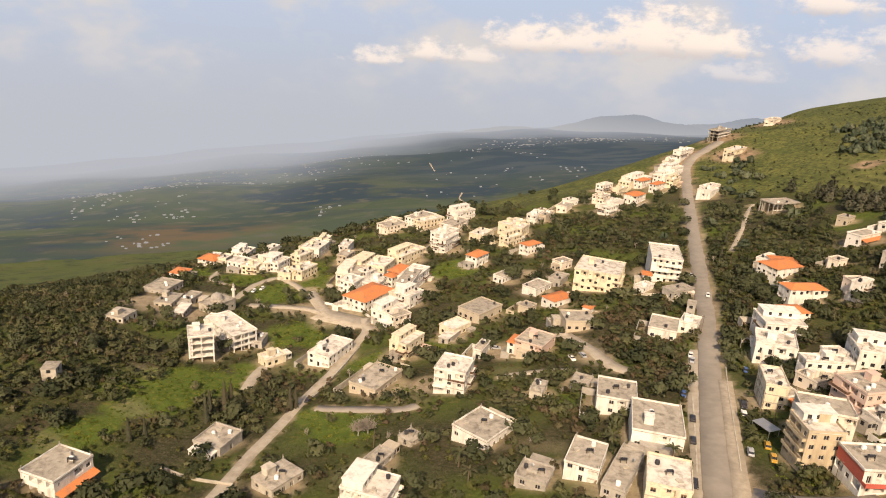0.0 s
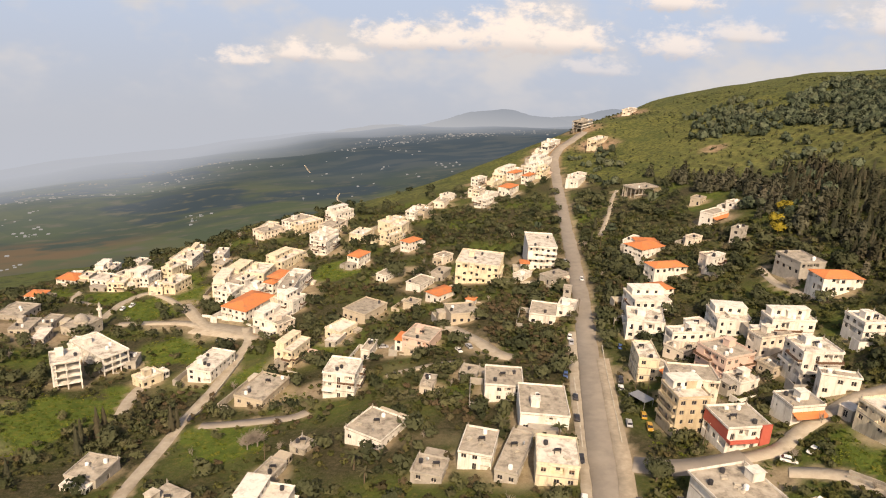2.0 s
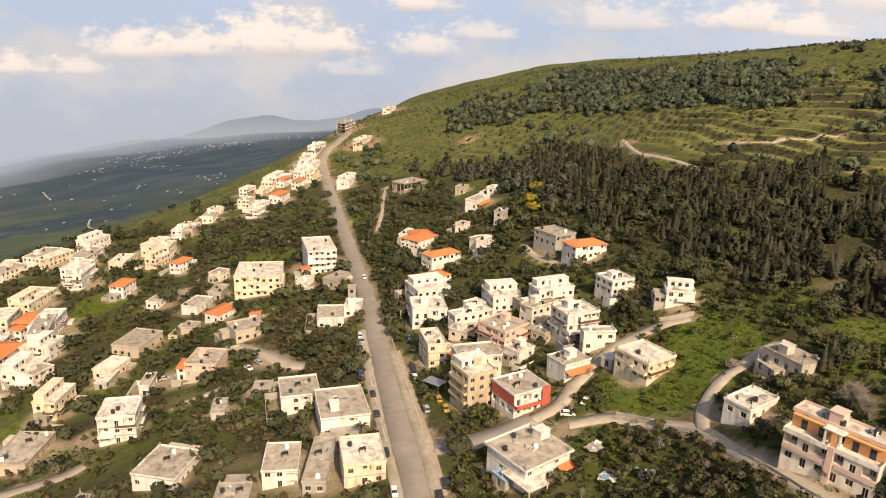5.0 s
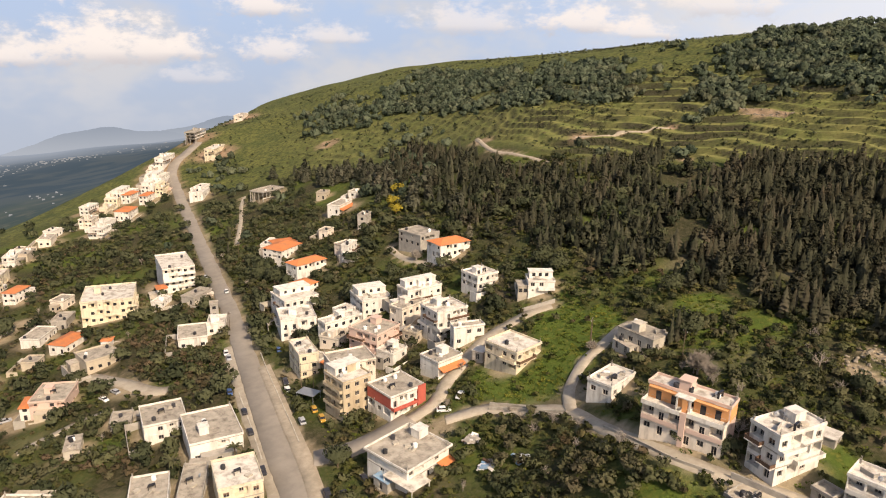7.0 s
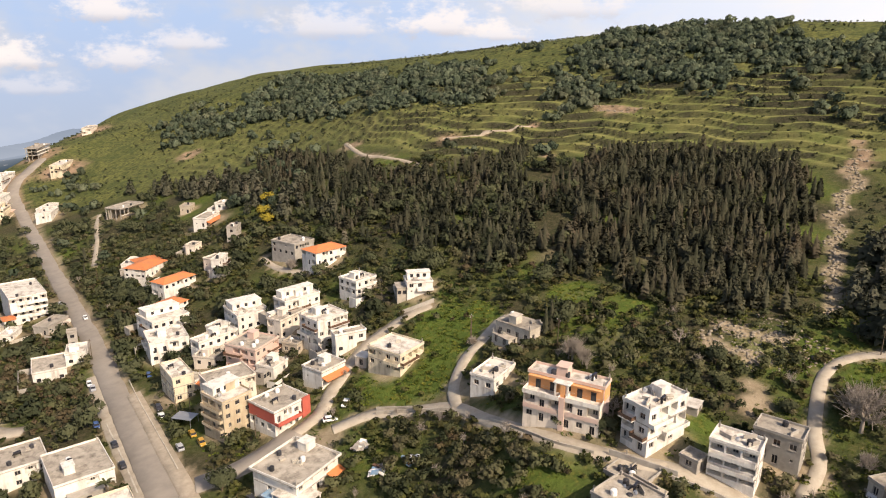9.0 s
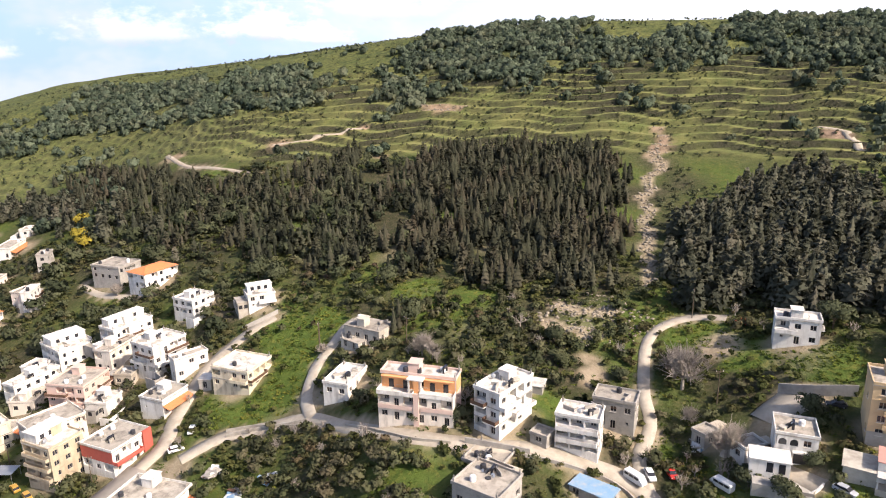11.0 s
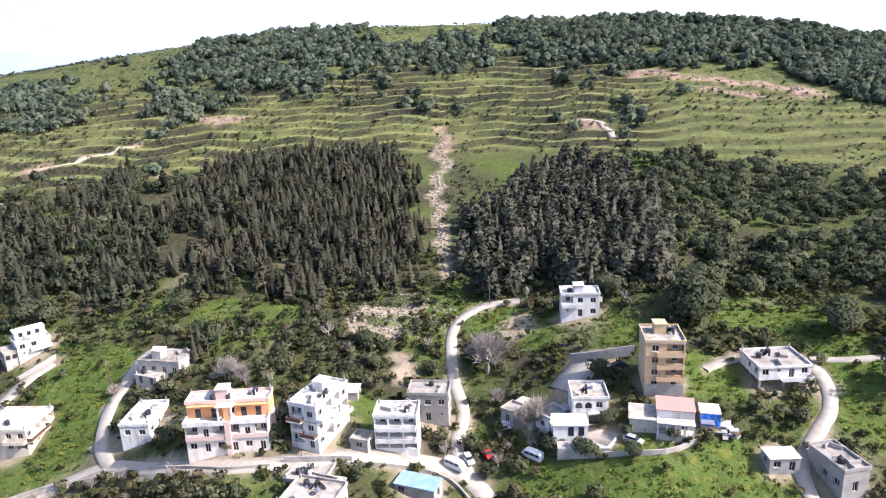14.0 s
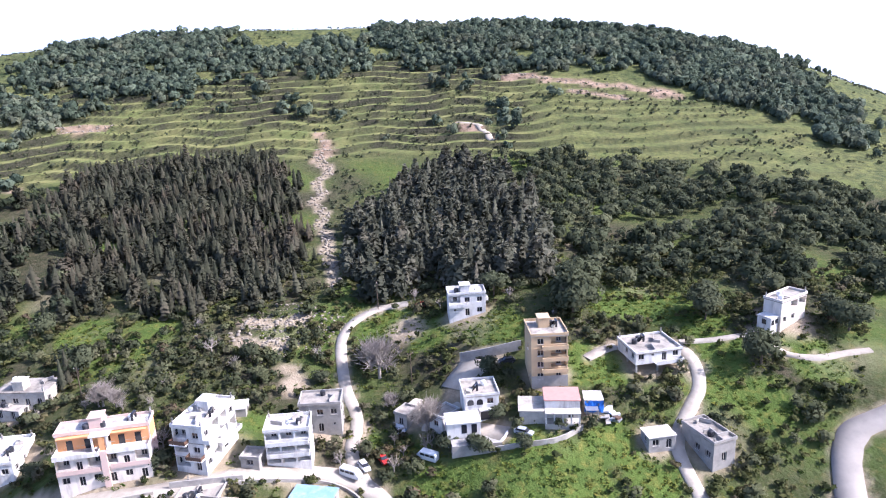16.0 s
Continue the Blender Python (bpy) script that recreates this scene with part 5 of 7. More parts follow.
house(-136.3, 219.2, -52.1, 5.7, 5.0, 100.0, 6.0, "ruin", 175)
house(-15.1, 174.0, -46.7, 10.8, 5.2, 60.1, 3.0, "concrete", 176)
house(-5.7, 186.9, -46.5, 6.0, 5.4, 52.2, 3.0, "ruin", 177)
house(146.6, 6.1, -3.8, 4.4, 3.5, -34.4, 3.5, "concrete", 179)
house(142.5, -2.7, -2.8, 5.5, 4.1, -46.4, 4.0, "white", 180)
house(130.7, 38.2, -2.6, 3.8, 4.0, -10.7, 3.0, "concrete", 181)
house(87.2, 120.4, -25.1, 4.9, 5.0, 6.9, 3.0, "blueroof", 182)
house(120.9, 46.9, -5.0, 8.1, 8.2, -7.5, 3.0, "concrete", 183)
house(112.5, 43.7, -4.6, 9.0, 6.1, -15.1, 4.0, "concrete", 184)

house(68.3, 292.6, -44.0, 4.5, 4.0, 60.0, 3.5, "tile", 185)
house(109.1, 278.5, -36.3, 3.4, 3.4, 66.0, 7.0, "concrete", 186)
house(104.5, 331.5, -41.8, 6.5, 4.5, 78.0, 5.5, "tile", 187)
house(35.2, 349.9, -51.8, 15.0, 6.0, 52.0, 4.0, "flat", 188)
house(61.5, 338.5, -47.9, 11.0, 6.5, 58.0, 4.5, "concrete", 189)
house(42.0, 302.3, -49.4, 7.0, 6.0, 55.0, 4.0, "beige", 190)
house(222.3, 374.9, -14.8, 9.0, 6.0, 40.0, 4.5, "beige", 191)
house(227.8, 346.8, -9.2, 9.0, 5.0, 35.0, 3.6, "flat", 192)
house(182.3, 305.3, -18.0, 7.0, 5.0, 30.0, 4.6, "white", 193)
house(5.8, 273.5, -52.6, 11.0, 4.5, 62.0, 3.0, "shed", 194)
house(148.5, 45.8, -0.6, 4.5, 5.0, 4.0, 2.8, "shed", 195)


# ---- roads and lanes ----
lane([(68.3, 127.7), (71.9, 139.0), (78.7, 161.5), (91.9, 201.9), (107.1, 248.2), (125.4, 307.1), (147.1, 382.1), (169.3, 461.2), (190.3, 539.4), (199.9, 577.3), (211.5, 601.6), (228.4, 617.1), (246.5, 634.0)], 8.8, ASPHALT)
lane([(-58.8, 155.0), (-57.2, 166.0), (-54.8, 182.0), (-51.0, 201.0), (-46.4, 225.0), (-40.0, 249.0), (-34.4, 274.0), (-32.0, 287.5), (-34.6, 303.8)], 3.8, LANE)
lane([(-28.6, 289.6), (-46.5, 304.3), (-63.4, 319.0), (-82.0, 324.4), (-95.5, 323.2)], 5, LANE)
lane([(-105.0, 332.0), (-102.2, 355.2), (-93.4, 369.8), (-81.2, 358.8), (-67.1, 337.0), (-58.5, 318.2)], 3.6, LANE)
lane([(-117.8, 356.1), (-129.4, 366.5), (-131.5, 385.3)], 3, LANE)
lane([(-40.8, 215.4), (-31.1, 213.4), (-20.4, 211.5), (-9.8, 210.2), (-5.0, 212.4)], 4, ASPHALT)
lane([(54.4, 267.4), (60.9, 247.5), (65.6, 230.9), (70.0, 224.8)], 5.5, LANE)
lane([(23.5, 230.4), (37.1, 231.0), (50.1, 229.9)], 3, LANE)
lane([(-70.5, 230.6), (-70.6, 244.5), (-69.4, 253.3), (-66.4, 255.7)], 4, LANE)
lane([(161.2, 370.1), (180.2, 405.5), (196.3, 439.0), (207.7, 458.0)], 2.4, LANE)
lane([(81.1, 145.9), (90.3, 141.1), (101.3, 139.4), (108.6, 139.1)], 7, ASPHALT)
lane([(108.6, 139.1), (117.5, 138.9), (126.6, 143.6), (138.3, 147.4), (147.6, 149.4), (158.3, 147.1), (165.3, 145.2), (170.7, 142.1)], 4.5, LANE)
lane([(113.7, 129.5), (122.7, 123.1), (128.0, 110.5), (130.7, 99.5), (126.0, 84.8), (121.5, 67.2), (123.0, 52.3), (127.2, 39.7), (129.8, 28.8), (130.7, 20.6), (128.0, 14.5), (123.1, 10.3)], 4.2, LANE)
lane([(130.6, 99.2), (138.4, 106.2), (149.3, 110.5), (156.7, 110.8), (166.9, 111.4), (170.2, 110.4)], 3.5, LANE)
lane([(128.8, 14.6), (137.6, 18.5), (148.9, 17.9), (158.6, 21.0), (169.1, 23.1), (181.8, 24.2), (190.6, 21.1), (195.6, 14.1), (195.6, 5.5)], 2.9, LANE)
lane([(114.5, -52.2), (128.5, -51.6), (137.5, -57.4), (144.0, -62.3), (151.5, -63.7), (156.6, -62.5), (159.2, -60.5)], 2.9, LANE)
lane([(154.6, -38.3), (157.4, -42.4), (159.3, -46.8)], 2.4, LANE)
lane([(159.2, -62.9), (157.8, -71.2), (157.2, -80.6), (153.5, -83.1), (149.9, -85.5), (148.2, -92.0), (149.2, -100.3), (149.6, -106.0)], 1.7, LANE)
lane([(112.7, -80.2), (123.1, -85.1), (128.8, -90.8), (131.1, -101.6)], 5.5, ASPHALT)
lane([(182.3, 249.4), (179.3, 238.1), (178.4, 224.7), (180.6, 210.5)], 3, LANE)
lane([(159.3, -14.5), (158.1, -10.4), (152.2, -5.8)], 8, LANE)
lane([(304.8, 323.4), (285.4, 288.2), (281.4, 265.2), (274.3, 229.6)], 2.5, VERGE)
lane([(313.5, 251.9), (328.4, 237.5), (352.1, 216.7)], 2.5, VERGE)
lane([(383.5, -21.2), (378.6, -32.2), (359.9, -38.6)], 3, VERGE)
lane([(-29.0, 1677.3), (-45.3, 1787.8)], 2.5, VERGE)
lane([(49.0, 1368.2), (30.9, 1411.9), (35.8, 1460.5)], 3, VERGE)
lane([(64.3, 130.0), (68.8, 144.0), (74.8, 164.1), (82.2, 188.5), (90.6, 214.6), (99.6, 240.4)], 5.2, LANE)
lane([(71.7, 125.8), (79.2, 147.2), (84.6, 164.8), (92.6, 190.1), (99.6, 212.4)], 4.2, VERGE)
lane([(145.4, 0.9), (141.0, -6.0), (137.3, -11.5), (134.4, -16.3)], 6, LANE)
lane([(-57.5, 313.1), (-46.7, 305.7), (-33.5, 295.6)], 13, LANE)
lane([(-68.8, 345.5), (-60.0, 325.9), (-53.9, 312.5)], 5, LANE)


azs = np.concatenate([np.arange(-44, 130, 0.48), np.arange(130, 316.1, 2.0)])
ranges = np.concatenate([np.arange(0, 120, 6), np.arange(120, 300, 2.0), np.arange(300, 660, 1.8), np.geomspace(660, 1010, 40)])
land_mesh, lv = sheet("ground", azs, ranges, [land_material()], ground)
lx, ly = lv[:, 0], lv[:, 1]
lg, la = np.hypot(lx, ly), np.degrees(np.arctan2(lx, ly))
lush = 0.22 + 0.14 * bump01(la, 15, 40) + 0.5 * wave(lx, ly, 45, 11)
for mx, my, mr in MEADOWS:
    lush = np.maximum(lush, 1.3 * (1 - bump01(np.hypot(lx - mx, ly - my) + 3 * wave(lx, ly, 17, 12), mr * 0.75, mr * 1.15)))
bare = 0.25 * bump01(wave(lx, ly, 30, 13), 0.5, 1.2) * (lg < 270)
fray = 1.2 * wave(lx, ly, 11, 14)
for mx, my, mr in EARTH:
    near = np.flatnonzero((np.abs(lx - mx) < mr * 1.3 + 4) & (np.abs(ly - my) < mr * 1.3 + 4))
    bare[near] = np.maximum(bare[near], 0.85 * (1 - bump01(np.hypot(lx[near] - mx, ly[near] - my) + fray[near], mr * 0.6, mr * 1.2)))
hill_from = np.interp(la, [14, 26, 38, 50, 62, 75, 88, 100, 110, 125], [430, 400, 385, 300, 292, 282, 280, 276, 272, 258])
lk = lg / spread(la)
hill = bump01(lk, hill_from - 12, hill_from + 12) * bump01(la, 12, 16) * (1 - bump01(la, 130, 140))
brow = brow_slope(lx, ly)
hill = np.maximum(hill, brow)
edge = np.interp(la, [-62, -32, -15, -5, 8, 16, 20, 26], [230, 255, 295, 345, 415, 480, 560, 720])
valley = np.where((la < 26) & (la > -170), bump01(lk, edge, edge * 1.18), bump01(lg, 800, 1000))
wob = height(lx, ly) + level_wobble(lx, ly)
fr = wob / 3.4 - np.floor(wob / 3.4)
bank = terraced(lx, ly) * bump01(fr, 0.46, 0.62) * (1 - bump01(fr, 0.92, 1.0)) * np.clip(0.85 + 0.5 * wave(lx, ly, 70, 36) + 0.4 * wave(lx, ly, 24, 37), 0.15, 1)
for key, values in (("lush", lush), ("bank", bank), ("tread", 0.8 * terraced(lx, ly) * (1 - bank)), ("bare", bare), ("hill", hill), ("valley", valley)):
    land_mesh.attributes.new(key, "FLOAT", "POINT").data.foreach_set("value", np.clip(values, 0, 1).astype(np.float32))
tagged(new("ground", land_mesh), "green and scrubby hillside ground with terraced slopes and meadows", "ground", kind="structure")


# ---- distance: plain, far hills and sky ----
# a backdrop surface that emits its colour and takes no sunlight
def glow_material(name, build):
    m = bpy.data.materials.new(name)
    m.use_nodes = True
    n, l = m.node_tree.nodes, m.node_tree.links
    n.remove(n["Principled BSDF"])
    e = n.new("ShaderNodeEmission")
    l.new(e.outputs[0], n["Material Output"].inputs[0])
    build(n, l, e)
    return m


def mixer(n, l):
    def mix(fac, a, c):
        x = n.new("ShaderNodeMix")
        x.data_type = "RGBA"
        for v, s in ((fac, x.inputs[0]), (a, x.inputs[6]), (c, x.inputs[7])):
            if isinstance(v, tuple):
                s.default_value = (*v, 1)
            elif isinstance(v, float):
                s.default_value = v
            else:
                l.new(v, s)
        return x.outputs[2]

    def maths(op, *args):
        x = n.new("ShaderNodeMath")
        x.operation = op
        for i, v in enumerate(args):
            if isinstance(v, (int, float)):
                x.inputs[i].default_value = v
            else:
                l.new(v, x.inputs[i])
        return x.outputs[0]

    def span(v, lo, hi, a=0.0, c=1.0):
        x = n.new("ShaderNodeMapRange")
        x.interpolation_type = "SMOOTHSTEP"
        for i, w in enumerate((lo, hi, a, c)):
            x.inputs[i + 1].default_value = w
        l.new(v, x.inputs[0])
        return x.outputs[0]
    return mix, maths, span


# haze colour that is mixed into the plain with distance
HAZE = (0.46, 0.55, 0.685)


def plain_build(n, l, e):
    mix, maths, span = mixer(n, l)
    geo = n.new("ShaderNodeNewGeometry")
    far = n.new("ShaderNodeVectorMath")
    far.operation = "LENGTH"
    l.new(geo.outputs["Position"], far.inputs[0])

    def tex(s, lo, hi, d=5.0):
        t = n.new("ShaderNodeTexNoise")
        t.inputs["Scale"].default_value, t.inputs["Detail"].default_value = s, d
        l.new(geo.outputs["Position"], t.inputs["Vector"])
        return span(t.outputs[0], lo, hi)

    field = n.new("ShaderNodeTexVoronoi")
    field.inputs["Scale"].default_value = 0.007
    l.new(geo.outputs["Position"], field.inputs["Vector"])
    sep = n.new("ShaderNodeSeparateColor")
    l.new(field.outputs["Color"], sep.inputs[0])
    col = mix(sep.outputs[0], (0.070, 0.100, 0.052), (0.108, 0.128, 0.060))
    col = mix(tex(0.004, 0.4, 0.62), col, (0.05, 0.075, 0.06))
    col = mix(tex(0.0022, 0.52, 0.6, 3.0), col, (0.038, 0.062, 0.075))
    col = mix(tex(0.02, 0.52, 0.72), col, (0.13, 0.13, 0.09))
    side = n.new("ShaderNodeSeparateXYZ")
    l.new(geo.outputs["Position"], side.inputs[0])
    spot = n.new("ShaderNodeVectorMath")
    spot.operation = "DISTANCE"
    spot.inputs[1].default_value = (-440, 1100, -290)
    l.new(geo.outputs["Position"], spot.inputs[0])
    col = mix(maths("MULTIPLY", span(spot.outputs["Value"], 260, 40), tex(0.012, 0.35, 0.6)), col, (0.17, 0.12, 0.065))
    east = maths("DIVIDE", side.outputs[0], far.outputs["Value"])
    # less haze is mixed into the colour toward the east
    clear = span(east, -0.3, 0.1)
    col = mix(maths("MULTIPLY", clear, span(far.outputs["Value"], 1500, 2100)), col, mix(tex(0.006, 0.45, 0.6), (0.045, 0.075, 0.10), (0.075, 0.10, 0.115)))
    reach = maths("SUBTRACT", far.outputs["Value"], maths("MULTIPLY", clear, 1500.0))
    # distance haze is painted into the colour, thicker farther out
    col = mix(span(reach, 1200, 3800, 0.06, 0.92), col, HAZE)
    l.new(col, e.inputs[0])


def plain_height(x, y):
    """The low country falls away into the haze."""
    a, g = np.degrees(np.arctan2(x, y)), np.hypot(x, y)
    dip = np.interp(a, [-60, -32, -14, 0, 8, 14, 30], [12.4, 12.1, 10.6, 8.8, 7.9, 7.5, 7.0])
    t = np.clip((g - 1000) / 3900, 0, 1)
    near = height(x / np.maximum(g, 1) * 1000, y / np.maximum(g, 1) * 1000)
    return near * (1 - t) + (80 - 4900 * np.tan(np.radians(dip))) * t - 1 + 14 * wave(x, y, 800, 21) * np.minimum(1, t * 6)


# the plain glows in its own colour, daylight included
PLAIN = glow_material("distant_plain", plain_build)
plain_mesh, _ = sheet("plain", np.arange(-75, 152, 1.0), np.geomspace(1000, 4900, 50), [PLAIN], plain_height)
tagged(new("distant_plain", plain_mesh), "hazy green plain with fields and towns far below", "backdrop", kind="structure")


def town(az0, az1, g0, g1, count, seed):
    """Pale far-off houses on the plain."""
    r = np.random.RandomState(seed)
    count = int(count * 1.3)
    mid = r.randint(0, 7, count)
    ca, cg = r.uniform(az0, az1, 7), r.uniform(g0, g1, 7)
    loose = r.rand(count) < 0.35
    a = np.radians(np.where(loose, r.uniform(az0, az1, count), ca[mid] + r.normal(size=count) * (az1 - az0) * 0.06))
    g = np.where(loose, r.uniform(g0, g1, count), cg[mid] + r.normal(size=count) * (g1 - g0) * 0.05)
    x, y = np.sin(a) * g, np.cos(a) * g
    z = plain_height(x, y) if g0 > 1000 else height(x, y)
    bm = bmesh.new()
    for i in range(count):
        k = r.uniform(0.16, 0.5) * (0.5 + g[i] / 4200)
        w, d, h = 7 * k, 6 * k, r.uniform(3, 6) * k
        quad_box(bm, x[i] - w, x[i] + w, y[i] - d, y[i] + d, z[i] - 4, z[i] + h)
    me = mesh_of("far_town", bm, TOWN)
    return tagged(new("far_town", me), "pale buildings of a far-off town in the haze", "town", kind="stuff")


# the houses emit one hazy grey, with no lit or shaded sides
TOWN = glow_material("far_town_glow", lambda n, l, e: setattr(e.inputs[0], "default_value", (0.36, 0.38, 0.40, 1)))
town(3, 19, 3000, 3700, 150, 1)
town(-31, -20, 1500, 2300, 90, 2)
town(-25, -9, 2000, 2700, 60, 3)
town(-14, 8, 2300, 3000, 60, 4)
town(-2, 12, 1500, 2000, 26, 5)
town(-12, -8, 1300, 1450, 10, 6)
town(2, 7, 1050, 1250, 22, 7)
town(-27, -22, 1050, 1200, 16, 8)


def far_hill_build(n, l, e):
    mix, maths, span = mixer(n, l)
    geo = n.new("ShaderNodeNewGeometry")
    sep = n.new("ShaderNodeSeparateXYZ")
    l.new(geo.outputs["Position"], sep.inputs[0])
    # haze is put into the glow: paler blue toward the foot
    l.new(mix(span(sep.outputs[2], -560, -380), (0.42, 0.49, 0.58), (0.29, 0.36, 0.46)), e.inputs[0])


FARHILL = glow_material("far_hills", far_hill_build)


def far_hills(az0, az1, dist, base, peak, seed):
    """A low ridge in the haze, between the dips base and peak (degrees under level)."""
    r = np.random.RandomState(seed)
    a = np.linspace(az0, az1, 120)
    u = (a - az0) / (az1 - az0)
    lo, hi = 80 - dist * math.tan(radians(base)), 80 - dist * math.tan(radians(peak))
    rise = np.sin(np.pi * u) ** 0.8 * (0.86 + 0.08 * np.sin(u * 11 + seed) + 0.04 * np.sin(u * 27 + seed * 2)) + r.uniform(-0.012, 0.012, 120)
    v, f = [], []
    for i, (aa, h) in enumerate(zip(a, rise)):
        for g, z in ((dist - 260, lo - 60), (dist, lo + max(h, 0.02) * (hi - lo)), (dist + 90, lo - 90)):
            x, y = at(aa, g)
            v.append((x, y, z))
        if i:
            j = 3 * i
            f += [(j - 3, j, j + 1, j - 2), (j - 2, j + 1, j + 2, j - 1)]
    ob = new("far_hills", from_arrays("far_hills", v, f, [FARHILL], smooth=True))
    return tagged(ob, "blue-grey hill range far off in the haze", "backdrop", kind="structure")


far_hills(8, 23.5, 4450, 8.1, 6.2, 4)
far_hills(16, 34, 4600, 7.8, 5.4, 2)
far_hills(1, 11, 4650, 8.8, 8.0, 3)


CLOUDS = ((-6.4, -3.7, 2.2, 0.9, 0.8), (-1.8, -3.0, 2.6, 1.15, 0.85), (1.6, -3.1, 2.0, 0.9, 0.7), (5.7, -1.7, 3.6, 1.5, 0.9), (9.5, -1.5, 3.6, 1.5, 0.9), (14.3, -1.0, 3.6, 2.6, 1.0),
          (18.0, -1.0, 3.6, 2.0, 1.0), (20.8, -1.0, 2.2, 1.2, 0.9), (26.8, 2.3, 3.4, 1.4, 0.9), (27.2, -1.0, 3.0, 1.6, 0.75), (31.5, 0.2, 3.2, 1.0, 0.6), (21.8, -2.9, 3.4, 0.9, 0.4),
          (42, 1.4, 5.0, 1.6, 0.6), (51.2, 1.6, 5.0, 1.6, 0.9), (55.5, 1.0, 3.0, 1.0, 0.8), (36, 4.6, 6.0, 1.6, 0.8), (61, 3.0, 5.0, 1.8, 0.7))


def sky_build(n, l, e):
    mix, maths, span = mixer(n, l)
    geo = n.new("ShaderNodeNewGeometry")
    sep = n.new("ShaderNodeSeparateXYZ")
    l.new(geo.outputs["Position"], sep.inputs[0])
    el = maths("MULTIPLY", maths("ARCTANGENT", maths("DIVIDE", maths("SUBTRACT", sep.outputs[2], 80.0), 4850.0)), 57.2958)
    az = maths("MULTIPLY", maths("ARCTAN2", sep.outputs[0], sep.outputs[1]), 57.2958)
    pos = n.new("ShaderNodeCombineXYZ")
    l.new(az, pos.inputs[0])
    l.new(maths("MULTIPLY", el, 1.7), pos.inputs[1])

    def tex(s, d=6.0, rough=0.6):
        t = n.new("ShaderNodeTexNoise")
        t.inputs["Scale"].default_value, t.inputs["Detail"].default_value, t.inputs["Roughness"].default_value = s, d, rough
        l.new(pos.outputs[0], t.inputs["Vector"])
        return t.outputs[0]

    col = mix(span(el, -9, 4), (0.455, 0.55, 0.69), (0.46, 0.63, 0.90))
    col = mix(maths("MULTIPLY", span(tex(0.09, 4), 0.44, 0.66), span(el, -9, -2)), col, (0.62, 0.68, 0.76))
    # toward the sun's side the air brightens
    col = mix(span(az, 38, 100), col, (1.0, 1.03, 1.05))
    lump = maths("MULTIPLY", maths("SUBTRACT", tex(0.55), 0.5), 2.6)
    fine = maths("MULTIPLY", maths("SUBTRACT", tex(1.6), 0.5), 0.7)
    for ca, ce, ra, re, much in CLOUDS:
        dx = maths("DIVIDE", maths("SUBTRACT", az, float(ca)), float(ra))
        dy = maths("DIVIDE", maths("SUBTRACT", el, float(ce)), float(re) * 1.3)
        low = maths("MULTIPLY", maths("LESS_THAN", dy, 0.0), 1.6)
        dy = maths("MULTIPLY", dy, maths("ADD", low, 1.0))
        d = maths("SUBTRACT", 1.0, maths("SQRT", maths("ADD", maths("MULTIPLY", dx, dx), maths("MULTIPLY", dy, dy))))
        d = maths("ADD", maths("ADD", d, lump), fine)
        tone = mix(span(dy, -0.9, 0.35), (0.60, 0.62, 0.68), (0.95, 0.93, 0.92))
        col = mix(maths("MULTIPLY", span(d, -0.12, 0.75), float(much)), col, tone)
    l.new(col, e.inputs[0])


SKYMAT = glow_material("hazy_cloudy_sky", sky_build)
sv, sf = [], []
for i, aa in enumerate(np.arange(-80, 156.1, 2.0)):
    for z in (-1150, -300, 500, 1700):
        x, y = at(aa, 4850)
        sv.append((x, y, z))
    if i:
        for k in range(3):
            j = 4 * i + k
            sf.append((j - 4, j, j + 1, j - 3))
tagged(new("sky_backdrop", from_arrays("sky_backdrop", sv, sf, [SKYMAT])), "hazy pale blue sky with white cumulus clouds", "backdrop", kind="structure")


# ---- plants ----
def soft_crown(form, lift=0.35, share=0.6, middle=0.4):
    """Adds a normal to each corner of a crown's leaves, between the leaf's own and the crown's round form."""
    v, f = form
    e = np.cross(v[f[:, 1]] - v[f[:, 0]], v[f[:, 2]] - v[f[:, 0]])
    e /= np.linalg.norm(e, axis=1)[:, None] + 1e-9
    mid = v[f].mean(1)
    o = mid - (0, 0, middle)
    o /= np.linalg.norm(o, axis=1)[:, None] + 1e-9
    o[:, 2] += lift
    turn = (e * o).sum(1) < 0
    f = np.where(turn[:, None], f[:, ::-1], f)
    e = np.where(turn[:, None], -e, e)
    both = o * share + e * (1 - share)
    n = np.zeros_like(v)
    for k in range(3):
        np.add.at(n, f[:, k], both)
    return v, f, n / (np.linalg.norm(n, axis=1)[:, None] + 1e-9)


def fast_mesh(name, verts, tris, mat, tint=None, normals=None):
    me = bpy.data.meshes.new(name)
    me.vertices.add(len(verts))
    me.vertices.foreach_set("co", np.asarray(verts, np.float32).ravel())
    me.loops.add(3 * len(tris))
    me.loops.foreach_set("vertex_index", np.asarray(tris, np.int32).ravel())
    me.polygons.add(len(tris))
    me.polygons.foreach_set("loop_start", np.arange(len(tris), dtype=np.int32) * 3)
    me.update(calc_edges=True)
    me.materials.append(mat)
    if normals is not None:
        me.attributes.new("custom_normal", "FLOAT_VECTOR", "POINT").data.foreach_set("vector", np.asarray(normals, np.float32).ravel())
    if tint is not None:
        me.attributes.new("tint", "FLOAT", "POINT").data.foreach_set("value", np.asarray(tint, np.float32))
    return me


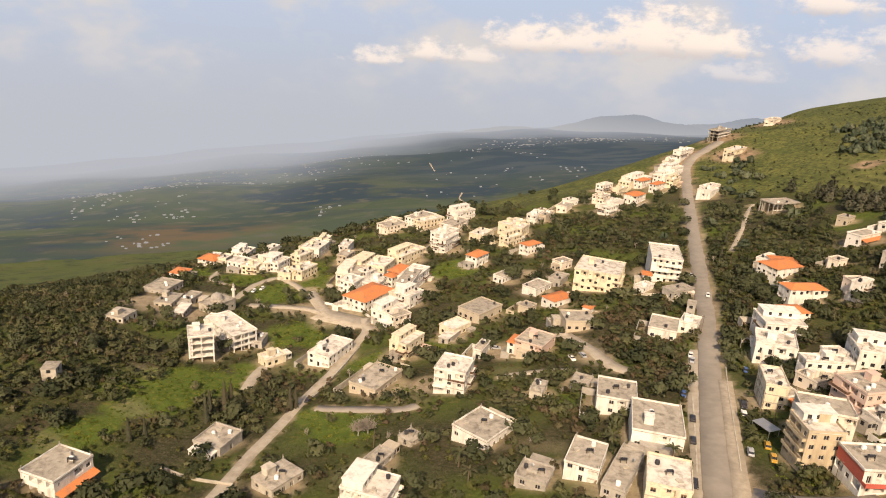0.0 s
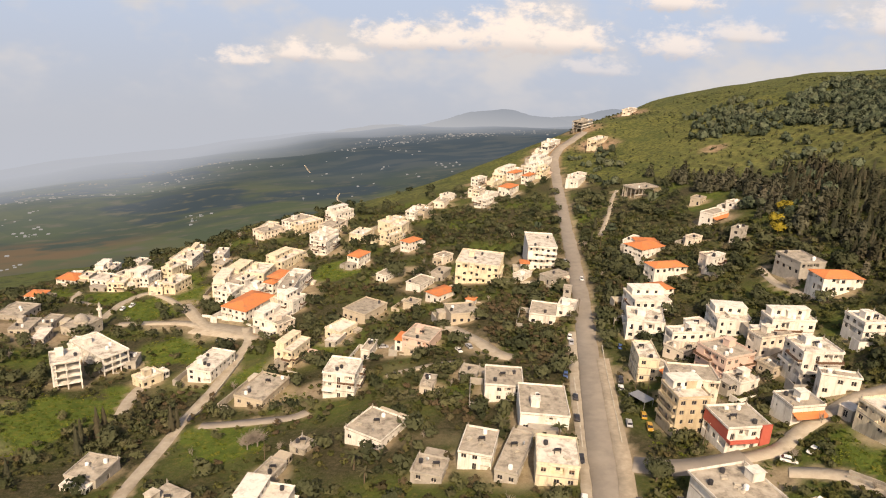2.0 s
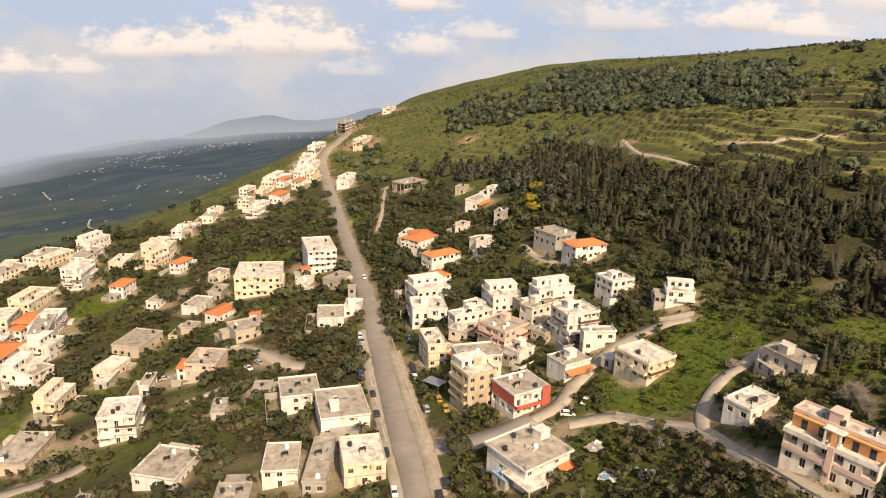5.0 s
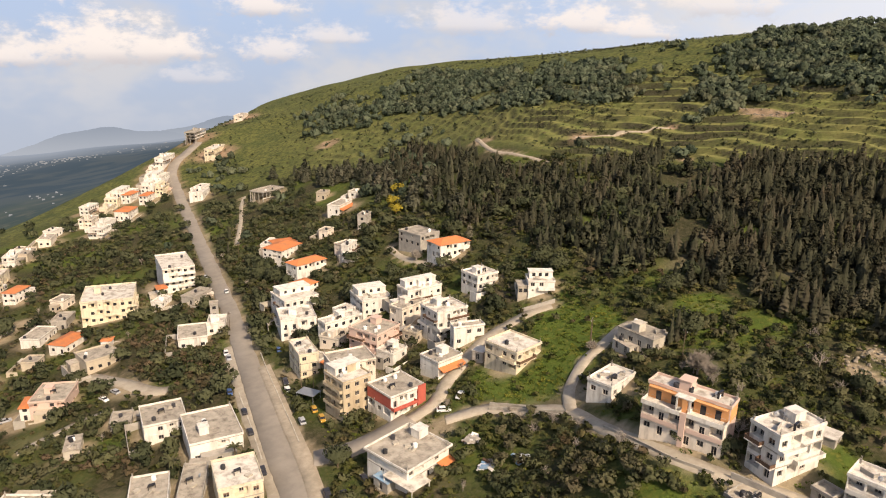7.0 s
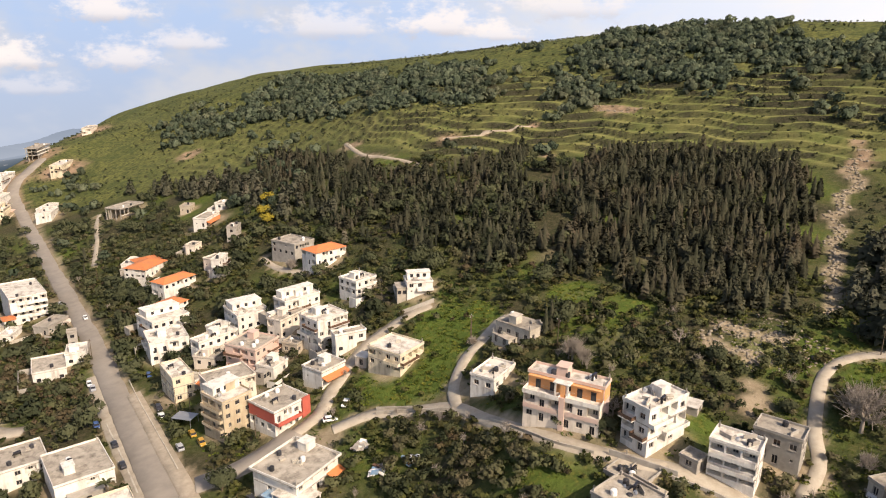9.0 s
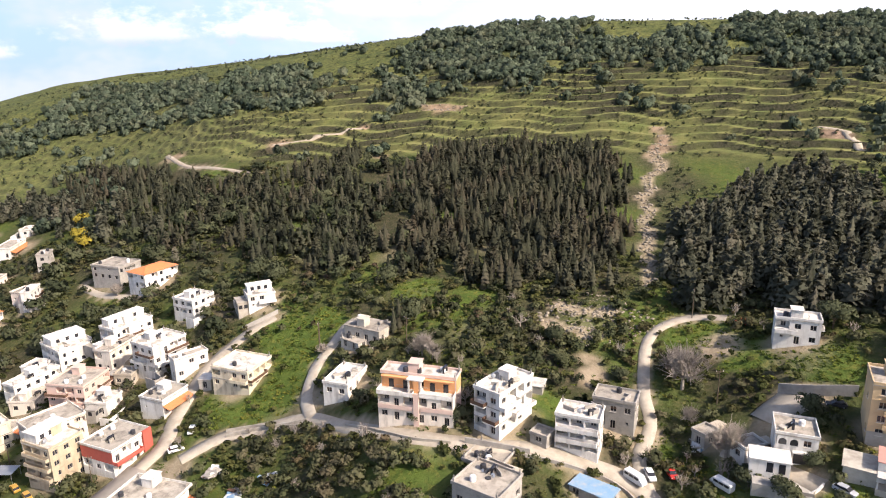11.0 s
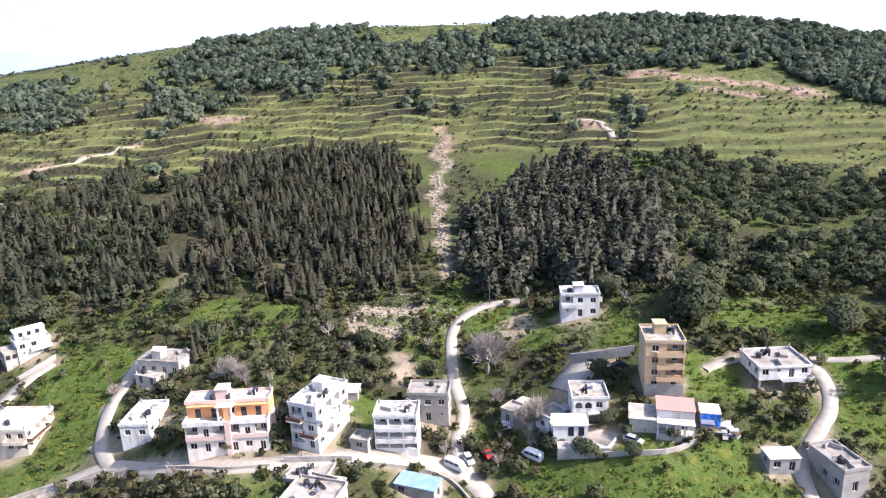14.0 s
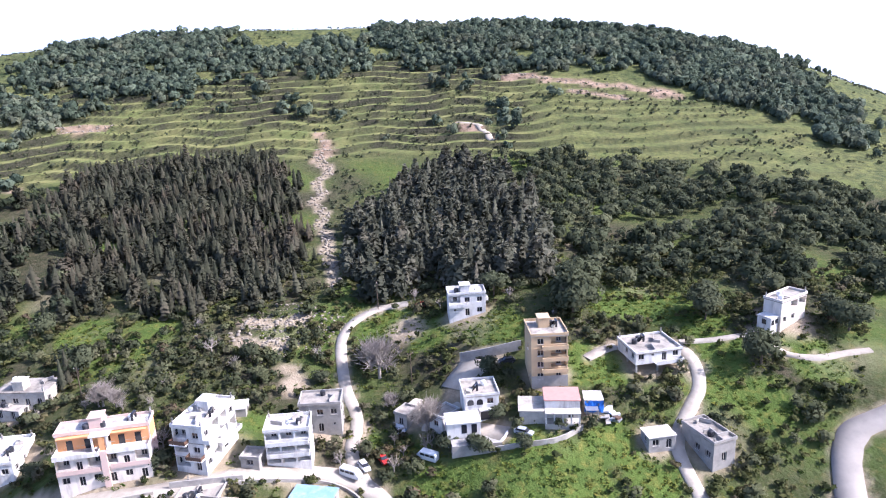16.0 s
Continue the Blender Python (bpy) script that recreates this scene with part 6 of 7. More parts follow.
def stick(p, q, r0, r1, seg=5):
    """A tapered limb from p to q."""
    p, q = np.array(p, float), np.array(q, float)
    d = q - p
    d /= np.linalg.norm(d)
    a = np.cross(d, (0.3, 0.9, 0.2))
    a /= np.linalg.norm(a)
    b = np.cross(d, a)
    t = np.arange(seg) * 2 * np.pi / seg
    ring = np.cos(t)[:, None] * a + np.sin(t)[:, None] * b
    v = np.concatenate([p + ring * r0, q + ring * r1])
    i = np.arange(seg)
    j = (i + 1) % seg
    return v, np.concatenate([np.stack([i, j, j + seg], 1), np.stack([i, j + seg, i + seg], 1)])


def join(pieces):
    v, f, n = [], [], 0
    for a, b in pieces:
        v.append(a)
        f.append(b + n)
        n += len(a)
    return np.concatenate(v), np.concatenate(f)


def leaves(centres, size, r, out=None, loose=0.6):
    """Small bent leaf clumps, two triangles each, at the centres, facing roughly along out."""
    n = len(centres)
    d = r.normal(size=(n, 3)) * loose + (out if out is not None else 0)
    d /= np.linalg.norm(d, axis=1)[:, None]
    a = np.cross(d, r.normal(size=(n, 3)))
    a /= np.linalg.norm(a, axis=1)[:, None]
    b = np.cross(d, a)
    s = size * r.uniform(0.55, 1.3, (n, 1))
    up = d * s * 0.2
    v = np.stack([centres - a * s - up, centres + a * s * 0.6 - b * s * 0.75, centres + a * s * 0.5 + b * s * 0.85 + up], 1).reshape(-1, 3)
    return v, np.arange(n * 3).reshape(n, 3)


def conifer(seed, h=1.0, w=0.2, tiers=9, pts=9):
    """A spire of ragged, drooping tiers; one unit high."""
    r = np.random.RandomState(seed)
    pieces = []
    for k in range(tiers):
        u = k / (tiers - 1)
        z, rad = 0.1 + 0.78 * u, w * (1 - u) ** 0.75 * r.uniform(0.8, 1.15) + 0.025
        t = np.arange(pts) * 2 * np.pi / pts + r.uniform(0, 6)
        rr = rad * np.where(np.arange(pts) % 2, 1.0, 0.6) * r.uniform(0.7, 1.2, pts)
        ring = np.stack([np.cos(t) * rr, np.sin(t) * rr, np.full(pts, z) - rr * 0.35 + r.uniform(-0.015, 0.015, pts)], 1)
        v = np.concatenate([ring, [[r.uniform(-0.01, 0.01), r.uniform(-0.01, 0.01), min(1.0, z + 0.17)]]])
        i = np.arange(pts)
        pieces.append((v, np.stack([i, (i + 1) % pts, np.full(pts, pts)], 1)))
    v, f = join(pieces)
    return v * h, f


def broadleaf(seed, count=110, lobes=5, size=0.16, squash=0.75, loose=0.38):
    """A crown of leaf clumps on several lobes, about one unit high and wide, with gaps."""
    r = np.random.RandomState(seed)
    c, o = [], []
    for k in range(lobes):
        mid = np.array([r.uniform(-0.3, 0.3), r.uniform(-0.3, 0.3), r.uniform(0.36, 0.7)])
        rad = r.uniform(0.2, 0.33)
        d = r.normal(size=(count // lobes, 3))
        d /= np.linalg.norm(d, axis=1)[:, None]
        d[:, 2] = np.abs(d[:, 2]) * np.where(r.rand(len(d)) < 0.72, 1, -1)
        c.append(mid + d * rad * r.uniform(0.75, 1.05, (len(d), 1)) * np.array([1, 1, squash]))
        o.append(d)
    v, f = leaves(np.concatenate(c), size, r, np.concatenate(o), loose)
    v[:, 2] = np.maximum(v[:, 2], 0.03)
    return v, f


def pine_crown(seed):
    """A looser, wider crown with needle tufts in rising whorls."""
    r = np.random.RandomState(seed)
    c = []
    for k in range(7):
        u = k / 6
        n = int(30 - 17 * u)
        t = r.uniform(0, 6.28, n)
        rad = 0.27 * (1 - u) ** 0.7 * r.uniform(0.45, 1.1, n) + 0.02
        c.append(np.stack([np.cos(t) * rad, np.sin(t) * rad, 0.2 + 0.75 * u - rad * 0.2 + r.uniform(-0.03, 0.03, n)], 1))
    c = np.concatenate(c)
    return leaves(c, 0.1, r, np.stack([c[:, 0] * 3, c[:, 1] * 3, np.full(len(c), 0.6)], 1), 0.45)


def bare_tree(seed, limbs=9, twigs=7):
    r = np.random.RandomState(seed)
    pieces = [stick((0, 0, 0), (0, 0, 0.3), 0.035, 0.028)]
    for k in range(limbs):
        a, e = r.uniform(0, 6.28), r.uniform(0.25, 1.3)
        tip = np.array([np.cos(a) * 0.34 * np.cos(e), np.sin(a) * 0.34 * np.cos(e), 0.3 + 0.42 * np.sin(e)])
        pieces.append(stick((0, 0, 0.26), tip, 0.02, 0.009, 4))
        for j in range(twigs):
            q = tip + r.normal(size=3) * (0.13, 0.13, 0.1) + (0, 0, 0.1)
            pieces.append(stick(tip * r.uniform(0.6, 1.0) + (0, 0, 0.1 * (1 - r.rand()) * 0), q, 0.008, 0.003, 3))
    return join(pieces)


def tuft_of_grass(seed):
    r = np.random.RandomState(seed)
    c = np.stack([r.uniform(-0.9, 0.9, 14), r.uniform(-0.9, 0.9, 14), np.full(14, 0.3)], 1)
    v, f = leaves(c, 0.4, r, np.array([0, 0, 0.5]), 0.5)
    v[:, 2] = np.clip(v[:, 2], 0.0, 1.0)
    return v, f


def low_crown(form):
    """A crown that reaches nearly to the ground."""
    v, f = form
    v[:, 2] = np.maximum((v[:, 2] - 0.2) * 1.15, 0.0)
    return v, f


KINDS = {
    "conifer": ([conifer(s, 1, 0.15 + 0.014 * s, 8, 8) for s in range(8)] + [pine_crown(50 + s) for s in range(4)], (4.5, 10.0), PINELEAF, 0.12, "dense stand of dark green cypress and spruce spires"),
    "pine": ([pine_crown(s) for s in range(8)] + [conifer(30, 1, 0.2)], (7.0, 12.5), PINETUFT, 0.15, "grey-green pine wood on the slope"),
    "oak": ([broadleaf(s, 165, 8, 0.12, 0.8) for s in range(10)], (3.6, 7.6), OAKLEAF, 0.25, "dark round-crowned evergreen oaks on the hillside"),
    "hilloak": ([low_crown(broadleaf(20 + s, 92, 4, 0.18, 0.95, 0.2)) for s in range(10)], (4.2, 8.0), HILLOAK, 0.2, "round-crowned evergreen oaks scattered over the ridge"),
    "olive": ([broadleaf(40 + s, 120, 7, 0.125, 0.68) for s in range(8)], (2.2, 4.2), OLIVELEAF, 0.25, "grey-green olive trees and shrubs"),
    "scrub": ([broadleaf(60 + s, 48, 5, 0.195, 0.6) for s in range(8)], (0.9, 2.6), SCRUBLEAF, 0.3, "low green scrub and bushes between the houses"),
    "rust": ([broadleaf(80 + s, 56, 5, 0.16, 0.6) for s in range(6)], (1.8, 3.6), RUSTLEAF, 0.2, "reddish brown leafless scrub"),
    "orchard": ([broadleaf(140 + s, 80, 6, 0.15, 0.68) for s in range(8)], (2.2, 4.4), OLIVELEAF, 0.25, "green orchard trees and thicket"),
    "bare": ([bare_tree(70 + s) for s in range(5)], (2.5, 5.0), BARE, 0.2, "leafless grey fruit trees among the scrub"),
    "grass": ([tuft_of_grass(s) for s in range(5)], (0.35, 0.8), GRASSBLADE, 0.4, "long green grass and weeds in the meadows"),
    "verge": ([broadleaf(95 + s, 16, 2, 0.3, 0.5) for s in range(6)], (0.8, 1.7), OLIVELEAF, 0.3, "grass and low bushes along the terrace walls"),
    "tuft": ([broadleaf(90 + s, 22, 3, 0.3, 0.7) for s in range(6)], (0.7, 2.4), OAKLEAF, 0.3, "scattered dark bushes on the grassy hill"),
}


for kind, (forms, *rest) in KINDS.items():
    if kind not in ("bare", "grass"):
        tall = kind in ("conifer", "pine")
        KINDS[kind] = ([soft_crown(form, 0.25 if tall else 0.4, 0.55, 0.3 if tall else 0.35) for form in forms], *rest)
    else:
        KINDS[kind] = ([(*form, None) for form in forms], *rest)


def inside(x, y, poly):
    c = np.zeros(len(x), bool)
    for (x0, y0), (x1, y1) in zip(poly, poly[1:] + poly[:1]):
        c ^= ((y0 > y) != (y1 > y)) & (x < (x1 - x0) * (y - y0) / (y1 - y0 + 1e-9) + x0)
    return c


def free(x, y, margin=0.0):
    """Which places lie clear of houses and lanes."""
    t = np.array(TAKEN)
    keep = np.ones(len(x), bool)
    for i in range(0, len(x), 2000):
        d = np.hypot(x[i:i + 2000, None] - t[None, :, 0], y[i:i + 2000, None] - t[None, :, 1])
        keep[i:i + 2000] = (d > t[None, :, 2] + margin).all(1)
    return keep


def plant(kind, x, y, seed, scale=1.0):
    """One object of many plants at the places given."""
    forms, (lo, hi), mat, sway, label = KINDS[kind]
    r = np.random.RandomState(seed)
    z = ground(x, y)
    V, F, T, N, n = [], [], [], [], 0
    for i in range(len(x)):
        v, f, out = forms[r.randint(len(forms))]
        h = r.uniform(lo, hi) * scale
        a = r.uniform(0, 6.28)
        w = h * r.uniform(1 - sway, 1 + sway)
        c, s = math.cos(a) * w, math.sin(a) * w
        V.append(np.stack([v[:, 0] * c - v[:, 1] * s + x[i], v[:, 0] * s + v[:, 1] * c + y[i], v[:, 2] * h + z[i] - 0.1], 1))
        F.append(f + n)
        T.append(np.clip(r.rand() + r.uniform(-0.12, 0.12, len(v) // 3 + 1).repeat(3)[:len(v)], 0, 1))
        if out is not None:
            N.append(np.stack([(out[:, 0] * c - out[:, 1] * s) / w, (out[:, 0] * s + out[:, 1] * c) / w, out[:, 2]], 1))
        n += len(v)
    if not V:
        return None
    ob = new({"conifer": "conifer_wood", "pine": "pine_wood", "oak": "oak_wood", "hilloak": "oak_wood", "olive": "olive_grove", "scrub": "scrub", "rust": "brown_scrub", "bare": "leafless_trees", "orchard": "orchard", "tuft": "hill_bushes", "verge": "terrace_hedges", "grass": "meadow_grass"}[kind], fast_mesh(kind, np.concatenate(V), np.concatenate(F), mat, np.concatenate(T), np.concatenate(N) if N else None))
    return tagged(ob, label, "woods" if kind in ("conifer", "pine", "oak", "hilloak") else "bushes", kind="stuff")


GROVES = 0


def grove(kind, poly, spacing, gap=None):
    global GROVES
    GROVES += 1
    r = np.random.RandomState(100 + GROVES)
    px_, py_ = [p[0] for p in poly], [p[1] for p in poly]
    xs, ys = np.meshgrid(np.arange(min(px_), max(px_), spacing), np.arange(min(py_), max(py_), spacing))
    xs = xs.ravel() + r.uniform(-0.5, 0.5, xs.size) * spacing
    ys = ys.ravel() + r.uniform(-0.5, 0.5, ys.size) * spacing
    k = inside(xs + 2.2 * spacing * wave(xs, ys, spacing * 6, 71), ys + 2.2 * spacing * wave(xs, ys, spacing * 6, 72), poly)
    xs, ys = xs[k], ys[k]
    k = free(xs, ys, 0.8) & (wave(xs, ys, spacing * 9, GROVES) > (gap if gap is not None else -0.6 if kind in ("conifer", "pine") else -0.5 if kind == "hilloak" else -0.95))
    return plant(kind, xs[k], ys[k], GROVES)


# ---- cars, poles, walls, single trees ----
def nearest_lane(x, y):
    best = (1e9, 0.0)
    for line in LANELINES:
        for a, b in zip(line, line[1:]):
            d = (a - Vector((x, y))).length
            if d < best[0]:
                best = (d, math.atan2(b.y - a.y, b.x - a.x))
    return best


def loft(sections):
    """A closed body through rectangles (x, half width, z0, z1)."""
    bm = bmesh.new()
    rings = [[bm.verts.new(p) for p in ((x, -w, z0), (x, w, z0), (x, w * 0.93, z1), (x, -w * 0.93, z1))] for x, w, z0, z1 in sections]
    for a, b in zip(rings, rings[1:]):
        for i in range(4):
            bm.faces.new((a[i], a[(i + 1) % 4], b[(i + 1) % 4], b[i]))
    bm.faces.new(rings[0])
    bm.faces.new(list(reversed(rings[-1])))
    bmesh.ops.recalc_face_normals(bm, faces=bm.faces)
    return bm


CARS = {}
CARWORD = ("white", "silver", "black", "red", "blue", "ochre", "white")


def car(x, y, kind):
    """A parked car (or, for kind 6, a van) along the nearest lane."""
    dist, turn = nearest_lane(x, y)
    z = float(ground(x, y)) + (0.33 if dist < 5 else 0.05)
    m = pose(x, y, z, 0, 0, math.degrees(turn) + (180 if int(x * 7) % 2 else 0))
    if kind in CARS:
        return copy_thing(CARS[kind], m)
    paint = CARPAINTS[kind % 6]
    ob = new("van" if kind == 6 else "car")
    ob.matrix_basis = m
    tagged(ob, f"{CARWORD[kind]} {'passenger van' if kind == 6 else 'car'} parked beside the lane", "van" if kind == 6 else "car", group="parked cars")
    if kind == 6:
        part("body", loft(((-2.5, 0.85, 0.35, 1.9), (-2.4, 0.9, 0.3, 2.05), (1.5, 0.9, 0.3, 2.05), (2.1, 0.88, 0.3, 1.25), (2.5, 0.82, 0.35, 0.95))), paint, ob)
        for side in (-1, 1):
            for x0 in (-2.2, -0.95, 0.3):
                part("side_window", boxes((x0, x0 + 1.1, side * 0.87 - 0.02, side * 0.87 + 0.02, 1.2, 1.75)), GLASS, ob)
        part("windscreen", loft(((1.52, 0.78, 1.3, 2.0), (2.07, 0.76, 1.2, 1.28))), GLASS, ob)
        half = 1.5
    else:
        part("body", loft(((-2.1, 0.78, 0.4, 0.85), (-2.0, 0.85, 0.3, 0.95), (1.1, 0.86, 0.28, 0.92), (1.9, 0.82, 0.3, 0.78), (2.1, 0.72, 0.38, 0.68))), paint, ob)
        part("cabin", loft(((-1.85, 0.74, 0.9, 0.98), (-1.3, 0.72, 0.9, 1.4), (0.35, 0.7, 0.9, 1.42), (1.1, 0.74, 0.88, 0.96))), GLASS, ob, "dark car windows")
        part("roof", loft(((-1.35, 0.66, 1.38, 1.43), (-1.1, 0.7, 1.39, 1.46), (0.2, 0.69, 1.39, 1.47), (0.45, 0.64, 1.36, 1.43))), paint, ob)
        half = 1.3
    bm = tube(0.31, 0.2, 12)
    bm.transform(Matrix.Rotation(radians(90), 4, "X"))
    wheel = mesh_of("wheel", bm, TYRE)
    rim = tube(0.17, 0.22, 10)
    rim.transform(Matrix.Rotation(radians(90), 4, "X"))
    rim = mesh_of("rim", rim, METAL)
    for sx in (-1, 1):
        for sy in (-1, 1):
            w = shared("wheel", wheel, ob, pose(sx * half, sy * 0.78 + 0.1, 0.31))
            shared("rim", rim, w)
    for sy in (-1, 1):
        part("headlight", boxes((2.0 if kind != 6 else 2.4, 2.08 if kind != 6 else 2.5, sy * 0.6 - 0.15, sy * 0.6 + 0.15, 0.62, 0.74)), TANKWHITE, ob)
    CARS[kind] = ob
    return ob


POLE = []


def utility_pole(x, y):
    m = pose(x, y, float(ground(x, y)), 0, 0, (x * 37) % 180)
    if POLE:
        return copy_thing(POLE[0], m)
    ob = new("utility_pole")
    ob.matrix_basis = m
    tagged(ob, "slim wooden utility pole with a crossarm", "pole", group="utility poles")
    part("mast", tube(0.14, 9.3, 8, 0.08, z=-0.3), BARK, ob)
    part("crossarm", boxes((-0.9, 0.9, -0.05, 0.05, 8.3, 8.42)), BARK, ob)
    pin = mesh_of("insulator", tube(0.05, 0.18, 6, z=8.42), TANKWHITE)
    for k in (-0.8, 0, 0.8):
        shared("insulator", pin, ob, Matrix.Translation((k, 0, 0)))
    POLE.append(ob)
    return ob


def garden_wall(points, h, mat):
    """A wall that follows the ground, with a coping."""
    line = bend(points, 2.0)
    v, f = [], []
    for i, c in enumerate(line):
        d = (line[min(i + 1, len(line) - 1)] - line[max(i - 1, 0)]).normalized() * 0.15
        z = float(ground(c.x, c.y))
        v += [(c.x - d.y, c.y + d.x, z - 0.8), (c.x + d.y, c.y - d.x, z - 0.8), (c.x + d.y, c.y - d.x, z + h), (c.x - d.y, c.y + d.x, z + h)]
        if i:
            b = 4 * i
            f += [(b - 4 + k, b - 4 + (k + 1) % 4, b + (k + 1) % 4, b + k) for k in range(4)]
    n = len(v)
    f += [(0, 1, 2, 3), (n - 1, n - 2, n - 3, n - 4)]
    ob = new("garden_wall", from_arrays("garden_wall", v, f, [mat]))
    word = {"raw_concrete": "bare concrete", "pale_stone": "low dry stone", "white_render": "white rendered"}[mat.name]
    return tagged(ob, f"{word} boundary wall along the slope", "wall")


def kerb(points, wide, h):
    """A concrete kerb with a rounded top that follows the road's edge."""
    line = bend(points, 2.0)
    v, f = [], []
    for i, c in enumerate(line):
        d = (line[min(i + 1, len(line) - 1)] - line[max(i - 1, 0)]).normalized()
        z = float(ground(c.x, c.y)) + 0.32
        for o, up in ((-wide / 2, -0.5), (-wide / 2, h * 0.8), (-wide * 0.3, h), (wide * 0.3, h), (wide / 2, h * 0.8), (wide / 2, -0.5)):
            v.append((c.x + d.y * o, c.y - d.x * o, z + up))
        if i:
            b = 6 * i
            f += [(b - 6 + k, b + k, b + k + 1, b - 5 + k) for k in range(5)]
    return tagged(new("kerb", from_arrays("kerb", v, f, [STONE])), "pale concrete kerb along the village road", "kerb", kind="structure")


def mosque(x, y):
    ob = new("mosque")
    ob.matrix_basis = pose(x, y, float(height(x, y)), 0, 0, 62)
    tagged(ob, "small grey stone mosque with a dome and white minaret", "mosque")
    bm = bmesh.new()
    finds = []
    for i, wd, m in ((0, 14, pose(0, -5, 0)), (1, 10, pose(7, 0, 0, 0, 0, 90)), (2, 14, pose(0, 5, 0, 0, 0, 180)), (3, 10, pose(-7, 0, 0, 0, 0, -90))):
        finds += facade(bm, m, wd, 0, 1, 5.0, lambda s, c, n: 1, 3, None)
    part("wall", bm, STONE, ob)
    for m, ww, hh in finds:
        fr = shared("window", window_meshes(ww, hh)[0], ob, m)
        shared("pane", window_meshes(ww, hh)[1], fr)
    part("roof", boxes((-7.2, 7.2, -5.2, 5.2, 5.0, 5.3)), ROOF, ob)
    part("drum", tube(3.2, 0.9, 20, z=5.3), STONE, ob)
    bm = bmesh.new()
    bmesh.ops.create_uvsphere(bm, u_segments=20, v_segments=10, radius=3.0)
    bmesh.ops.delete(bm, geom=[v for v in bm.verts if v.co.z < -0.01], context="VERTS")
    bm.transform(Matrix.Translation((0, 0, 6.2)))
    part("dome", bm, RAW, ob)
    part("finial", tube(0.08, 1.0, 6, 0.02, z=9.1), METAL, ob)
    part("minaret", tube(0.85, 9.5, 12, 0.7, z=-1), WHITE, ob).matrix_basis = pose(8.6, -2.5, 0)
    part("minaret_balcony", tube(1.25, 0.6, 12, z=8.5), WHITE, ob).matrix_basis = pose(8.6, -2.5, 0)
    part("minaret_lantern", tube(0.55, 1.6, 12, z=9.1), WHITE, ob).matrix_basis = pose(8.6, -2.5, 0)
    part("minaret_cap", tube(0.75, 1.9, 12, 0.03, z=10.7), RAW, ob).matrix_basis = pose(8.6, -2.5, 0)
    TAKEN.append((x, y, 9))
    return ob


def palm_crown(seed):
    """Arching fronds, each a row of drooping leaflets."""
    r = np.random.RandomState(seed)
    pieces = []
    for k in range(16):
        a, e = 6.28 * k / 16 + r.uniform(-0.15, 0.15), r.uniform(0.1, 1.0)
        prev = np.array([0, 0, 0.68])
        d = np.array([np.cos(a) * np.cos(e), np.sin(a) * np.cos(e), np.sin(e)])
        side = np.array([-np.sin(a), np.cos(a), 0])
        v = [prev - side * 0.02, prev + side * 0.02]
        for s in range(5):
            prev = prev + d * 0.085
            d = d + (0, 0, -0.28)
            d /= np.linalg.norm(d)
            w = 0.05 * (1 - abs(s - 1.5) / 4)
            v += [prev - side * w - (0, 0, w * 0.7), prev + side * w - (0, 0, w * 0.7)]
        f = []
        for s in range(5):
            b = 2 * s
            f += [(b, b + 1, b + 3), (b, b + 3, b + 2)]
        pieces.append((np.array(v), np.array(f)))
    return join(pieces)


TREES = {}
TREEWORD = {"oak": ("broadleaf_tree", "round dark green broadleaf tree", OAKLEAF), "olive": ("olive_tree", "small grey-green olive tree", OLIVELEAF), "cypress": ("cypress", "narrow dark green cypress", PINELEAF),
            "yellow": ("yellow_tree", "tree in yellow blossom", YELLOWLEAF), "bare": ("bare_tree", "leafless pale grey tree", BARE), "palm": ("palm_tree", "date palm with arching fronds", OLIVELEAF)}


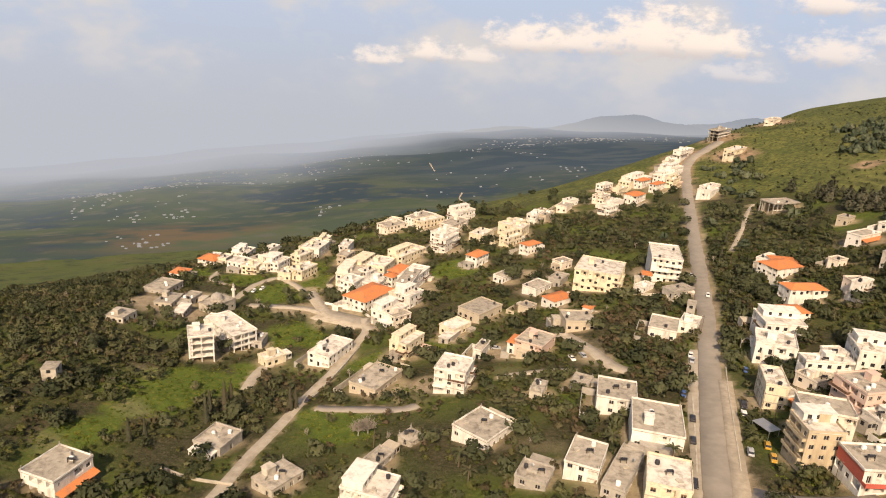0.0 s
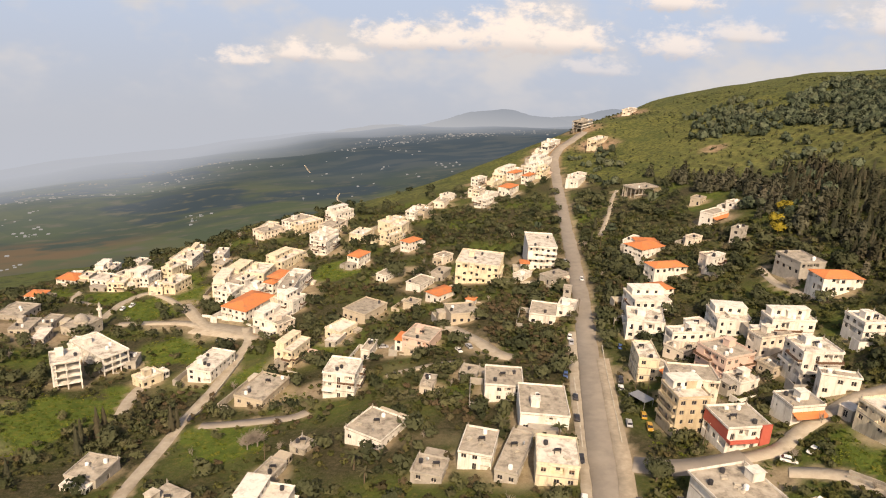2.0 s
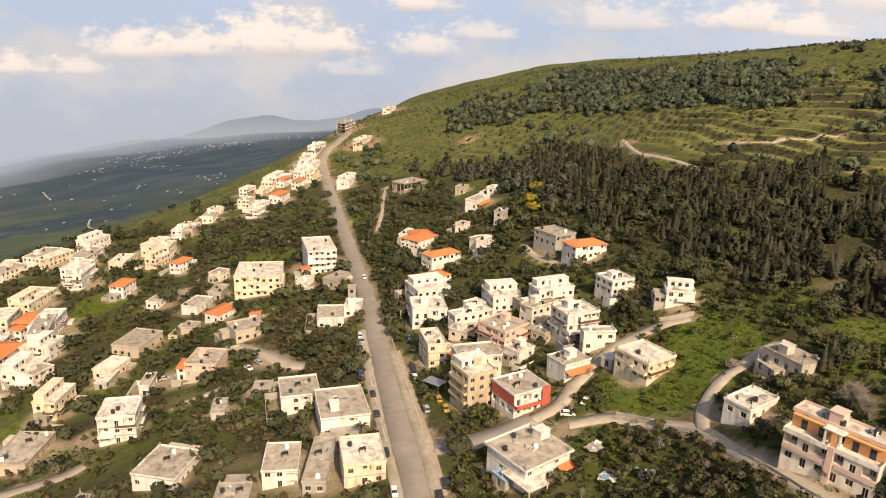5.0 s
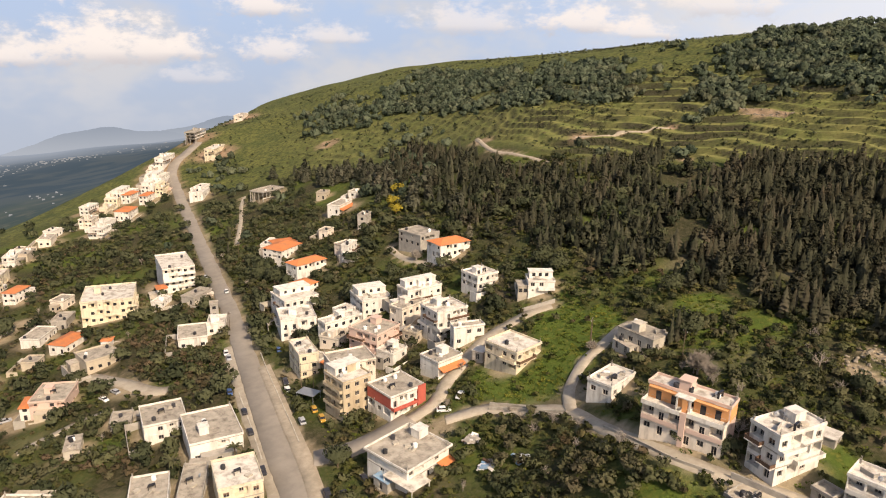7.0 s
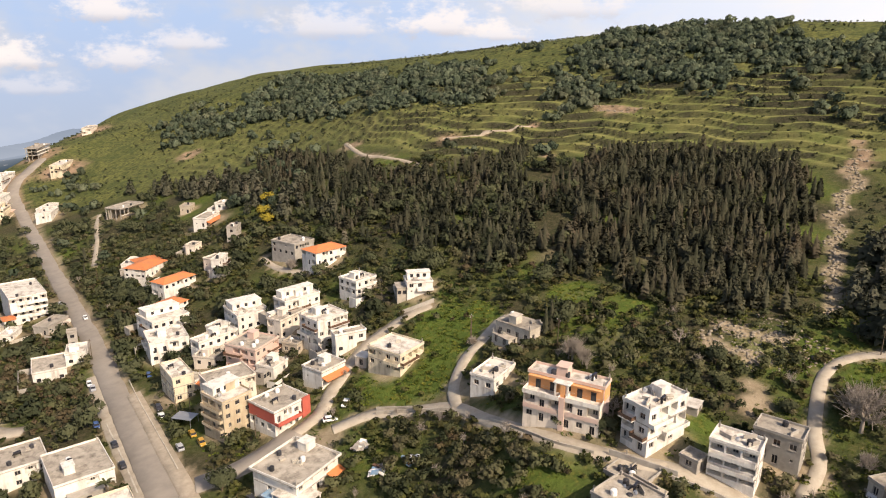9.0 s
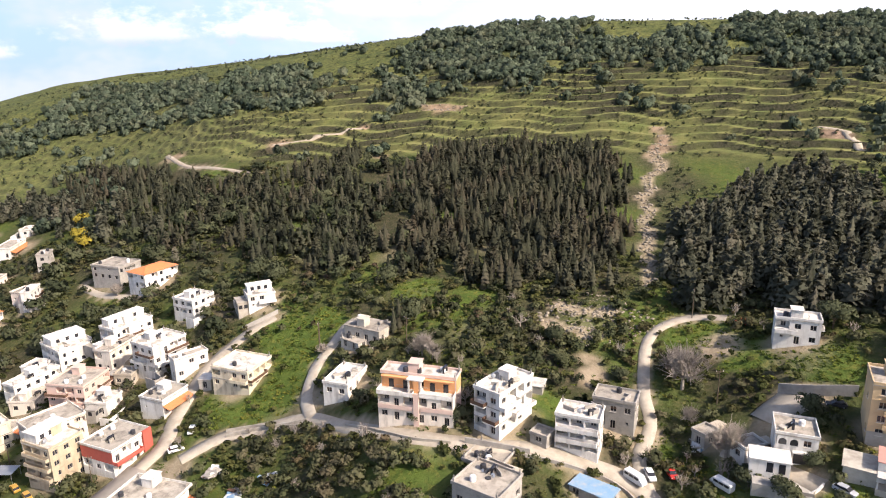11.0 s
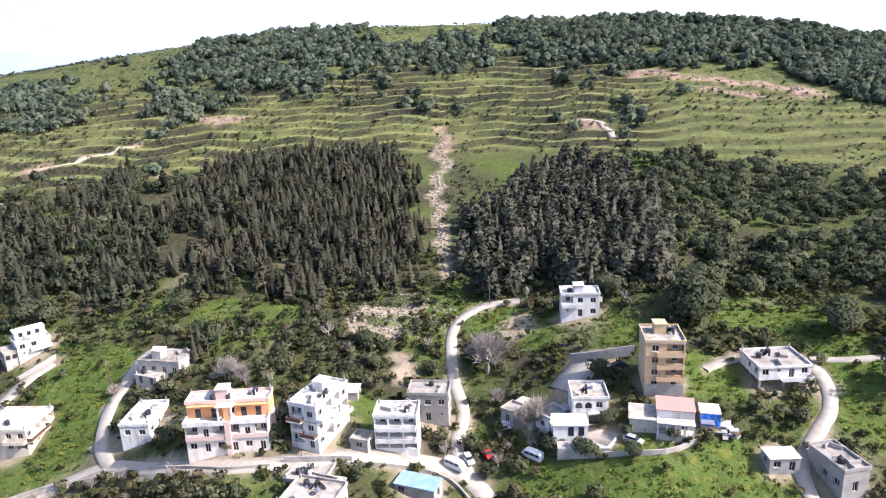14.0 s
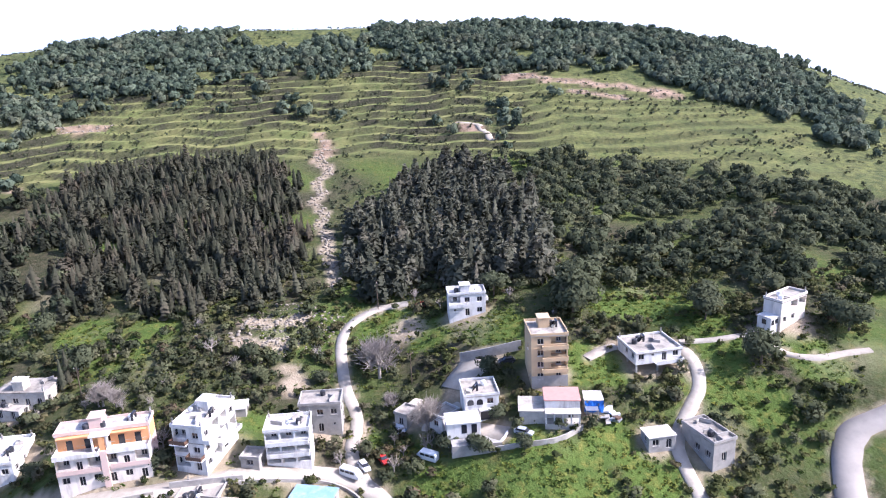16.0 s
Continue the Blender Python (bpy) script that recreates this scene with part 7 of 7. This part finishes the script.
def tree(x, y, kind, h):
    """A single tree with trunk, limbs and crown."""
    m = pose(x, y, float(ground(x, y)) - 0.1, 0, 0, (x * 53 + y * 29) % 360) @ Matrix.Diagonal((h, h, h, 1))
    key = (kind, int(abs(x * 3)) % 3)
    name, label, mat = TREEWORD[kind]
    if key not in TREES:
        seed = 300 + key[1] + 10 * list(TREEWORD).index(kind)
        r = np.random.RandomState(seed)
        limbs = [stick((0, 0, -0.05), (0.01, 0, 0.45), 0.035, 0.02, 7)]
        if kind in ("oak", "olive", "yellow"):
            for k in range(6):
                a = 6.28 * k / 6 + r.uniform(-0.4, 0.4)
                limbs.append(stick((0, 0, r.uniform(0.2, 0.4)), (math.cos(a) * 0.24, math.sin(a) * 0.24, r.uniform(0.5, 0.75)), 0.016, 0.006))
            crown = soft_crown(broadleaf(seed, 1100, 12, 0.062, 0.8), 0.4, 0.5, 0.35)
        elif kind == "cypress":
            crown = conifer(seed, 1.0, 0.13, 14, 12)
            v = crown[0]
            crown = (np.stack([v[:, 0], v[:, 1], v[:, 2]], 1), crown[1])
        elif kind == "palm":
            limbs = [stick((0, 0, -0.05), (0.02, 0, 0.36), 0.04, 0.034, 8), stick((0.02, 0, 0.36), (0.0, 0, 0.7), 0.034, 0.032, 8)]
            crown = palm_crown(seed)
        else:
            limbs = [stick((0, 0, -0.05), (0, 0, 0.2), 0.04, 0.034, 7)]
            crown = bare_tree(seed, 20, 22)
        TREES[key] = (fast_mesh("trunk", *join(limbs), BARK if kind != "bare" else BARE), fast_mesh("crown", *crown[:2], mat, np.full(len(crown[0]), 0.6), crown[2] if len(crown) > 2 else None))
    ob = new(name)
    ob.matrix_basis = m
    shared("trunk", TREES[key][0], ob)
    shared("crown" if kind != "bare" else "limb_crown", TREES[key][1], ob)
    return tagged(ob, label, "tree", group=label + "s")


def canopy(x, y, turn):
    ob = new("canopy")
    ob.matrix_basis = pose(x, y, float(ground(x, y)) + 0.2, 0, 0, turn)
    tagged(ob, "grey-blue sheet metal canopy on thin posts", "canopy")
    part("sheet", boxes((-3.2, 3.2, -2.2, 2.2, 3.0, 3.12)), METAL, ob)
    post = mesh_of("post", tube(0.07, 3.4, 6, z=-0.4), METAL)
    for sx in (-1, 1):
        for sy in (-1, 1):
            shared("post", post, ob, Matrix.Translation((sx * 3, sy * 2, 0)))
    return ob


def scrap_heap(x, y, seed):
    """A pile of boards, drums and sheeting."""
    r = random.Random(seed)
    ob = new("scrap_heap")
    ob.matrix_basis = pose(x, y, float(ground(x, y)))
    tagged(ob, "heap of pale scrap, boards and sheeting among bushes", "scrap heap")
    for i in range(14):
        w, d, h = r.uniform(0.4, 1.5), r.uniform(0.3, 1.0), r.uniform(0.1, 0.5)
        q = part(r.choice(("board", "sheet", "crate")), boxes((-w, w, -d, d, 0, h)), r.choice((WHITE, METAL, RAW, STONE, TANKWHITE, BLUEROOF, SHUTTER)), ob)
        q.matrix_basis = pose(r.uniform(-2.2, 2.2), r.uniform(-1.8, 1.8), r.uniform(-0.1, 0.6), r.uniform(-18, 18), r.uniform(-18, 18), r.uniform(0, 360))
    TAKEN.append((x, y, 2.5))
    return ob


# ---- planting ----
grove("conifer", [(281.3, 159.5), (329.6, 162.3), (341.5, 121.2), (354.7, 82.6), (328.0, 62.7), (266.5, 47.7), (209.8, 36.4), (201.6, 52.3), (196.4, 74.4), (201.0, 98.7), (227.7, 121.3)], 3.0)
grove("conifer", [(297.3, 405.3), (288.8, 324.0), (264.9, 264.7), (262.4, 239.9), (264.7, 215.5), (297.4, 215.0), (317.5, 192.3), (280.3, 161.5), (227.7, 121.3), (201.0, 98.7), (201.3, 114.8), (197.3, 132.9), (197.6, 160.1), (203.5, 203.6), (229.4, 281.9), (259.5, 349.1)], 3.5, -0.3)
grove("oak", [(272.5, 361.2), (253.4, 253.2), (275.2, 198.7), (264.1, 157.0), (210.1, 111.4), (199.1, 134.1), (204.7, 204.9), (230.7, 283.5)], 11)
grove("pine", [(243.0, 27.6), (306.3, 12.2), (332.2, -7.9), (323.1, -32.2), (294.5, -36.0), (245.7, -42.8), (206.8, -42.2), (186.1, -36.6), (189.0, -24.2), (198.9, -3.3), (210.3, 21.5), (224.1, 28.6)], 4.0)
grove("pine", [(237.4, 479.8), (257.9, 414.1), (260.4, 355.3), (220.1, 263.1), (201.6, 201.8), (195.1, 207.2), (214.4, 272.1), (239.7, 354.9)], 5.2)
grove("oak", [(339.0, -43.9), (339.8, -68.3), (322.8, -105.6), (290.6, -128.2), (251.4, -135.8), (204.5, -140.4), (176.0, -122.2), (183.1, -106.8), (190.4, -84.8), (186.4, -68.1), (191.5, -51.1), (171.7, -42.6), (171.4, -36.2), (217.1, -46.6), (273.9, -43.6)], 5.5)
grove("hilloak", [(356.1, 511.1), (410.6, 552.1), (454.5, 557.9), (449.0, 448.9), (449.2, 375.7), (448.5, 329.1), (393.0, 266.3), (369.7, 258.9), (356.3, 307.6), (354.1, 353.8), (363.0, 405.2), (356.8, 472.8)], 4.4)
grove("hilloak", [(420.3, 243.2), (505.0, 262.9), (520.3, 209.4), (539.1, 165.7), (480.3, 41.3), (465.1, 94.9), (426.6, 129.7), (424.7, 177.3), (398.0, 193.2), (366.6, 212.1)], 4.4)
grove("hilloak", [(518.1, 92.7), (525.1, 68.9), (538.3, 17.5), (455.1, -25.3), (401.7, -31.2), (437.4, -17.9), (475.6, 8.7), (457.3, 44.9), (449.9, 72.6)], 5.5)
grove("hilloak", [(534.0, 36.3), (546.4, -30.2), (532.1, -88.2), (513.6, -134.7), (500.4, -170.8), (473.4, -238.5), (410.3, -233.5), (388.6, -204.1), (410.1, -159.5), (435.8, -144.9), (445.6, -104.2), (452.9, -63.9), (438.9, -43.5), (485.5, 1.5)], 4.4)
grove("hilloak", [(404.5, -34.4), (393.1, -49.2), (353.1, -52.1), (352.7, -41.8), (376.2, -36.2)], 6)
grove("hilloak", [(483.7, 338.5), (494.6, 303.5), (499.7, 288.9), (469.1, 288.1), (458.1, 310.2)], 9)
grove("olive", [(70.1, 268.3), (83.1, 274.4), (108.5, 271.6), (91.8, 224.6), (86.3, 218.1), (68.4, 224.0), (64.8, 243.4)], 4.2)
grove("olive", [(180.1, 482.6), (198.9, 448.4), (222.9, 387.1), (182.1, 272.1), (160.8, 294.1), (145.8, 310.5), (151.6, 385.3)], 6)
grove("olive", [(71.2, 455.2), (114.3, 477.8), (171.4, 492.8), (145.2, 410.4), (123.2, 400.0), (71.9, 388.9)], 5.5)
grove("olive", [(111.6, 118.9), (121.3, 111.3), (121.8, 94.8), (117.9, 71.1), (114.8, 55.4), (106.0, 51.2), (99.0, 91.7), (102.6, 108.5)], 4.5)
grove("olive", [(118.9, 117.4), (121.0, 89.6), (116.6, 64.7), (115.6, 52.8), (106.5, 49.9), (109.8, 98.8)], 4.5)
grove("orchard", [(-441.8, 649.8), (-363.3, 688.7), (-147.1, 319.3), (-143.3, 272.1), (-95.2, 250.9), (-107.5, 218.0), (-140.6, 198.7)], 4.2)
grove("olive", [(194.5, 82.1), (202.4, 35.7), (163.2, 29.7), (153.4, 46.8), (153.7, 65.7), (149.2, 83.7), (178.4, 99.1)], 5)
grove("rust", [(28.3, 220.5), (46.7, 204.0), (49.0, 184.9), (41.9, 182.0), (29.3, 201.1)], 4)
grove("rust", [(67.2, 259.6), (92.6, 257.4), (87.6, 225.9), (71.4, 223.7)], 5)

car(95.4, 235.4, 0)
car(94.2, 230.0, 1)
car(82.5, 203.0, 4)
car(80.0, 186.4, 2)
car(75.8, 173.4, 2)
car(69.0, 151.6, 2)
car(63.3, 134.0, 0)
car(103.0, 261.0, 2)
car(128.6, 336.6, 1)
car(97.6, 192.4, 2)
car(95.2, 186.6, 0)
car(88.4, 165.0, 1)
car(94.4, 168.4, 5)
car(93.0, 161.4, 5)
car(75.0, 128.8, 2)
car(77.6, 125.0, 2)
car(71.4, 125.2, 2)
car(84.6, 126.8, 2)
car(108.6, 218.4, 4)
car(124.5, 301.1, 0)
car(130.6, 18.0, 6)
car(133.3, 15.4, 0)
car(135.7, 11.4, 3)
car(133.7, 1.5, 6)
car(156.1, -18.9, 2)
car(191.9, 1.4, 3)
car(132.9, -19.6, 1)
car(123.1, 134.1, 0)
car(116.0, 133.0, 0)
car(-44.7, 221.4, 2)
car(-99.3, 345.2, 0)
car(-96.2, 350.6, 0)
car(24.9, 259.1, 1)
car(52.6, 240.1, 0)
car(56.8, 241.6, 1)
car(-44.6, 292.3, 2)
utility_pole(158.8, 4.7)
utility_pole(155.8, 113.7)
utility_pole(195.0, 14.5)
utility_pole(156.4, 114.4)
utility_pole(-17.0, 184.9)
utility_pole(99.0, 184.4)
utility_pole(100.8, 146.7)
utility_pole(149.7, 342.0)
utility_pole(105.5, 254.5)
utility_pole(84.3, 207.3)
utility_pole(99.1, 176.6)
utility_pole(157.5, 85.6)
mosque(-108.3, 313.1)
tree(163.6, 13.0, "bare", 12.0)
tree(167.5, 15.5, "bare", 9.0)
tree(153.6, 79.9, "bare", 6.0)
tree(153.5, 78.8, "bare", 7.0)
tree(152.0, 75.0, "bare", 6.0)
tree(141.7, 1.4, "bare", 9.0)
tree(143.9, 0.2, "bare", 7.0)
tree(154.0, 111.9, "bare", 4.0)
tree(-19.9, 194.3, "bare", 6.5)
tree(-22.9, 193.2, "bare", 6.5)
tree(151.6, 9.9, "bare", 5.0)
tree(178.4, 224.7, "bare", 6.0)
tree(214.4, 289.3, "yellow", 8.0)
tree(207.6, 278.3, "yellow", 7.0)
tree(8.9, 169.3, "palm", 7.5)
tree(52.3, 172.3, "palm", 6.8)
tree(66.8, 164.1, "palm", 6.5)
tree(11.5, 161.0, "palm", 6.2)
tree(-93.4, 184.9, "cypress", 9.2)
tree(-89.6, 187.9, "cypress", 7.9)
tree(-49.7, 214.2, "cypress", 10.8)
tree(-48.2, 216.1, "cypress", 9.4)
tree(-75.4, 206.7, "cypress", 11.1)
tree(-72.4, 212.9, "cypress", 12.6)
tree(-71.2, 216.0, "cypress", 11.2)
tree(-74.8, 200.9, "cypress", 11.1)
tree(84.1, 138.2, "oak", 6.2)
tree(83.4, 137.4, "oak", 6.2)
tree(166.3, 92.8, "cypress", 10.0)
tree(163.5, 93.0, "cypress", 9.0)
tree(169.3, 91.7, "oak", 9.0)
tree(190.0, 163.9, "oak", 9.0)
tree(188.3, 155.1, "oak", 8.0)
tree(199.2, 224.5, "oak", 8.0)
tree(170.8, 47.3, "oak", 6.0)
tree(192.7, 111.0, "oak", 7.0)
tree(171.3, -38.7, "oak", 13.0)
tree(176.8, -38.7, "oak", 12.0)
tree(183.3, -43.5, "oak", 12.0)
tree(187.6, -19.4, "oak", 8.0)
tree(154.4, -13.9, "oak", 5.0)
tree(134.0, -3.4, "oak", 5.0)
tree(130.9, -9.5, "oak", 5.0)
tree(128.8, -19.1, "oak", 4.0)
tree(138.7, -14.7, "oak", 4.0)
tree(170.9, -73.6, "oak", 9.0)
tree(166.8, -72.5, "oak", 8.0)
tree(148.0, -78.5, "oak", 9.0)
tree(160.8, -103.0, "oak", 8.0)
tree(157.3, -105.0, "oak", 9.0)
tree(128.6, 57.0, "oak", 5.0)
tree(125.9, 67.4, "olive", 4.0)
tree(133.7, 86.4, "oak", 4.0)
tree(161.4, 42.7, "olive", 4.0)
tree(161.9, 27.8, "oak", 4.0)
tree(39.6, 348.6, "oak", 9.8)
tree(21.5, 259.9, "oak", 6.2)
tree(-56.3, 332.9, "oak", 6.6)
tree(-51.0, 328.1, "oak", 6.6)
tree(38.5, 349.2, "oak", 9.8)
tree(140.9, 284.2, "oak", 8.4)
tree(140.5, 298.1, "oak", 7.4)
tree(230.9, 308.8, "yellow", 7.0)
tree(162.9, 383.8, "cypress", 9.6)
tree(151.5, 359.5, "cypress", 8.6)
garden_wall([(-43.8, 223.0), (-37.6, 247.5), (-32.4, 270.0)], 1.0, STONE)
garden_wall([(-57.5, 325.5), (-45.5, 318.5), (-38.5, 314.0)], 1.3, WHITE)
garden_wall([(161.4, -7.7), (159.9, -14.6), (159.6, -23.0)], 2.6, RAW)
garden_wall([(124.3, 40.0), (126.9, 29.0), (127.6, 21.5), (125.2, 16.6), (120.8, 13.2)], 0.8, RAW)
garden_wall([(122.6, 121.5), (126.2, 112.7), (129.0, 99.9)], 1.2, STONE)
garden_wall([(123.5, 121.1), (127.3, 110.0), (128.7, 102.7)], 1.0, STONE)
garden_wall([(131.9, -3.8), (129.8, -14.9), (129.5, -25.5), (132.7, -32.4)], 1.2, STONE)
garden_wall([(122.8, 53.2), (123.9, 45.6), (125.2, 39.2)], 1.6, RAW)
garden_wall([(-79.0, 172.3), (-67.8, 167.3), (-54.7, 164.9)], 1.0, STONE)
garden_wall([(125.5, 85.9), (120.2, 66.6), (121.2, 55.8)], 1.0, STONE)
garden_wall([(-38.5, 314.9), (-32.3, 304.8), (-25.0, 305.2)], 1.2, WHITE)
garden_wall([(124.4, 123.1), (127.2, 113.5), (127.4, 96.5)], 1.0, STONE)
garden_wall([(163.0, 149.4), (168.5, 144.7), (172.3, 141.8)], 1.5, RAW)
garden_wall([(132.0, -10.8), (131.6, -14.1), (134.1, -16.2)], 0.8, WHITE)
garden_wall([(86.7, 317.1), (100.3, 310.2), (113.6, 302.2)], 1.4, STONE)
canopy(96.4, 175.1, 115)
kerb([(84.9, 201.5), (80.6, 187.0), (77.0, 175.0), (73.6, 164.0), (71.6, 157.5)], 0.45, 0.22)
kerb([(103.6, 223.0), (97.2, 203.5), (91.0, 183.5), (86.4, 168.5), (82.6, 156.5)], 0.3, 0.14)
scrap_heap(111.7, 99.1, 1)
scrap_heap(106.3, 104.8, 2)
scrap_heap(111.9, 116.8, 3)
scrap_heap(136.3, -39.4, 4)
scrap_heap(145.3, 7.2, 6)
grove("hilloak", [(474.2, -143.9), (476.2, -182.9), (465.7, -234.9), (424.4, -254.7), (375.3, -251.2), (314.8, -212.7), (346.4, -202.0), (375.1, -192.2), (392.8, -158.8), (426.0, -144.8)], 4.2)
grove("oak", [(306, -128), (262, -160), (222, -190), (172, -150), (166, -122), (200, -134), (252, -134)], 4.6)
grove("tuft", [(348, 36), (332, 24), (300, 20), (262, 26), (240, 27), (258, 34), (300, 39), (336, 40)], 3.6)
grove("hilloak", [(404.9, -46.2), (345.4, -46.0), (340.8, -51.6), (396.2, -51.0)], 5)
grove("hilloak", [(332.7, 608.9), (369.2, 591.6), (393.6, 536.4), (348.3, 467.9), (325.7, 481.2), (301.5, 524.7)], 6.5)
grove("rust", [(76.4, 294.0), (103.8, 296.1), (97.1, 246.7), (84.8, 216.1), (67.8, 224.4)], 3.4)
grove("orchard", [(23.0, 216.6), (41.5, 236.9), (46.9, 210.2), (36.7, 191.8), (25.6, 194.5)], 3.4)
grove("rust", [(-63.6, 232.1), (-46.3, 255.6), (-37.5, 228.9), (-46.6, 208.7)], 3.4)
grove("orchard", [(28.2, 240.5), (42.4, 245.2), (52.3, 233.7), (49.0, 224.2), (31.4, 228.8)], 4)
grove("orchard", [(-82.9, 222.6), (-63.2, 237.2), (-50.8, 209.8), (-63.9, 196.4), (-75.3, 197.9)], 4)


# woods along the crest
grove("hilloak", [(535.8, 264.5), (542.5, 231.2), (551.4, 199.6), (553.4, 166.8), (558.7, 139.7), (513.0, 128.1), (508.4, 153.1), (503.9, 182.5), (495.4, 211.5), (488.0, 241.5)], 4.2)
grove("hilloak", [(560.2, 38.1), (568.2, -15.0), (560.0, -70.1), (549.8, -122.7), (532.3, -174.3), (506.3, -222.1), (477.8, -259.5), (429.1, -234.3), (457.6, -201.9), (482.7, -159.1), (493.2, -108.1), (507.5, -64.0), (514.2, -13.6), (517.0, 32.5)], 4.2)


def scatter(kind, az0, az1, g0, g1, count, seed, cover):
    """Loose growth over a sector, thinned by cover(x, y) from 0 to 1."""
    r = np.random.RandomState(seed)
    a, g = np.radians(r.uniform(az0, az1, count)), np.sqrt(r.uniform(g0 ** 2, g1 ** 2, count))
    g = g * spread(np.degrees(a))
    x, y = np.sin(a) * g, np.cos(a) * g
    k = r.rand(count) < cover(x, y)
    x, y = x[k], y[k]
    k = free(x, y, 0.4)
    return plant(kind, x[k], y[k], seed)


def wild(x, y):
    c = 0.72 + 0.5 * wave(x, y, 38, 31)
    for mx, my, mr in MEADOWS:
        c = np.where(np.hypot(x - mx, y - my) < mr, 0.04, c)
    c = c * (1 - 0.85 * brow_slope(x, y))
    for mx, my, mr in EARTH:
        c = np.where(np.hypot(x - mx, y - my) < mr * 0.8, 0.2 * c, c)
    return c


def hillside(x, y):
    a, g = np.degrees(np.arctan2(x, y)), np.hypot(x, y)
    g = g / spread(a)
    start = np.interp(a, [14, 26, 38, 50, 62, 75, 88, 100, 110, 125], [430, 400, 385, 300, 292, 282, 280, 276, 272, 258])
    return np.where(g > start, 0.42 + 0.5 * wave(x, y, 70, 33), 0)


def terrace_edge(x, y):
    """Growth along the dry walls of the terraces."""
    z = height(x, y) + level_wobble(x, y)
    f = z / 3.4 - np.floor(z / 3.4)
    return terraced(x, y) * ((f > 0.6) & (f < 0.92)) * (0.75 + 0.4 * wave(x, y, 50, 35))


def meadows(x, y):
    c = np.zeros(len(x))
    for mx, my, mr in MEADOWS:
        c = np.where(np.hypot(x - mx, y - my) < mr * 1.1, 0.9, c)
    return c


scatter("scrub", -40, 30, 90, 330, 10500, 201, wild)
scatter("olive", -40, 30, 90, 330, 2500, 202, lambda x, y: 0.9 * wild(x, y))
scatter("scrub", 30, 125, 72, 190, 9500, 203, wild)
scatter("scrub", 22, 58, 190, 300, 5200, 210, wild)
scatter("olive", 22, 58, 190, 290, 900, 211, wild)
scatter("oak", 22, 62, 180, 290, 330, 212, wild)
scatter("rust", -40, 28, 90, 320, 3600, 216, lambda x, y: np.clip(0.25 + wave(x, y, 47, 43), 0, 1) * wild(x, y))
scatter("bare", 34, 105, 74, 160, 130, 214, wild)
scatter("bare", -36, 25, 100, 300, 110, 215, wild)
scatter("hilloak", 16, 122, 290, 470, 1500, 213, lambda x, y: np.clip(0.8 * wave(x, y, 140, 61) - 0.1, 0.02, 1))
scatter("olive", 30, 125, 72, 180, 1300, 204, lambda x, y: 0.8 * wild(x, y))
scatter("rust", -40, 125, 80, 200, 1500, 208, lambda x, y: np.clip(wave(x, y, 47, 41), 0, 1) * wild(x, y))
scatter("tuft", 20, 126, 260, 620, 18000, 205, hillside)
scatter("oak", -40, 30, 90, 400, 1300, 206, wild)
scatter("verge", 26, 124, 230, 520, 60000, 207, terrace_edge)
scatter("grass", 30, 125, 70, 175, 9000, 217, lambda x, y: np.clip(0.45 + 0.6 * wave(x, y, 26, 81), 0, 1))
scatter("grass", -40, 125, 70, 260, 60000, 209, meadows)


def hedge(points, seed):
    """A row of bushes along a field's edge."""
    line = bend(points, 1.3)
    r = np.random.RandomState(seed)
    x, y = np.array([p.x for p in line]), np.array([p.y for p in line])
    return plant("scrub", x + r.normal(size=len(x)) * 0.5, y + r.normal(size=len(y)) * 0.5, seed)


hedge([(181, -44), (182, -58), (180, -72), (173, -86)], 501)
hedge([(170, -66), (168, -77), (164, -87)], 502)
hedge([(141, -78), (140, -88), (137, -98)], 503)
hedge([(190, -50), (190, -64), (186, -80)], 504)


def rocks(places, count, lo, hi, seed, label):
    """Loose pale rocks about the places given (x, y, radius)."""
    r = np.random.RandomState(seed)
    base = bmesh.new()
    bmesh.ops.create_icosphere(base, subdivisions=1, radius=1.0)
    bv = np.array([v.co[:] for v in base.verts])
    bf = np.array([[v.index for v in f.verts] for f in base.faces])
    base.free()
    V, F, n = [], [], 0
    for i in range(count):
        px_, py_, pr = places[r.randint(len(places))]
        a, q = r.uniform(0, 6.28), pr * math.sqrt(r.rand()) * 1.1
        x, y = px_ + math.cos(a) * q, py_ + math.sin(a) * q
        s = r.uniform(lo, hi) * np.array([r.uniform(0.7, 1.4), r.uniform(0.7, 1.4), r.uniform(0.4, 0.8)])
        v = bv * (1 + r.uniform(-0.22, 0.22, (len(bv), 1))) * s
        V.append(v + (x, y, float(ground(x, y)) + s[2] * 0.3))
        F.append(bf + n)
        n += len(bv)
    return tagged(new("rocks", fast_mesh("rocks", np.concatenate(V), np.concatenate(F), RUBBLE)), label, "rocks", kind="stuff")


rocks(SCREE, 800, 0.2, 0.8, 401, "pale limestone rubble in the gully and on the cut banks")
rocks([(193, 44, 9), (184, 36, 8), (190, 30, 6), (197, 38, 6), (186, 47, 8), (176, 44, 6)], 520, 0.12, 0.5, 402, "pale rocks scattered over the rough slope below the wood")
